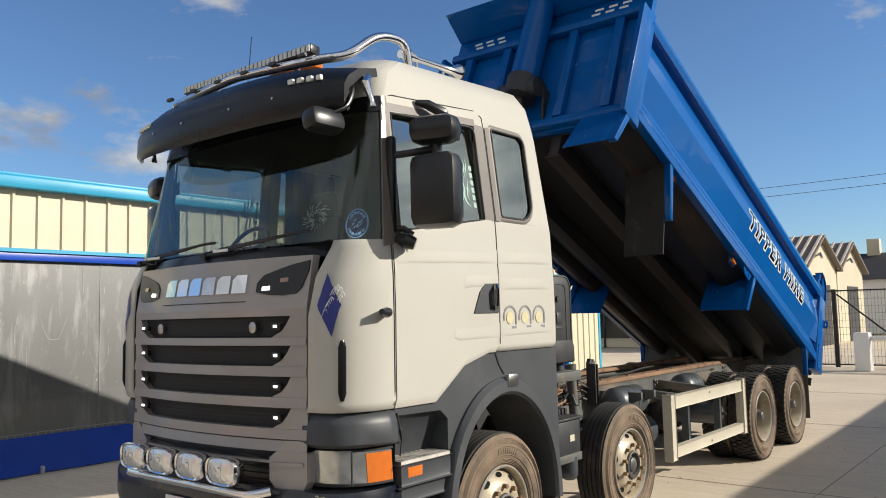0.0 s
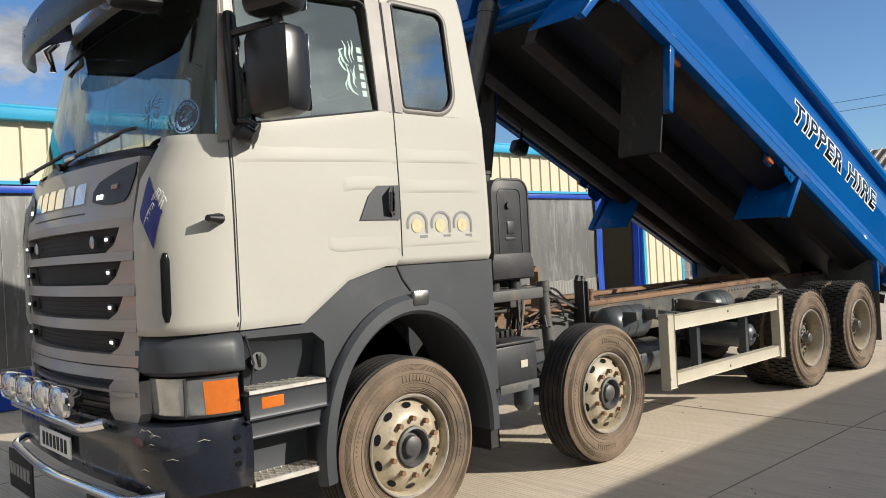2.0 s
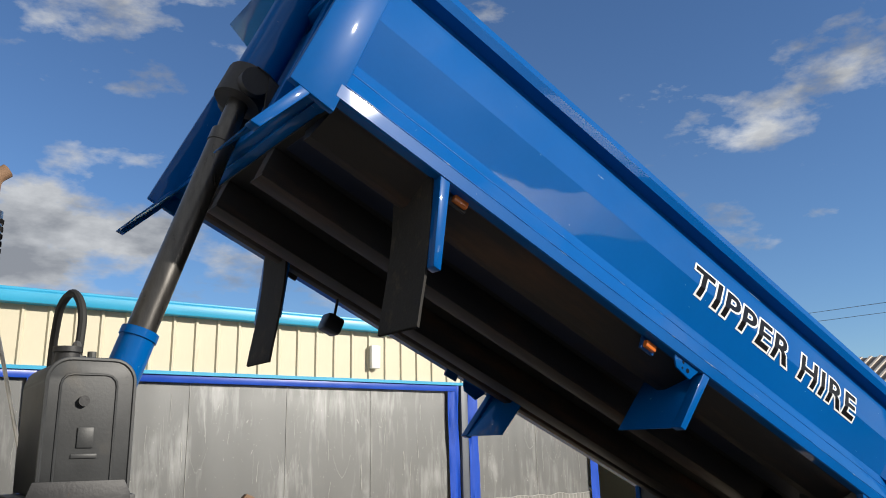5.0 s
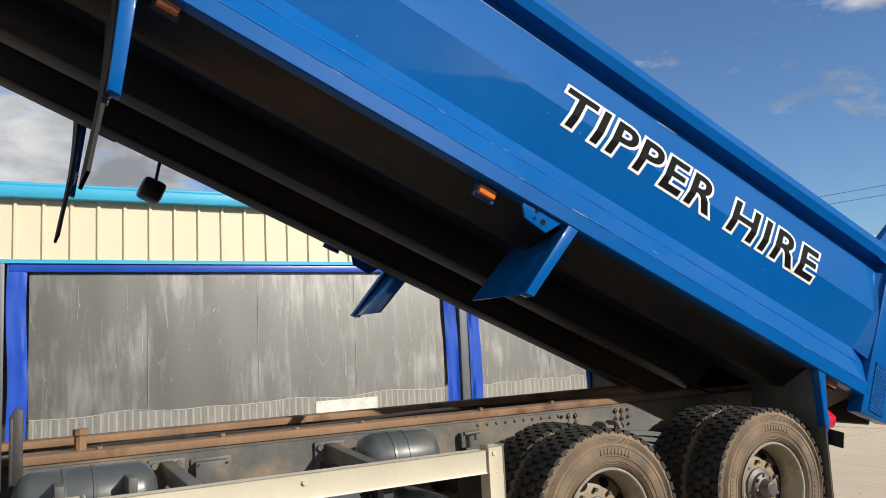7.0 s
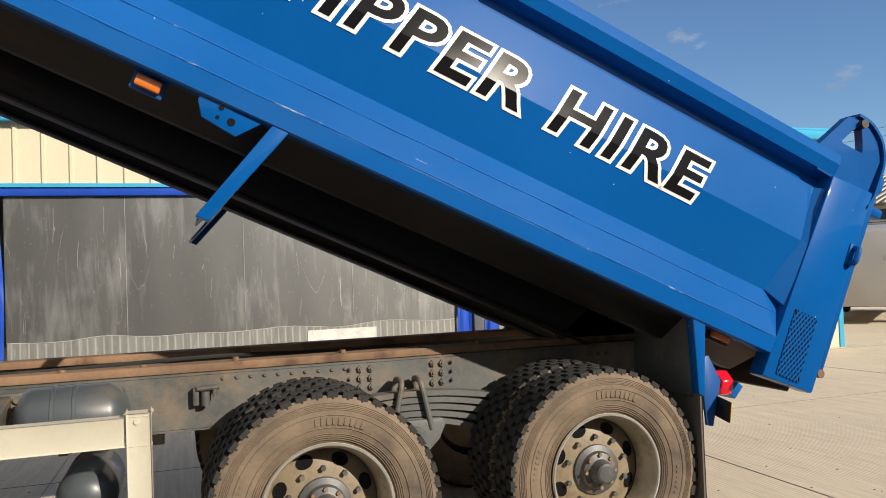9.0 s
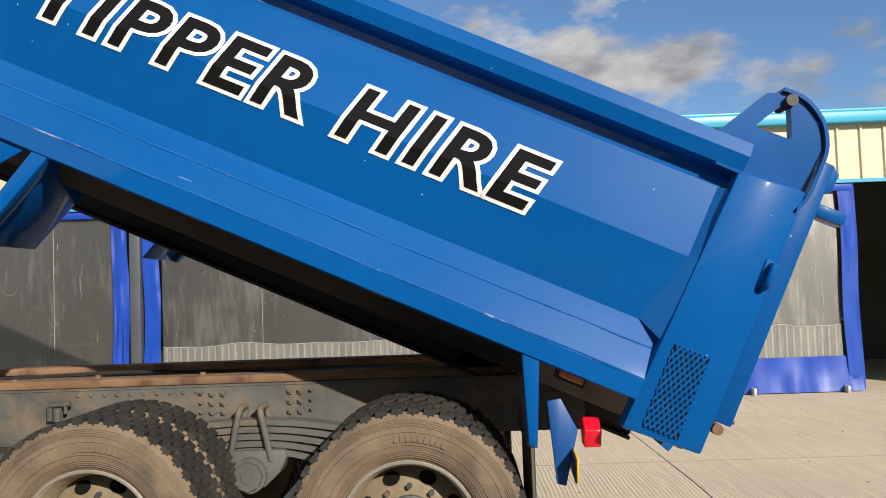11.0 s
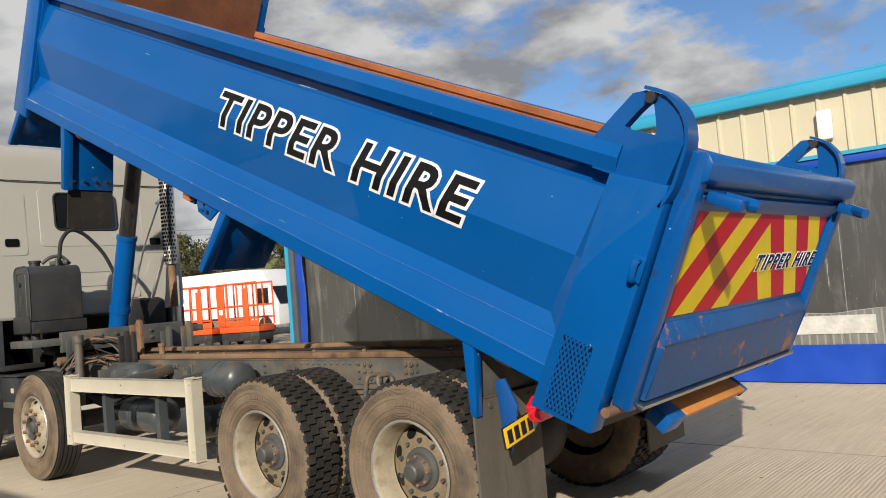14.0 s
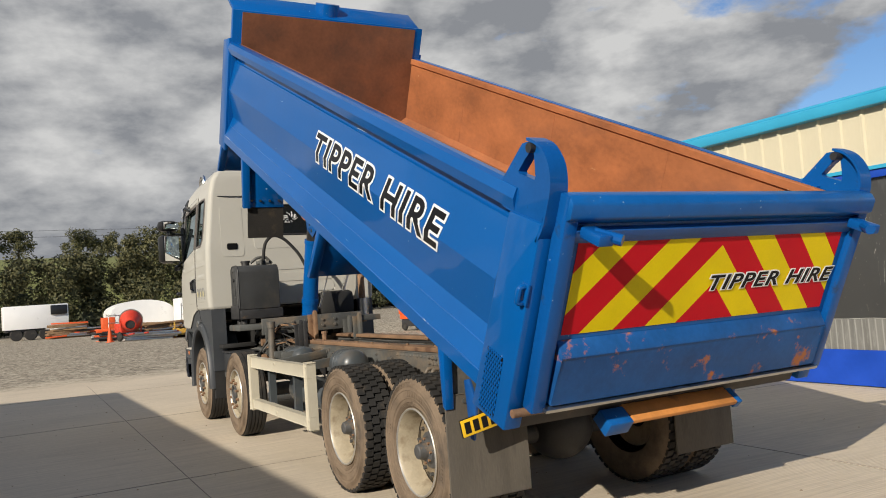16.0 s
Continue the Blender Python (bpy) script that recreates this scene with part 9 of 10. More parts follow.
# brackets along the rail that carry the tanks
for x in (4.20, 4.50):
    bm = B()
    prism(bm, [(-0.47, 1.05), (-0.47, 0.80), (-0.95, 0.98), (-0.95, 1.05)], x - 0.02, x + 0.02, "x", 0.004)
    part("tank_bracket", bm, M["chassis"], truck)
bm = B()
box(bm, 4.862, 5.04, -0.530, -0.478, 0.885, 1.03, 0.008)
box(bm, 4.845, 5.058, -0.490, -0.477, 0.870, 1.045, 0.004)
ac = part("access_cover", bm, M["chassis"], truck, "grey junction box on the chassis rail")
for hx in (4.877, 5.025):
    for hz in (0.90, 1.015):
        bm = B()
        cyl(bm, (hx, -0.530, hz), (hx, -0.537, hz), 0.008, 6)
        part("cover_screw", bm, M["dark"], ac)
bm = B()
random.seed(4)
for k in range(12):
    x = 3.6 + 0.45 * k + random.uniform(-0.1, 0.1)
    bm = B()
    cyl(bm, (x, -0.40, CZ1 + 0.045), (x, -0.40, CZ1 + 0.052 + random.uniform(0, 0.012)), 0.016, 8)
    part("rail_bolt", bm, M["chassis_rust"], truck)
bm = B()
tube(bm, arc_pts([(3.9, -0.20, CZ1 + 0.0), (4.6, 0.0, CZ1 + 0.03), (5.6, -0.1, CZ1 + 0.02), (6.6, 0.10, CZ1 + 0.03), (7.8, 0.05, CZ1 + 0.0)], 4, 0.3), 0.012, 6)
part("chassis_line", bm, M["black_matt"], truck)
bm = B()
cyl(bm, (4.33, -0.36, CZ1 + 0.045), (4.33, -0.36, CZ1 + 0.13), 0.03, 10)
cyl(bm, (4.33, -0.36, CZ1 + 0.12), (4.33, -0.36, CZ1 + 0.15), 0.038, 10)
part("valve", bm, M["chassis_rust"], truck)
# work lamp hanging from the body
bm = B()
tube(bm, [(-4.50, 0.9, 0.12), (-4.46, 0.9, -0.06)], 0.012, 6)
box(bm, -4.54, -4.38, 0.82, 0.98, -0.20, -0.05, 0.03)
part("work_lamp", bm, M["black"], body)
# body pivot at the tail of the chassis
for s in (-1, 1):
    bm = B()
    prism(bm, [(8.55, 1.12), (9.25, 1.12), (9.10, 1.30), (8.75, 1.30)], s * 0.36, s * 0.44, "y", 0.01)
    part("pivot_bracket", bm, M["dark"], truck)
# weeds and spoil caught inside the body
bm = B()
random.seed(9)
for k in range(260):
    x, y = L0 + random.uniform(0.12, 0.75), random.uniform(-0.95, 0.2)
    z = 0.345 + 0.10 * random.random()
    a, h = random.uniform(0, 6.28), random.uniform(0.06, 0.2)
    d = Vector((math.cos(a), math.sin(a), 0))
    p = Vector((x, y, z))
    q = Vector((-d.y, d.x, 0)) * 0.006
    v = [bm.verts.new(p - q), bm.verts.new(p + q), bm.verts.new(p + d * h * 0.5 + Vector((0, 0, h)))]
    bm.faces.new(v)
w = part("weeds", bm, M.setdefault("weed", mat("green_weed", (0.09, 0.14, 0.03), 0.7, 0, 0.4, 20, 0, 60)), body, "green weeds growing in the spoil")
w["kind"] = "stuff"
bm = B()
for k in range(60):
    x, y = L0 + random.uniform(0.08, 0.9) ** 1.2, random.uniform(-1.0, 0.5)
    bmesh.ops.create_icosphere(bm, subdivisions=1, radius=random.uniform(0.03, 0.09), matrix=Matrix.Translation((x, y, 0.345)) @ Matrix.Diagonal((1, 1, 0.6, 1)))
w = part("spoil", bm, M.setdefault("soil", mat("dry_soil", (0.16, 0.11, 0.07), 0.9, 0, 0.3, 9, 0.3, 60)), body, "dry soil left in the body")
w["kind"] = "stuff"

# ================= the yard round about =================
def clump(bm, c, r, n, leaf, rnd, zs=0.8):
    """Loose leaves spread over an uneven ball."""
    c = Vector(c)
    for k in range(n):
        d = Vector((rnd.gauss(0, 1), rnd.gauss(0, 1), rnd.gauss(0, 1))).normalized()
        rad = r * (0.55 + 0.45 * rnd.random()) * (0.8 + 0.35 * noise.noise(d * 2.2 + c))
        p = c + Vector((d.x * rad, d.y * rad, d.z * rad * zs))
        u = Vector((rnd.gauss(0, 1), rnd.gauss(0, 1), rnd.gauss(0, 1))).normalized() * leaf * rnd.uniform(0.6, 1.3)
        w = u.cross(d)
        if w.length < 1e-4:
            continue
        w = w.normalized() * leaf * rnd.uniform(0.4, 0.8)
        bm.faces.new([bm.verts.new(q) for q in (p - u, p - w * 0.7, p + u, p + w)])


def leaf_mat(name, a, b):
    m = bpy.data.materials.new(name)
    m.use_nodes = True
    n, l = m.node_tree.nodes, m.node_tree.links
    geo = n.new("ShaderNodeNewGeometry")
    rp = n.new("ShaderNodeValToRGB")
    rp.color_ramp.elements[0].color, rp.color_ramp.elements[1].color = (*a, 1), (*b, 1)
    l.new(geo.outputs["Random Per Island"], rp.inputs["Fac"])
    l.new(rp.outputs["Color"], n["Principled BSDF"].inputs["Base Color"])
    n["Principled BSDF"].inputs["Roughness"].default_value = 0.7
    return m


M["leaf"] = leaf_mat("autumn_hedge_leaf", (0.028, 0.036, 0.012), (0.115, 0.105, 0.038))
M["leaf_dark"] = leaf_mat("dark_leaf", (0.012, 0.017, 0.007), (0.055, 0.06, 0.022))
M["bark"] = mat("bark", (0.09, 0.07, 0.05), 0.9, 0, 0.3, 6, 0.4, 30)
rnd = random.Random(17)
bm = B()
for k in range(84):
    y = -46 + 1.6 * k + rnd.uniform(-1.2, 1.2)
    x = -84 + rnd.uniform(-5, 3)
    h = rnd.uniform(7.2, 8.6) + min(3.2, 0.30 * max(0.0, y))
    n_c = 7 if h < 6.5 else 10
    for j in range(n_c):
        clump(bm, (x + rnd.uniform(-2, 2), y + rnd.uniform(-1.6, 1.6), h * (0.12 + 0.84 * j / (n_c - 1))), rnd.uniform(1.3, 2.3), 310, 0.185, rnd)
hedge = obj("hedge", bm, M["leaf"], smooth=False)
tagged(hedge, "tall autumn hedge of mixed bushes along the yard", "hedge", kind="stuff")
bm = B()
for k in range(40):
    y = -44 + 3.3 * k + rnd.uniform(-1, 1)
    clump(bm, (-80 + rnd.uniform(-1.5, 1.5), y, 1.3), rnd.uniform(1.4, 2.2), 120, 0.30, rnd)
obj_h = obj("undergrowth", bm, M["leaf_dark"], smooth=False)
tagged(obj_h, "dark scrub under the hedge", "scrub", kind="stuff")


def tree(x, y, z, h, r, seed):
    q = random.Random(seed)
    t = thing("tree", "leafy hedgerow tree with a rounded uneven crown", "tree", "hedgerow trees", (x, y, z))
    bm = B()
    tube(bm, [(0, 0, -0.5), (0.1, 0, h * 0.3), (0.0, 0.2, h * 0.6)], [0.28, 0.2, 0.1], 8)
    for k in range(6):
        a = q.uniform(0, 6.28)
        b = h * q.uniform(0.3, 0.55)
        tube(bm, [(0.05, 0, b), (math.cos(a) * r * 0.5, math.sin(a) * r * 0.5, b + h * 0.2)], [0.1, 0.03], 6)
    part("trunk", bm, M["bark"], t)
    bm = B()
    for k in range(14):
        a = q.uniform(0, 6.28)
        rr = r * q.uniform(0.1, 0.75)
        clump(bm, (math.cos(a) * rr, math.sin(a) * rr, h * q.uniform(0.42, 0.88)), r * q.uniform(0.3, 0.5), 190, 0.21, q, 0.9)
    obj("crown", bm, M["leaf"], t, smooth=False)


for i, (x, y, h, r) in enumerate(((-88, 10.5, 11.5, 4.4), (-86, 17, 10.5, 4.0), (-90, 9.0, 9.5, 3.6), (-148, -7.5, 6.5, 3.2), (-150, -2.8, 7.0, 3.6), (-84, 24, 9.5, 3.8), (-70, 47, 10.0, 4.0), (-92, 30, 10, 4), (-150, 7.3, 6.2, 3.8), (-151, 11.5, 6.0, 3.4))):
    tree(x, y, 0 if x > -100 else 12.0, h, r, 31 + i)
# grass field on the rise beyond
M["grass"] = mat("pale_field_grass", (0.17, 0.185, 0.06), 0.9, 0, 0.25, 0.05, 0.1, 4)
bm = B()
hx = [-96, -110, -130, -170, -260]
hz = [0.5, 8.2, 11.6, 13.8, 15.0]
rows = [[bm.verts.new((x, -160 + 20 * j, z + 0.4 * noise.noise((x * 0.03, j * 0.4, 0)))) for j in range(17)] for x, z in zip(hx, hz)]
for a, b in zip(rows, rows[1:]):
    for j in range(16):
        bm.faces.new((a[j], a[j + 1], b[j + 1], b[j]))
tagged(obj("field", bm, M["grass"]), "pale green field rising behind the hedge", "field", kind="structure")

# refrigerated box trailer, vans and a white tunnel store
M["box_white"] = mat("white_grp_panel", (0.80, 0.80, 0.79), 0.4, 0, 0.04, 1, 0.02, 20, dirt=(0.6, 0.6, 0.58), damount=0.38, dscale=1.5)
tr = thing("box_trailer", "white refrigerated box trailer parked on gravel", "trailer", at=(-64, -2.15, 0), rz=4)
bm = B()
box(bm, -1.6, 1.4, -2.5, 2.45, 0.95, 2.95, 0.04)
part("box_body", bm, M["box_white"], tr)
bm = B()
box(bm, 1.4, 1.62, 1.05, 2.35, 2.05, 2.85, 0.05)
part("cooling_unit", bm, M["black"], tr)
bm = B()
box(bm, -1.4, 1.2, -2.4, 2.8, 0.75, 0.99, 0.02)
part("trailer_chassis", bm, M["dark"], tr)
for y in (-1.6, -0.5, 0.6):
    bm = B()
    lathe(bm, [(0.0, -0.12), (0.45, -0.12), (0.5, -0.06), (0.5, 0.06), (0.45, 0.12), (0.0, 0.12)], 20)
    part("trailer_wheel", bm, M["tyre"], tr, m=pose(1.15, y, 0.5, 0, 0, 90))
st = thing("tunnel_store", "white round-topped tunnel store beyond the gravel", "store", at=(-64, 6.2, 0))
bm = B()
prof = [(-2.6, 0)] + [(-2.6 * math.cos(a), 1.9 + 1.0 * math.sin(a)) for a in [math.pi * k / 12 for k in range(13)]] + [(2.6, 0)]
prism(bm, prof, -3.5, 3.5, "x")
part("tunnel_cover", bm, M["box_white"], st)
for i, (x, y) in enumerate(((-58, 9.8), (-57, 12.6), (-56, 15.4), (-54, 18.4))):
    v = thing("box_van", "white box van parked in the row", "van", "parked vans", (x, y, 0))
    bm = B()
    box(bm, -2.0, 1.4, -1.1, 1.1, 0.7, 2.8, 0.05)
    box(bm, 1.35, 2.6, -1.0, 1.0, 0.55, 2.0, 0.15)
    part("van_body", bm, M["box_white"], v)
    bm = B()
    box(bm, 1.405, 1.42, -0.9, 0.9, 2.25, 2.5, 0.003)
    part("van_stripe", bm, M["ink"], v)
    for xx in (-1.2, 1.8):
        for s in (-1, 1):
            bm = B()
            lathe(bm, [(0.0, -0.1), (0.3, -0.1), (0.34, 0.0), (0.3, 0.1), (0.0, 0.1)], 16)
            part("van_wheel", bm, M["tyre"], v, m=pose(xx, s * 1.0, 0.34))

# plant stacked on the gravel: mixer, cone, timber, pipes
M["plant_orange"] = mat("orange_plant_paint", (0.70, 0.10, 0.02), 0.45, 0, 0.15, 5, 0.05, 40, dirt=(0.35, 0.1, 0.05), damount=0.40, dscale=6)
M["mixer_red"] = mat("red_mixer_paint", (0.55, 0.045, 0.022), 0.4, 0, 0.15, 5, 0.05, 40, dirt=(0.22, 0.08, 0.05), damount=0.42, dscale=6)
M["machine_yellow"] = mat("worn_yellow_paint", (0.55, 0.33, 0.05), 0.5, 0, 0.2, 5, 0.05, 40, dirt=(0.2, 0.1, 0.04), damount=0.45, dscale=5)
M["timber"] = mat("weathered_timber", (0.24, 0.15, 0.08), 0.8, 0, 0.3, 5, 0.2, 30)
mx = thing("concrete_mixer", "red concrete mixer drum on a towed frame", "mixer", at=(-38.4, 2.55, 0), rz=20)
bm = B()
lathe(bm, [(0.28, -0.75), (0.32, -0.75), (0.62, -0.25), (0.66, 0.1), (0.55, 0.5), (0.3, 0.65), (0.0, 0.68)], 24)
part("mixer_drum", bm, M["mixer_red"], mx, m=pose(0, 0, 1.25, 20, 0, 60))
bm = B()
for s in (-1, 1):
    tube(bm, [(-1.2, s * 0.45, 0.3), (1.2, s * 0.45, 0.45)], 0.05, 8)
    tube(bm, [(0, s * 0.6, 0.4), (0, s * 0.68, 1.25)], 0.05, 8)
box(bm, -1.4, -0.6, -0.4, 0.4, 0.5, 1.1, 0.05)
part("mixer_frame", bm, M["mixer_red"], mx)
for s in (-1, 1):
    bm = B()
    lathe(bm, [(0.0, -0.08), (0.26, -0.08), (0.3, 0.0), (0.26, 0.08), (0.0, 0.08)], 16)
    part("mixer_wheel", bm, M["tyre"], mx, m=pose(0, s * 0.75, 0.3))
for i, (x, y) in enumerate(((-38.2, 1.3), (-36.5, -6.0))):
    cn = thing("traffic_cone", "orange traffic cone on the gravel", "cone", at=(x, y, 0))
    bm = B()
    lathe(bm, [(0.0, 1.0), (0.04, 1.0), (0.17, 0.05), (0.25, 0.04), (0.25, 0.0), (0.0, 0.0)], 16)
    for v in bm.verts:
        v.co = Vector((v.co.x, v.co.z, v.co.y))
    part("cone_body", bm, M["plant_orange"], cn)
rnd = random.Random(5)
for i, (x, y, n, mt) in enumerate(((-60, 0.1, 46, "timber"), (-60, 2.2, 30, "dark"), (-41.5, 2.2, 26, "dark"), (-40.5, 4.7, 40, "timber"), (-38.5, 3.7, 18, "steel"), (-42, 6.4, 36, "timber"), (-39, 7.6, 24, "plant_orange"), (-44, 9.4, 34, "timber"), (-37, 9.8, 22, "dark"))):
    s = thing("stacked_lengths", "weathered stack of timber and steel lengths", "stack", "stacks of material", (x, y, 0))
    for k in range(n):
        bm = B()
        a = rnd.uniform(-0.2, 0.2)
        box(bm, -0.08, 0.08, -1.4, 1.4, 0, 0.12, 0.01, 0, pose(rnd.uniform(-0.6, 0.6), rnd.uniform(-0.3, 0.3), 0.13 * (k // 5), rnd.uniform(-3, 3), 0, rnd.uniform(-12, 12)))
        part("length", bm, M[mt] if rnd.random() > 0.25 else M["plant_orange"] if rnd.random() > 0.5 else M["steel"], s)
# dark disc for the drum mouth's shade, tooth ring, an engine box beside it
bm = B()
lathe(bm, [(0.0, -0.70), (0.27, -0.70), (0.27, -0.66), (0.0, -0.66)], 20)
part("mouth_disc", bm, M["dark"], mx, "dark disc set in the drum mouth for its shade", m=pose(0, 0, 1.25, 20, 0, 60))
bm = B()
lathe(bm, [(0.62, 0.02), (0.70, 0.03), (0.70, 0.09), (0.62, 0.10)], 28)
part("tooth_ring", bm, M["steel"], mx, m=pose(0, 0, 1.25, 20, 0, 60))
for i, (x, y) in enumerate(((-39.4, 5.6), (-40.2, 8.2))):
    cr = thing("yellow_crate", "worn yellow steel stillage holding fittings", "stillage", "yellow stillages", (x, y, 0), 12 * i)
    for sx in (-0.7, 0.7):
        for sy in (-0.45, 0.45):
            bm = B()
            box(bm, sx - 0.04, sx + 0.04, sy - 0.04, sy + 0.04, 0, 1.0, 0.005)
            part("corner_post", bm, M["machine_yellow"], cr)
    bm = B()
    box(bm, -0.7, 0.7, -0.45, 0.45, 0.15, 0.6, 0.02)
    part("crate_body", bm, M["machine_yellow"], cr)
    for k in range(9):
        bm = B()
        tube(bm, [(-0.8, -0.35 + 0.08 * k, 0.66), (0.85, -0.30 + 0.07 * k, 0.70 + 0.06 * (k % 4))], 0.05, 7)
        part("fitting", bm, M["steel" if k % 2 else "timber"], cr)
for i, (x, y, h) in enumerate(((-40, 2.0, 1.7), (-41, 6.6, 2.2), (-39.6, 7.0, 1.9), (-40.5, 8.6, 2.0), (-58, 3.4, 1.8))):
    fr = thing("scaffold_frame", "galvanised tubular frame leaning among the stacks", "frame", "scaffold frames", (x, y, 0), 80 + 15 * i)
    for xx in (-0.6, 0.6):
        bm = B()
        tube(bm, [(xx, 0, 0), (xx + 0.05, 0.15, h)], 0.03, 6)
        part("upright", bm, M["steel"], fr)
    for k in range(4):
        bm = B()
        z = h * (0.15 + 0.26 * k)
        tube(bm, [(-0.6, 0.03 * k, z), (0.65, 0.03 * k, z)], 0.025, 6)
        part("rung", bm, M["steel"], fr)
gen = thing("orange_generator", "small orange site generator on the gravel", "generator", at=(-56, 2.9, 0))
bm = B()
box(bm, -0.6, 0.6, -0.5, 0.5, 0.3, 1.5, 0.08)
part("canopy", bm, M["plant_orange"], gen)
bm = B()
box(bm, -0.6, 0.6, -0.45, 0.45, 0.0, 0.29, 0.02)
part("skid", bm, M["dark"], gen)
# orange access platforms by the end of the workshop
for i, (x, y) in enumerate(((-20.0, 13.2), (-17.6, 13.9), (-15.4, 14.6))):
    p = thing("access_platform", "orange mobile access platform with guard rails", "platform", "access platforms", (x, y, 0), 15)
    bm = B()
    box(bm, -1.0, 1.0, -0.5, 0.5, 0.55, 0.80, 0.02)
    part("platform_deck", bm, M["plant_orange"], p)
    bm = B()
    box(bm, -0.95, 0.95, -0.45, 0.45, 0.2, 0.54, 0.03)
    part("platform_base", bm, M["dark"], p)
    for xx in (-0.75, 0.75):
        for s in (-1, 1):
            bm = B()
            lathe(bm, [(0.0, -0.06), (0.17, -0.06), (0.2, 0.0), (0.17, 0.06), (0.0, 0.06)], 14)
            part("platform_wheel", bm, M["tyre"], p, m=pose(xx, s * 0.42, 0.2))
    for xx in (-1.0, -0.5, 0.0, 0.5, 1.0):
        for s in (-1, 1):
            bm = B()
            tube(bm, [(xx, s * 0.5, 0.8), (xx, s * 0.5, 2.5)], 0.035, 8)
            part("guard_post", bm, M["plant_orange"], p)
    for z in (1.1, 1.6, 2.5):
        for s in (-1, 1):
            bm = B()
            tube(bm, [(-1.0, s * 0.5, z), (1.0, s * 0.5, z)], 0.04, 8)
            part("guard_rail", bm, M["plant_orange"], p)
    bm = B()
    box(bm, -0.98, -0.62, -0.56, -0.50, 0.85, 2.45, 0.02)
    part("control_panel", bm, M["plant_orange"], p)
    bm = B()
    box(bm, 0.30, 0.58, -0.56, -0.50, 0.85, 2.30, 0.02)
    part("end_panel", bm, M["plant_orange"], p)
    bm = B()
    box(bm, -1.0, 1.0, -0.53, -0.505, 0.80, 1.02, 0.008)
    part("toe_board", bm, M["plant_orange"], p)
    bm = B()
    box(bm, -0.90, -0.72, -0.568, -0.561, 1.3, 1.5, 0.002)
    part("panel_label", bm, M["paper"], p)
lor = thing("white_lorry", "white box lorry standing behind the platforms", "lorry", at=(-24, 20.5, 0), rz=10)
bm = B()
box(bm, -6.5, 1.6, -1.25, 1.25, 1.0, 3.4, 0.05)
part("lorry_body", bm, M["box_white"], lor)
bm = B()
prism(bm, [(1.7, 0.5), (3.6, 0.5), (3.6, 1.5), (3.1, 2.5), (2.6, 3.3), (1.7, 3.4)], -1.2, 1.2, "y", 0.06)
part("lorry_cab", bm, M["box_white"], lor)
bm = B()
prism(bm, [(3.62, 1.55), (3.15, 2.45), (3.13, 2.45), (3.60, 1.55)], -1.05, 1.05, "y")
box(bm, 2.2, 3.0, -1.215, -1.205, 1.6, 2.4, 0.004)
part("lorry_glass", bm, M["black"], lor)
for xx in (-5, -4, 2.7):
    for s in (-1, 1):
        bm = B()
        lathe(bm, [(0.0, -0.12), (0.45, -0.12), (0.5, 0.0), (0.45, 0.12), (0.0, 0.12)], 20)
        part("lorry_wheel", bm, M["tyre"], lor, m=pose(xx, s * 1.1, 0.5))

# ---- beyond the tail: parked van, red lorry, gabled sheds, fence, barrier ----
M["silver"] = mat("silver_van_paint", (0.42, 0.41, 0.42), 0.3, 0.3, 0.05, 2, 0.02, 30, coat=0.5)
van = thing("panel_van", "silver high-roof panel van parked by the sheds", "van", at=(24.0, 11.6, 0), rz=38)
bm = B()
prism(bm, [(-2.7, 0.42), (-2.75, 2.25), (-2.5, 2.38), (1.1, 2.38), (1.55, 2.15), (2.0, 1.35), (2.75, 1.1), (2.9, 0.75), (2.85, 0.42)], -0.98, 0.98, "y", 0.07)
part("van_body", bm, M["silver"], van, angle=40)
bm = B()
prism(bm, [(0.75, 1.40), (0.80, 2.0), (1.35, 2.0), (1.85, 1.40)], -0.99, -0.975, "y", 0.003)
prism(bm, [(0.75, 1.40), (0.80, 2.0), (1.35, 2.0), (1.85, 1.40)], 0.975, 0.99, "y", 0.003)
prism(bm, [(-0.85, 2.12), (0.85, 2.12), (0.9, 1.45), (-0.9, 1.45)], 1.80, 1.82, "x")
part("van_glass", bm, M["black"], van)
for x in (-1.7, 2.0):
    for s in (-1, 1):
        bm = B()
        lathe(bm, [(0.0, -0.11), (0.22, -0.11), (0.30, -0.10), (0.35, -0.05), (0.35, 0.05), (0.3, 0.1), (0.0, 0.1)], 24)
        w = part("van_wheel", bm, M["tyre"], van, m=pose(x, s * 0.92, 0.35, 0, 0, 0 if s < 0 else 180))
        bm = B()
        lathe(bm, [(0.0, -0.118), (0.18, -0.118), (0.21, -0.108)], 16)
        part("wheel_trim", bm, M["steel"], w)
for x in (-1.5, 0.4):
    bm = B()
    tube(bm, [(x, -0.85, 2.38), (x, -0.85, 2.5), (x, 0.85, 2.5), (x, 0.85, 2.38)], 0.025, 6)
    part("roof_rack", bm, M["steel"], van)
rl = thing("red_lorry", "red and white lorry cab parked behind", "lorry", at=(22.6, 14.6, 0), rz=215)
bm = B()
box(bm, -3.5, 1.2, -1.2, 1.2, 1.0, 3.0, 0.06)
box(bm, 1.25, 3.0, -1.15, 1.15, 1.0, 2.8, 0.12)
part("lorry_body", bm, M["box_white"], rl)
bm = B()
box(bm, 1.25, 3.05, -1.17, 1.17, 0.45, 0.99, 0.08)
part("lorry_bumper", bm, M["redsheet"], rl)
bm = B()
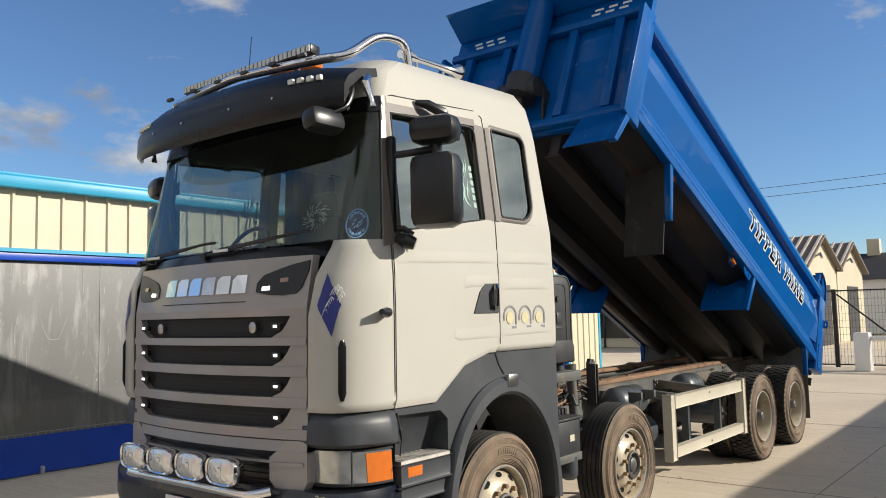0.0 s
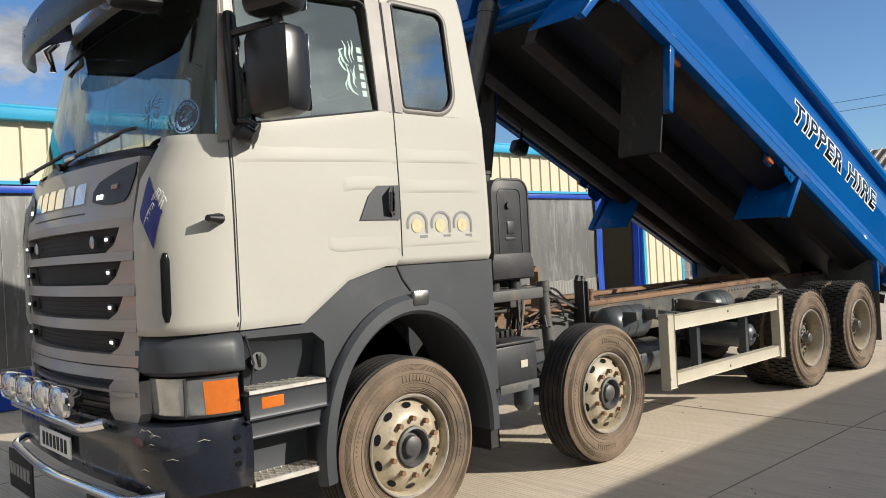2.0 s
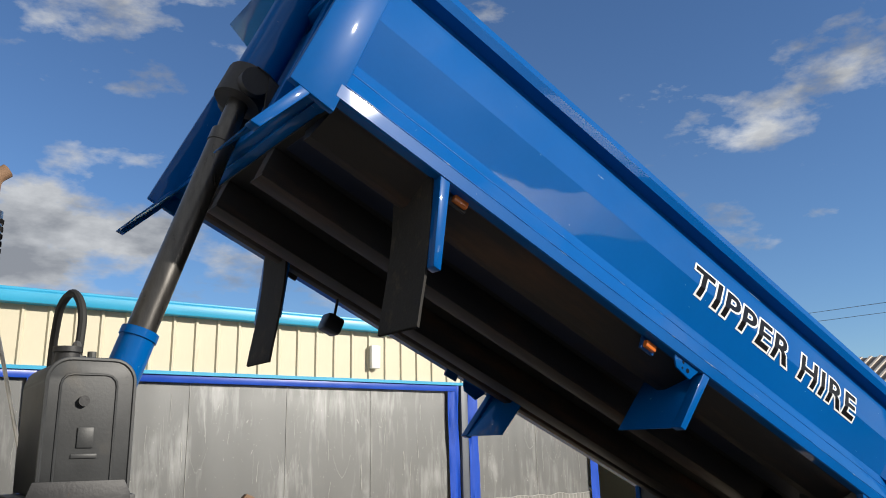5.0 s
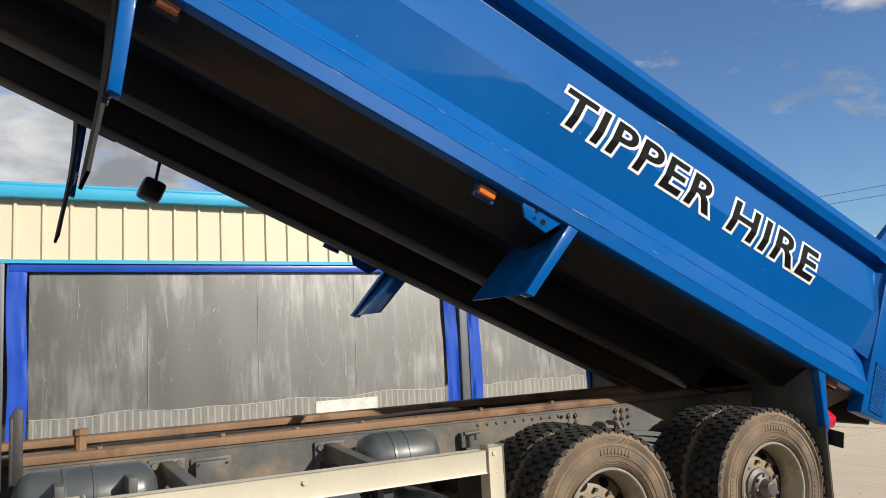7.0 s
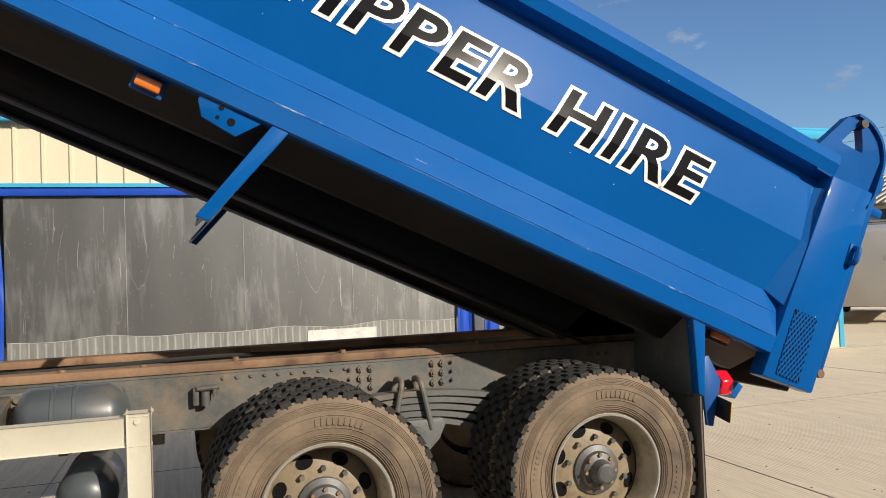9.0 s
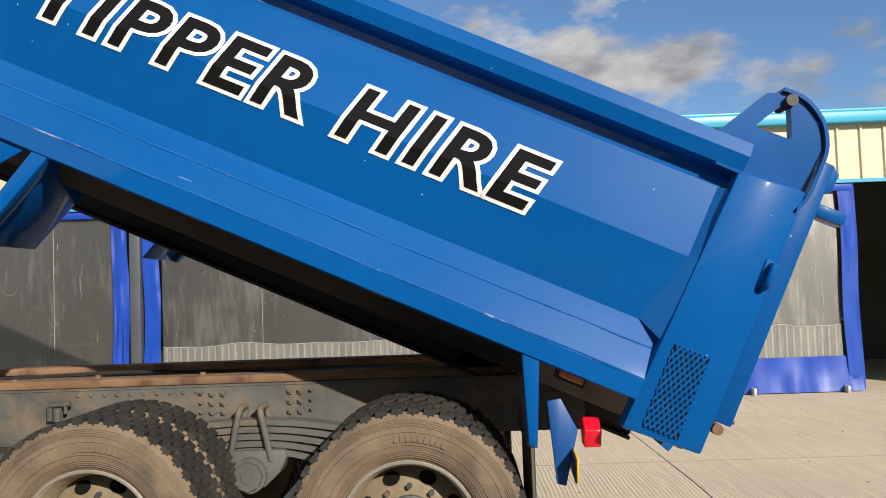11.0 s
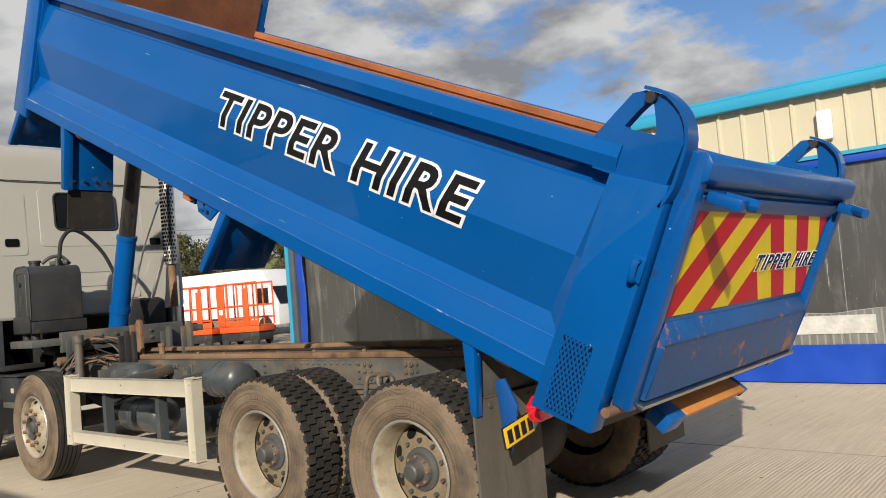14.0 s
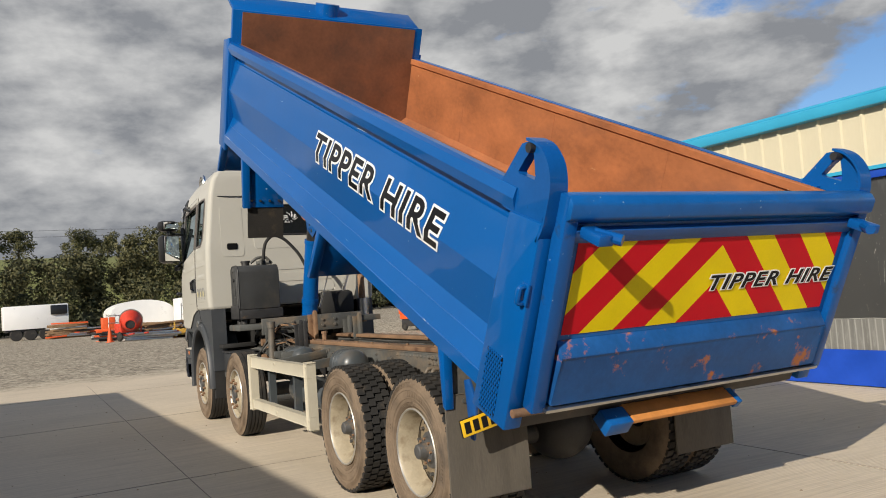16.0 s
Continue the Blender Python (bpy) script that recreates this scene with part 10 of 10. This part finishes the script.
for s in (-1, 1):
    box(bm, 3.04, 3.07, s * 0.9 - 0.2, s * 0.9 + 0.2, 0.65, 0.85, 0.01)
part("lorry_lamp", bm, M["clear"], rl)
for xx in (-2.5, 1.9):
    for s in (-1, 1):
        bm = B()
        lathe(bm, [(0.0, -0.12), (0.4, -0.12), (0.45, 0.0), (0.4, 0.12), (0.0, 0.12)], 20)
        part("lorry_wheel", bm, M["tyre"], rl, m=pose(xx, s * 1.05, 0.45))

M["roof_rib"] = mat("ribbed_grey_roof", (0.55, 0.50, 0.44), 0.6, 0, 0.15, 1, 0.05, 20)
M["roof_base"] = mat("brown_grey_roof", (0.15, 0.125, 0.105), 0.65, 0, 0.15, 1, 0.05, 20)
M["slate"] = mat("dark_slate", (0.035, 0.034, 0.036), 0.7, 0, 0.2, 2, 0.2, 12)


def gable_shed(x0, y0, w, length, eave, ridge, glazed):
    g = thing("gabled_shed", "cream gabled shed with a ribbed grey roof", "shed", "gabled sheds", (x0, y0, 0))
    bm = B()
    prism(bm, [(0, 0), (0, eave), (w / 2, ridge), (w, eave), (w, 0)], 0.0, length, "y")
    part("shed_wall", bm, M["cream"], g)
    for side in (0, 1):
        bm = B()
        a, b = ((-0.3, eave - 0.22), (w / 2, ridge)) if side == 0 else ((w + 0.3, eave - 0.22), (w / 2, ridge))
        prism(bm, [a, b, (b[0], b[1] + 0.12), (a[0], a[1] + 0.12)], -0.3, length + 0.3, "y")
        part("shed_roof", bm, M["roof_base"], g)
        bm = B()
        for k in range(int(length / 0.44)):
            y = -0.2 + 0.44 * k
            prism(bm, [(a[0], a[1] + 0.125), (b[0], b[1] + 0.125), (b[0], b[1] + 0.19), (a[0], a[1] + 0.19)], y, y + 0.11, "y")
        part("roof_sheet", bm, M["roof_rib"], g, "pale ribs of the roof sheeting")["kind"] = "stuff"
    bm = B()
    prism(bm, [(w * 0.35, 0.0), (w * 0.35, 3.0), (w * 0.75, 3.0), (w * 0.75, 0.0)], -0.04, -0.005, "y")
    part("shed_door", bm, M["dark"], g)
    bm = B()
    tube(bm, [(w * 0.3, -0.05, eave + 0.4), (w * 0.25, -0.4, eave + 0.5), (w * 0.22, -0.5, eave + 0.3)], 0.07, 8)
    part("wall_lamp", bm, M["steel"], g)
    if glazed:
        n = 7
        for k in range(n):
            ya, yb = 0.4 + (length - 0.8) * k / n, 0.4 + (length - 0.8) * (k + 1) / n
            bm = B()
            box(bm, -0.05, -0.01, ya + 0.06, yb - 0.06, 0.5, eave - 0.35)
            part("glazing", bm, M["shopglass"], g, "dark glazed panel")
            bm = B()
            box(bm, -0.09, -0.005, ya - 0.05, ya + 0.05, 0, eave - 0.25, 0.01)
            part("mullion", bm, M["dark"], g)
    return g


M["shopglass"] = mat("dark_shop_glass", (0.012, 0.016, 0.018), 0.06, 0, 0.2, 1, 0.01, 3)
gable_shed(36, 5.6, 6.2, 24, 3.95, 5.35, True)
gable_shed(42.4, 5.6, 6.2, 18, 3.95, 5.35, False)
ho = thing("slate_house", "dark slate-roofed house beyond the fence", "house", at=(56, 4.5, 0))
bm = B()
box(bm, 0, 8, -4, 12, 0, 3.6)
part("house_wall", bm, M["box_white"], ho)
bm = B()
prism(bm, [(-0.3, 3.6), (4, 5.6), (8.3, 3.6)], -4.2, 12.2, "y")
part("house_roof", bm, M["slate"], ho)
bm = B()
box(bm, 3.6, 4.4, 2.0, 2.8, 5.3, 6.6, 0.02)
part("chimney", bm, M["cream"], ho)
# mesh fence and gate
fe = thing("mesh_fence", "black welded mesh fence with a braced gate", "fence", at=(23.1, 0, 0))
M["fence"] = mat("black_fence_paint", (0.012, 0.012, 0.012), 0.5, 0, 0.2, 4, 0.05, 40)
FENCE_Y = (3.4, 1.5, -0.95, -3.4, -5.85, -8.3)
for k, y in enumerate(FENCE_Y):
    w = 0.06 if k == 1 else 0.035
    bm = B()
    box(bm, -w, w, y - w, y + w, 0, 2.35, 0.008)
    part("fence_post", bm, M["fence"], fe)
    if k < 5:
        ya, yb = FENCE_Y[k + 1] + 0.04, y - 0.06
        n = int((yb - ya) / 0.09)
        bm = B()
        for j in range(n):
            yy = ya + (yb - ya) * (j + 0.5) / n
            cyl(bm, (0, yy, 0.08), (0, yy, 2.28), 0.004, 4)
        for j in range(11):
            tube(bm, [(0, ya, 0.12 + 0.214 * j), (0, yb, 0.12 + 0.214 * j)], 0.004, 4)
        part("mesh_panel", bm, M["fence"], fe, "welded wire mesh")
        for z in (0.08, 2.30):
            bm = B()
            tube(bm, [(0, ya, z), (0, yb, z)], 0.022, 6)
            part("fence_rail", bm, M["fence"], fe)
for a, b in (((-0.03, 1.42, 2.2), (-0.03, -0.75, 0.25)), ((-0.03, -1.05, 2.2), (-0.03, -3.2, 0.25))):
    bm = B()
    tube(bm, [a, b], 0.028, 6)
    part("gate_brace", bm, M["fence"], fe)
ba = thing("barrier_post", "pale grey barrier cabinet with a boom", "barrier", at=(21.72, 0.52, 0))
bm = B()
box(bm, -0.20, 0.20, -0.20, 0.20, 0, 1.08, 0.02)
part("cabinet", bm, M["box_white"], ba)
bm = B()
box(bm, -0.05, 0.05, -4.5, -0.2, 0.85, 0.97, 0.01)
part("boom", bm, M["box_white"], ba)
car = thing("parked_car", "dark estate car parked by the glazed shed", "car", at=(34.2, 9.8, 0), rz=90)
bm = B()
prism(bm, [(-2.1, 0.3), (-2.15, 0.85), (-1.8, 1.42), (0.4, 1.45), (1.1, 0.95), (2.0, 0.8), (2.1, 0.3)], -0.85, 0.85, "y", 0.08)
part("car_body", bm, M["navy"], car, angle=40)
for x in (-1.3, 1.35):
    for s in (-1, 1):
        bm = B()
        lathe(bm, [(0.0, -0.1), (0.24, -0.1), (0.33, -0.08), (0.33, 0.08), (0.0, 0.08)], 20)
        w = part("car_wheel", bm, M["tyre"], car, m=pose(x, s * 0.82, 0.33, 0, 0, 0 if s < 0 else 180))
        bm = B()
        lathe(bm, [(0.0, -0.11), (0.05, -0.115), (0.22, -0.108), (0.23, -0.10)], 10)
        part("alloy_rim", bm, M["chrome"], w)
# overhead wires on poles
def power_line(x, ys, h, zs):
    pl = thing("power_line", "thin dark wires slung between wooden poles", "power line", "power lines", (x, 0, 0))
    for y in ys:
        bm = B()
        tube(bm, [(0, y, -0.2), (0, y, h)], [0.16, 0.11], 8)
        tube(bm, [(0, y - 0.6, h - 0.3), (0, y + 0.6, h - 0.3)], 0.06, 6)
        part("pole", bm, M["bark"], pl)
    for z in zs:
        bm = B()
        n = 16
        tube(bm, [(0, ys[0] + (ys[1] - ys[0]) * k / n, z - 1.2 * (1 - (2 * k / n - 1) ** 2)) for k in range(n + 1)], 0.022, 4)
        part("wire", bm, M["black"], pl)


power_line(60, (-36, 62), 12.6, (11.6, 12.3))
power_line(-97, (-60, 75), 14.2, (13.2, 14.0))

# ---- scuffs, seams and marks on the curtains ----
rnd = random.Random(44)
for x0, x1 in ((-1.85, 3.55), (4.30, 10.40), (11.17, 14.0)):
    bm = B()
    for k in range(int(13 * (x1 - x0))):
        x, z = rnd.uniform(x0, x1), rnd.uniform(1.0, 2.7)
        ln = rnd.uniform(0.05, 0.5) if rnd.random() > 0.3 else rnd.uniform(0.02, 0.08)
        w = rnd.uniform(0.0006, 0.0022) if rnd.random() > 0.06 else rnd.uniform(0.002, 0.005)
        n = 5
        bend = rnd.gauss(0, 0.03)
        a = [(x + bend * math.sin(1.6 * j / n) + 0.006 * rnd.uniform(-1, 1), z - ln * j / n) for j in range(n + 1)]
        vs = [[bm.verts.new((px - w, BY + 0.0445, pz)), bm.verts.new((px + w, BY + 0.0445, pz))] for px, pz in a if pz > 0.9]
        for p, q in zip(vs, vs[1:]):
            bm.faces.new((p[0], p[1], q[1], q[0]))
    for k in range(int(55 * (x1 - x0))):
        x, z, r = rnd.uniform(x0, x1), rnd.uniform(0.9, 2.7), rnd.uniform(0.001, 0.006)
        bm.faces.new([bm.verts.new((x + r * math.cos(a), BY + 0.0440, z + r * 1.3 * math.sin(a))) for a in (0.3, 1.6, 2.7, 3.9, 5.2)])
    for k in range(int(1.2 * (x1 - x0))):
        x, z, w = rnd.uniform(x0 + 0.3, x1 - 0.3), rnd.uniform(1.3, 2.5), rnd.uniform(0.15, 0.45)
        a = [(x + w * (j / 10 - 0.5), z - 0.35 * math.sin(math.pi * j / 10) * rnd.uniform(0.9, 1.1)) for j in range(11)]
        vs = [[bm.verts.new((px, BY + 0.0442, pz - 0.002)), bm.verts.new((px, BY + 0.0442, pz + 0.003))] for px, pz in a]
        for p, q in zip(vs, vs[1:]):
            bm.faces.new((p[0], p[1], q[1], q[0]))
    o = part("scuff", bm, M["scuff"], workshop, "pale drips and scratches on the vinyl")
    o["kind"] = "stuff"
    k = x0 + 1.45
    while k < x1 - 0.5:
        bm = B()
        box(bm, k - 0.0025, k + 0.0025, BY + 0.042, BY + 0.047, 0.45, 2.80)
        part("seam", bm, M["scuff"], workshop, "welded seam in the vinyl")
        k += 1.55
bm = B()
box(bm, 8.16, 9.18, BY + 0.024, BY + 0.030, 0.52, 0.76)
part("patch", bm, M["weld"], workshop, "clean white patch on the band")
bm = B()
box(bm, 8.76, 8.94, BY - 0.12, BY - 0.035, 3.06, 3.45, 0.02)
part("wall_box", bm, M["box_white"], workshop, "small white box on the cladding")
# steel crowd barriers standing inside the first bays
M["galv"] = mat("dull_galvanised_steel", (0.46, 0.46, 0.45), 0.55, 0.2, 0.15, 6, 0.05, 60)
for x in (0.48, 2.68, 11.9, 13.2):
    c = thing("crowd_barrier", "galvanised crowd barrier inside the curtain", "barrier", "crowd barriers", (x, BY + 0.16, 0))
    bm = B()
    tube(bm, arc_pts([(-1.06, 0, 0.1), (-1.06, 0, 1.02), (1.06, 0, 1.02), (1.06, 0, 0.1)], 5, 0.20), 0.024, 8)
    tube(bm, [(-1.05, 0, 0.2), (1.05, 0, 0.2)], 0.016, 6)
    part("barrier_frame", bm, M["galv"], c)
    for k in range(16):
        bm = B()
        cyl(bm, (-0.95 + 0.126 * k, 0, 0.2), (-0.95 + 0.126 * k, 0, 1.01), 0.007, 5)
        part("barrier_bar", bm, M["galv"], c)
    for s in (-1, 1):
        bm = B()
        box(bm, s * 0.8 - 0.02, s * 0.8 + 0.02, -0.28, 0.28, 0.0, 0.1, 0.006)
        part("barrier_foot", bm, M["galv"], c)

# grit and small stones lying on the concrete, and oil spots
rnd = random.Random(77)
bm = B()
for k in range(420):
    x, y = rnd.uniform(-3, 14), rnd.uniform(-6, 5.5)
    r = rnd.uniform(0.004, 0.014)
    p = [bm.verts.new((x + r * math.cos(a) * rnd.uniform(0.7, 1.2), y + r * math.sin(a) * rnd.uniform(0.7, 1.2), 0.0005)) for a in (0, 1.3, 2.5, 3.8, 5.0)]
    tp = bm.verts.new((x, y, r * rnd.uniform(0.5, 0.9)))
    for i in range(5):
        bm.faces.new((p[i], p[(i + 1) % 5], tp))
tagged(obj("grit", bm, M["timber"]), "loose grit and small stones on the concrete", "grit", kind="stuff")
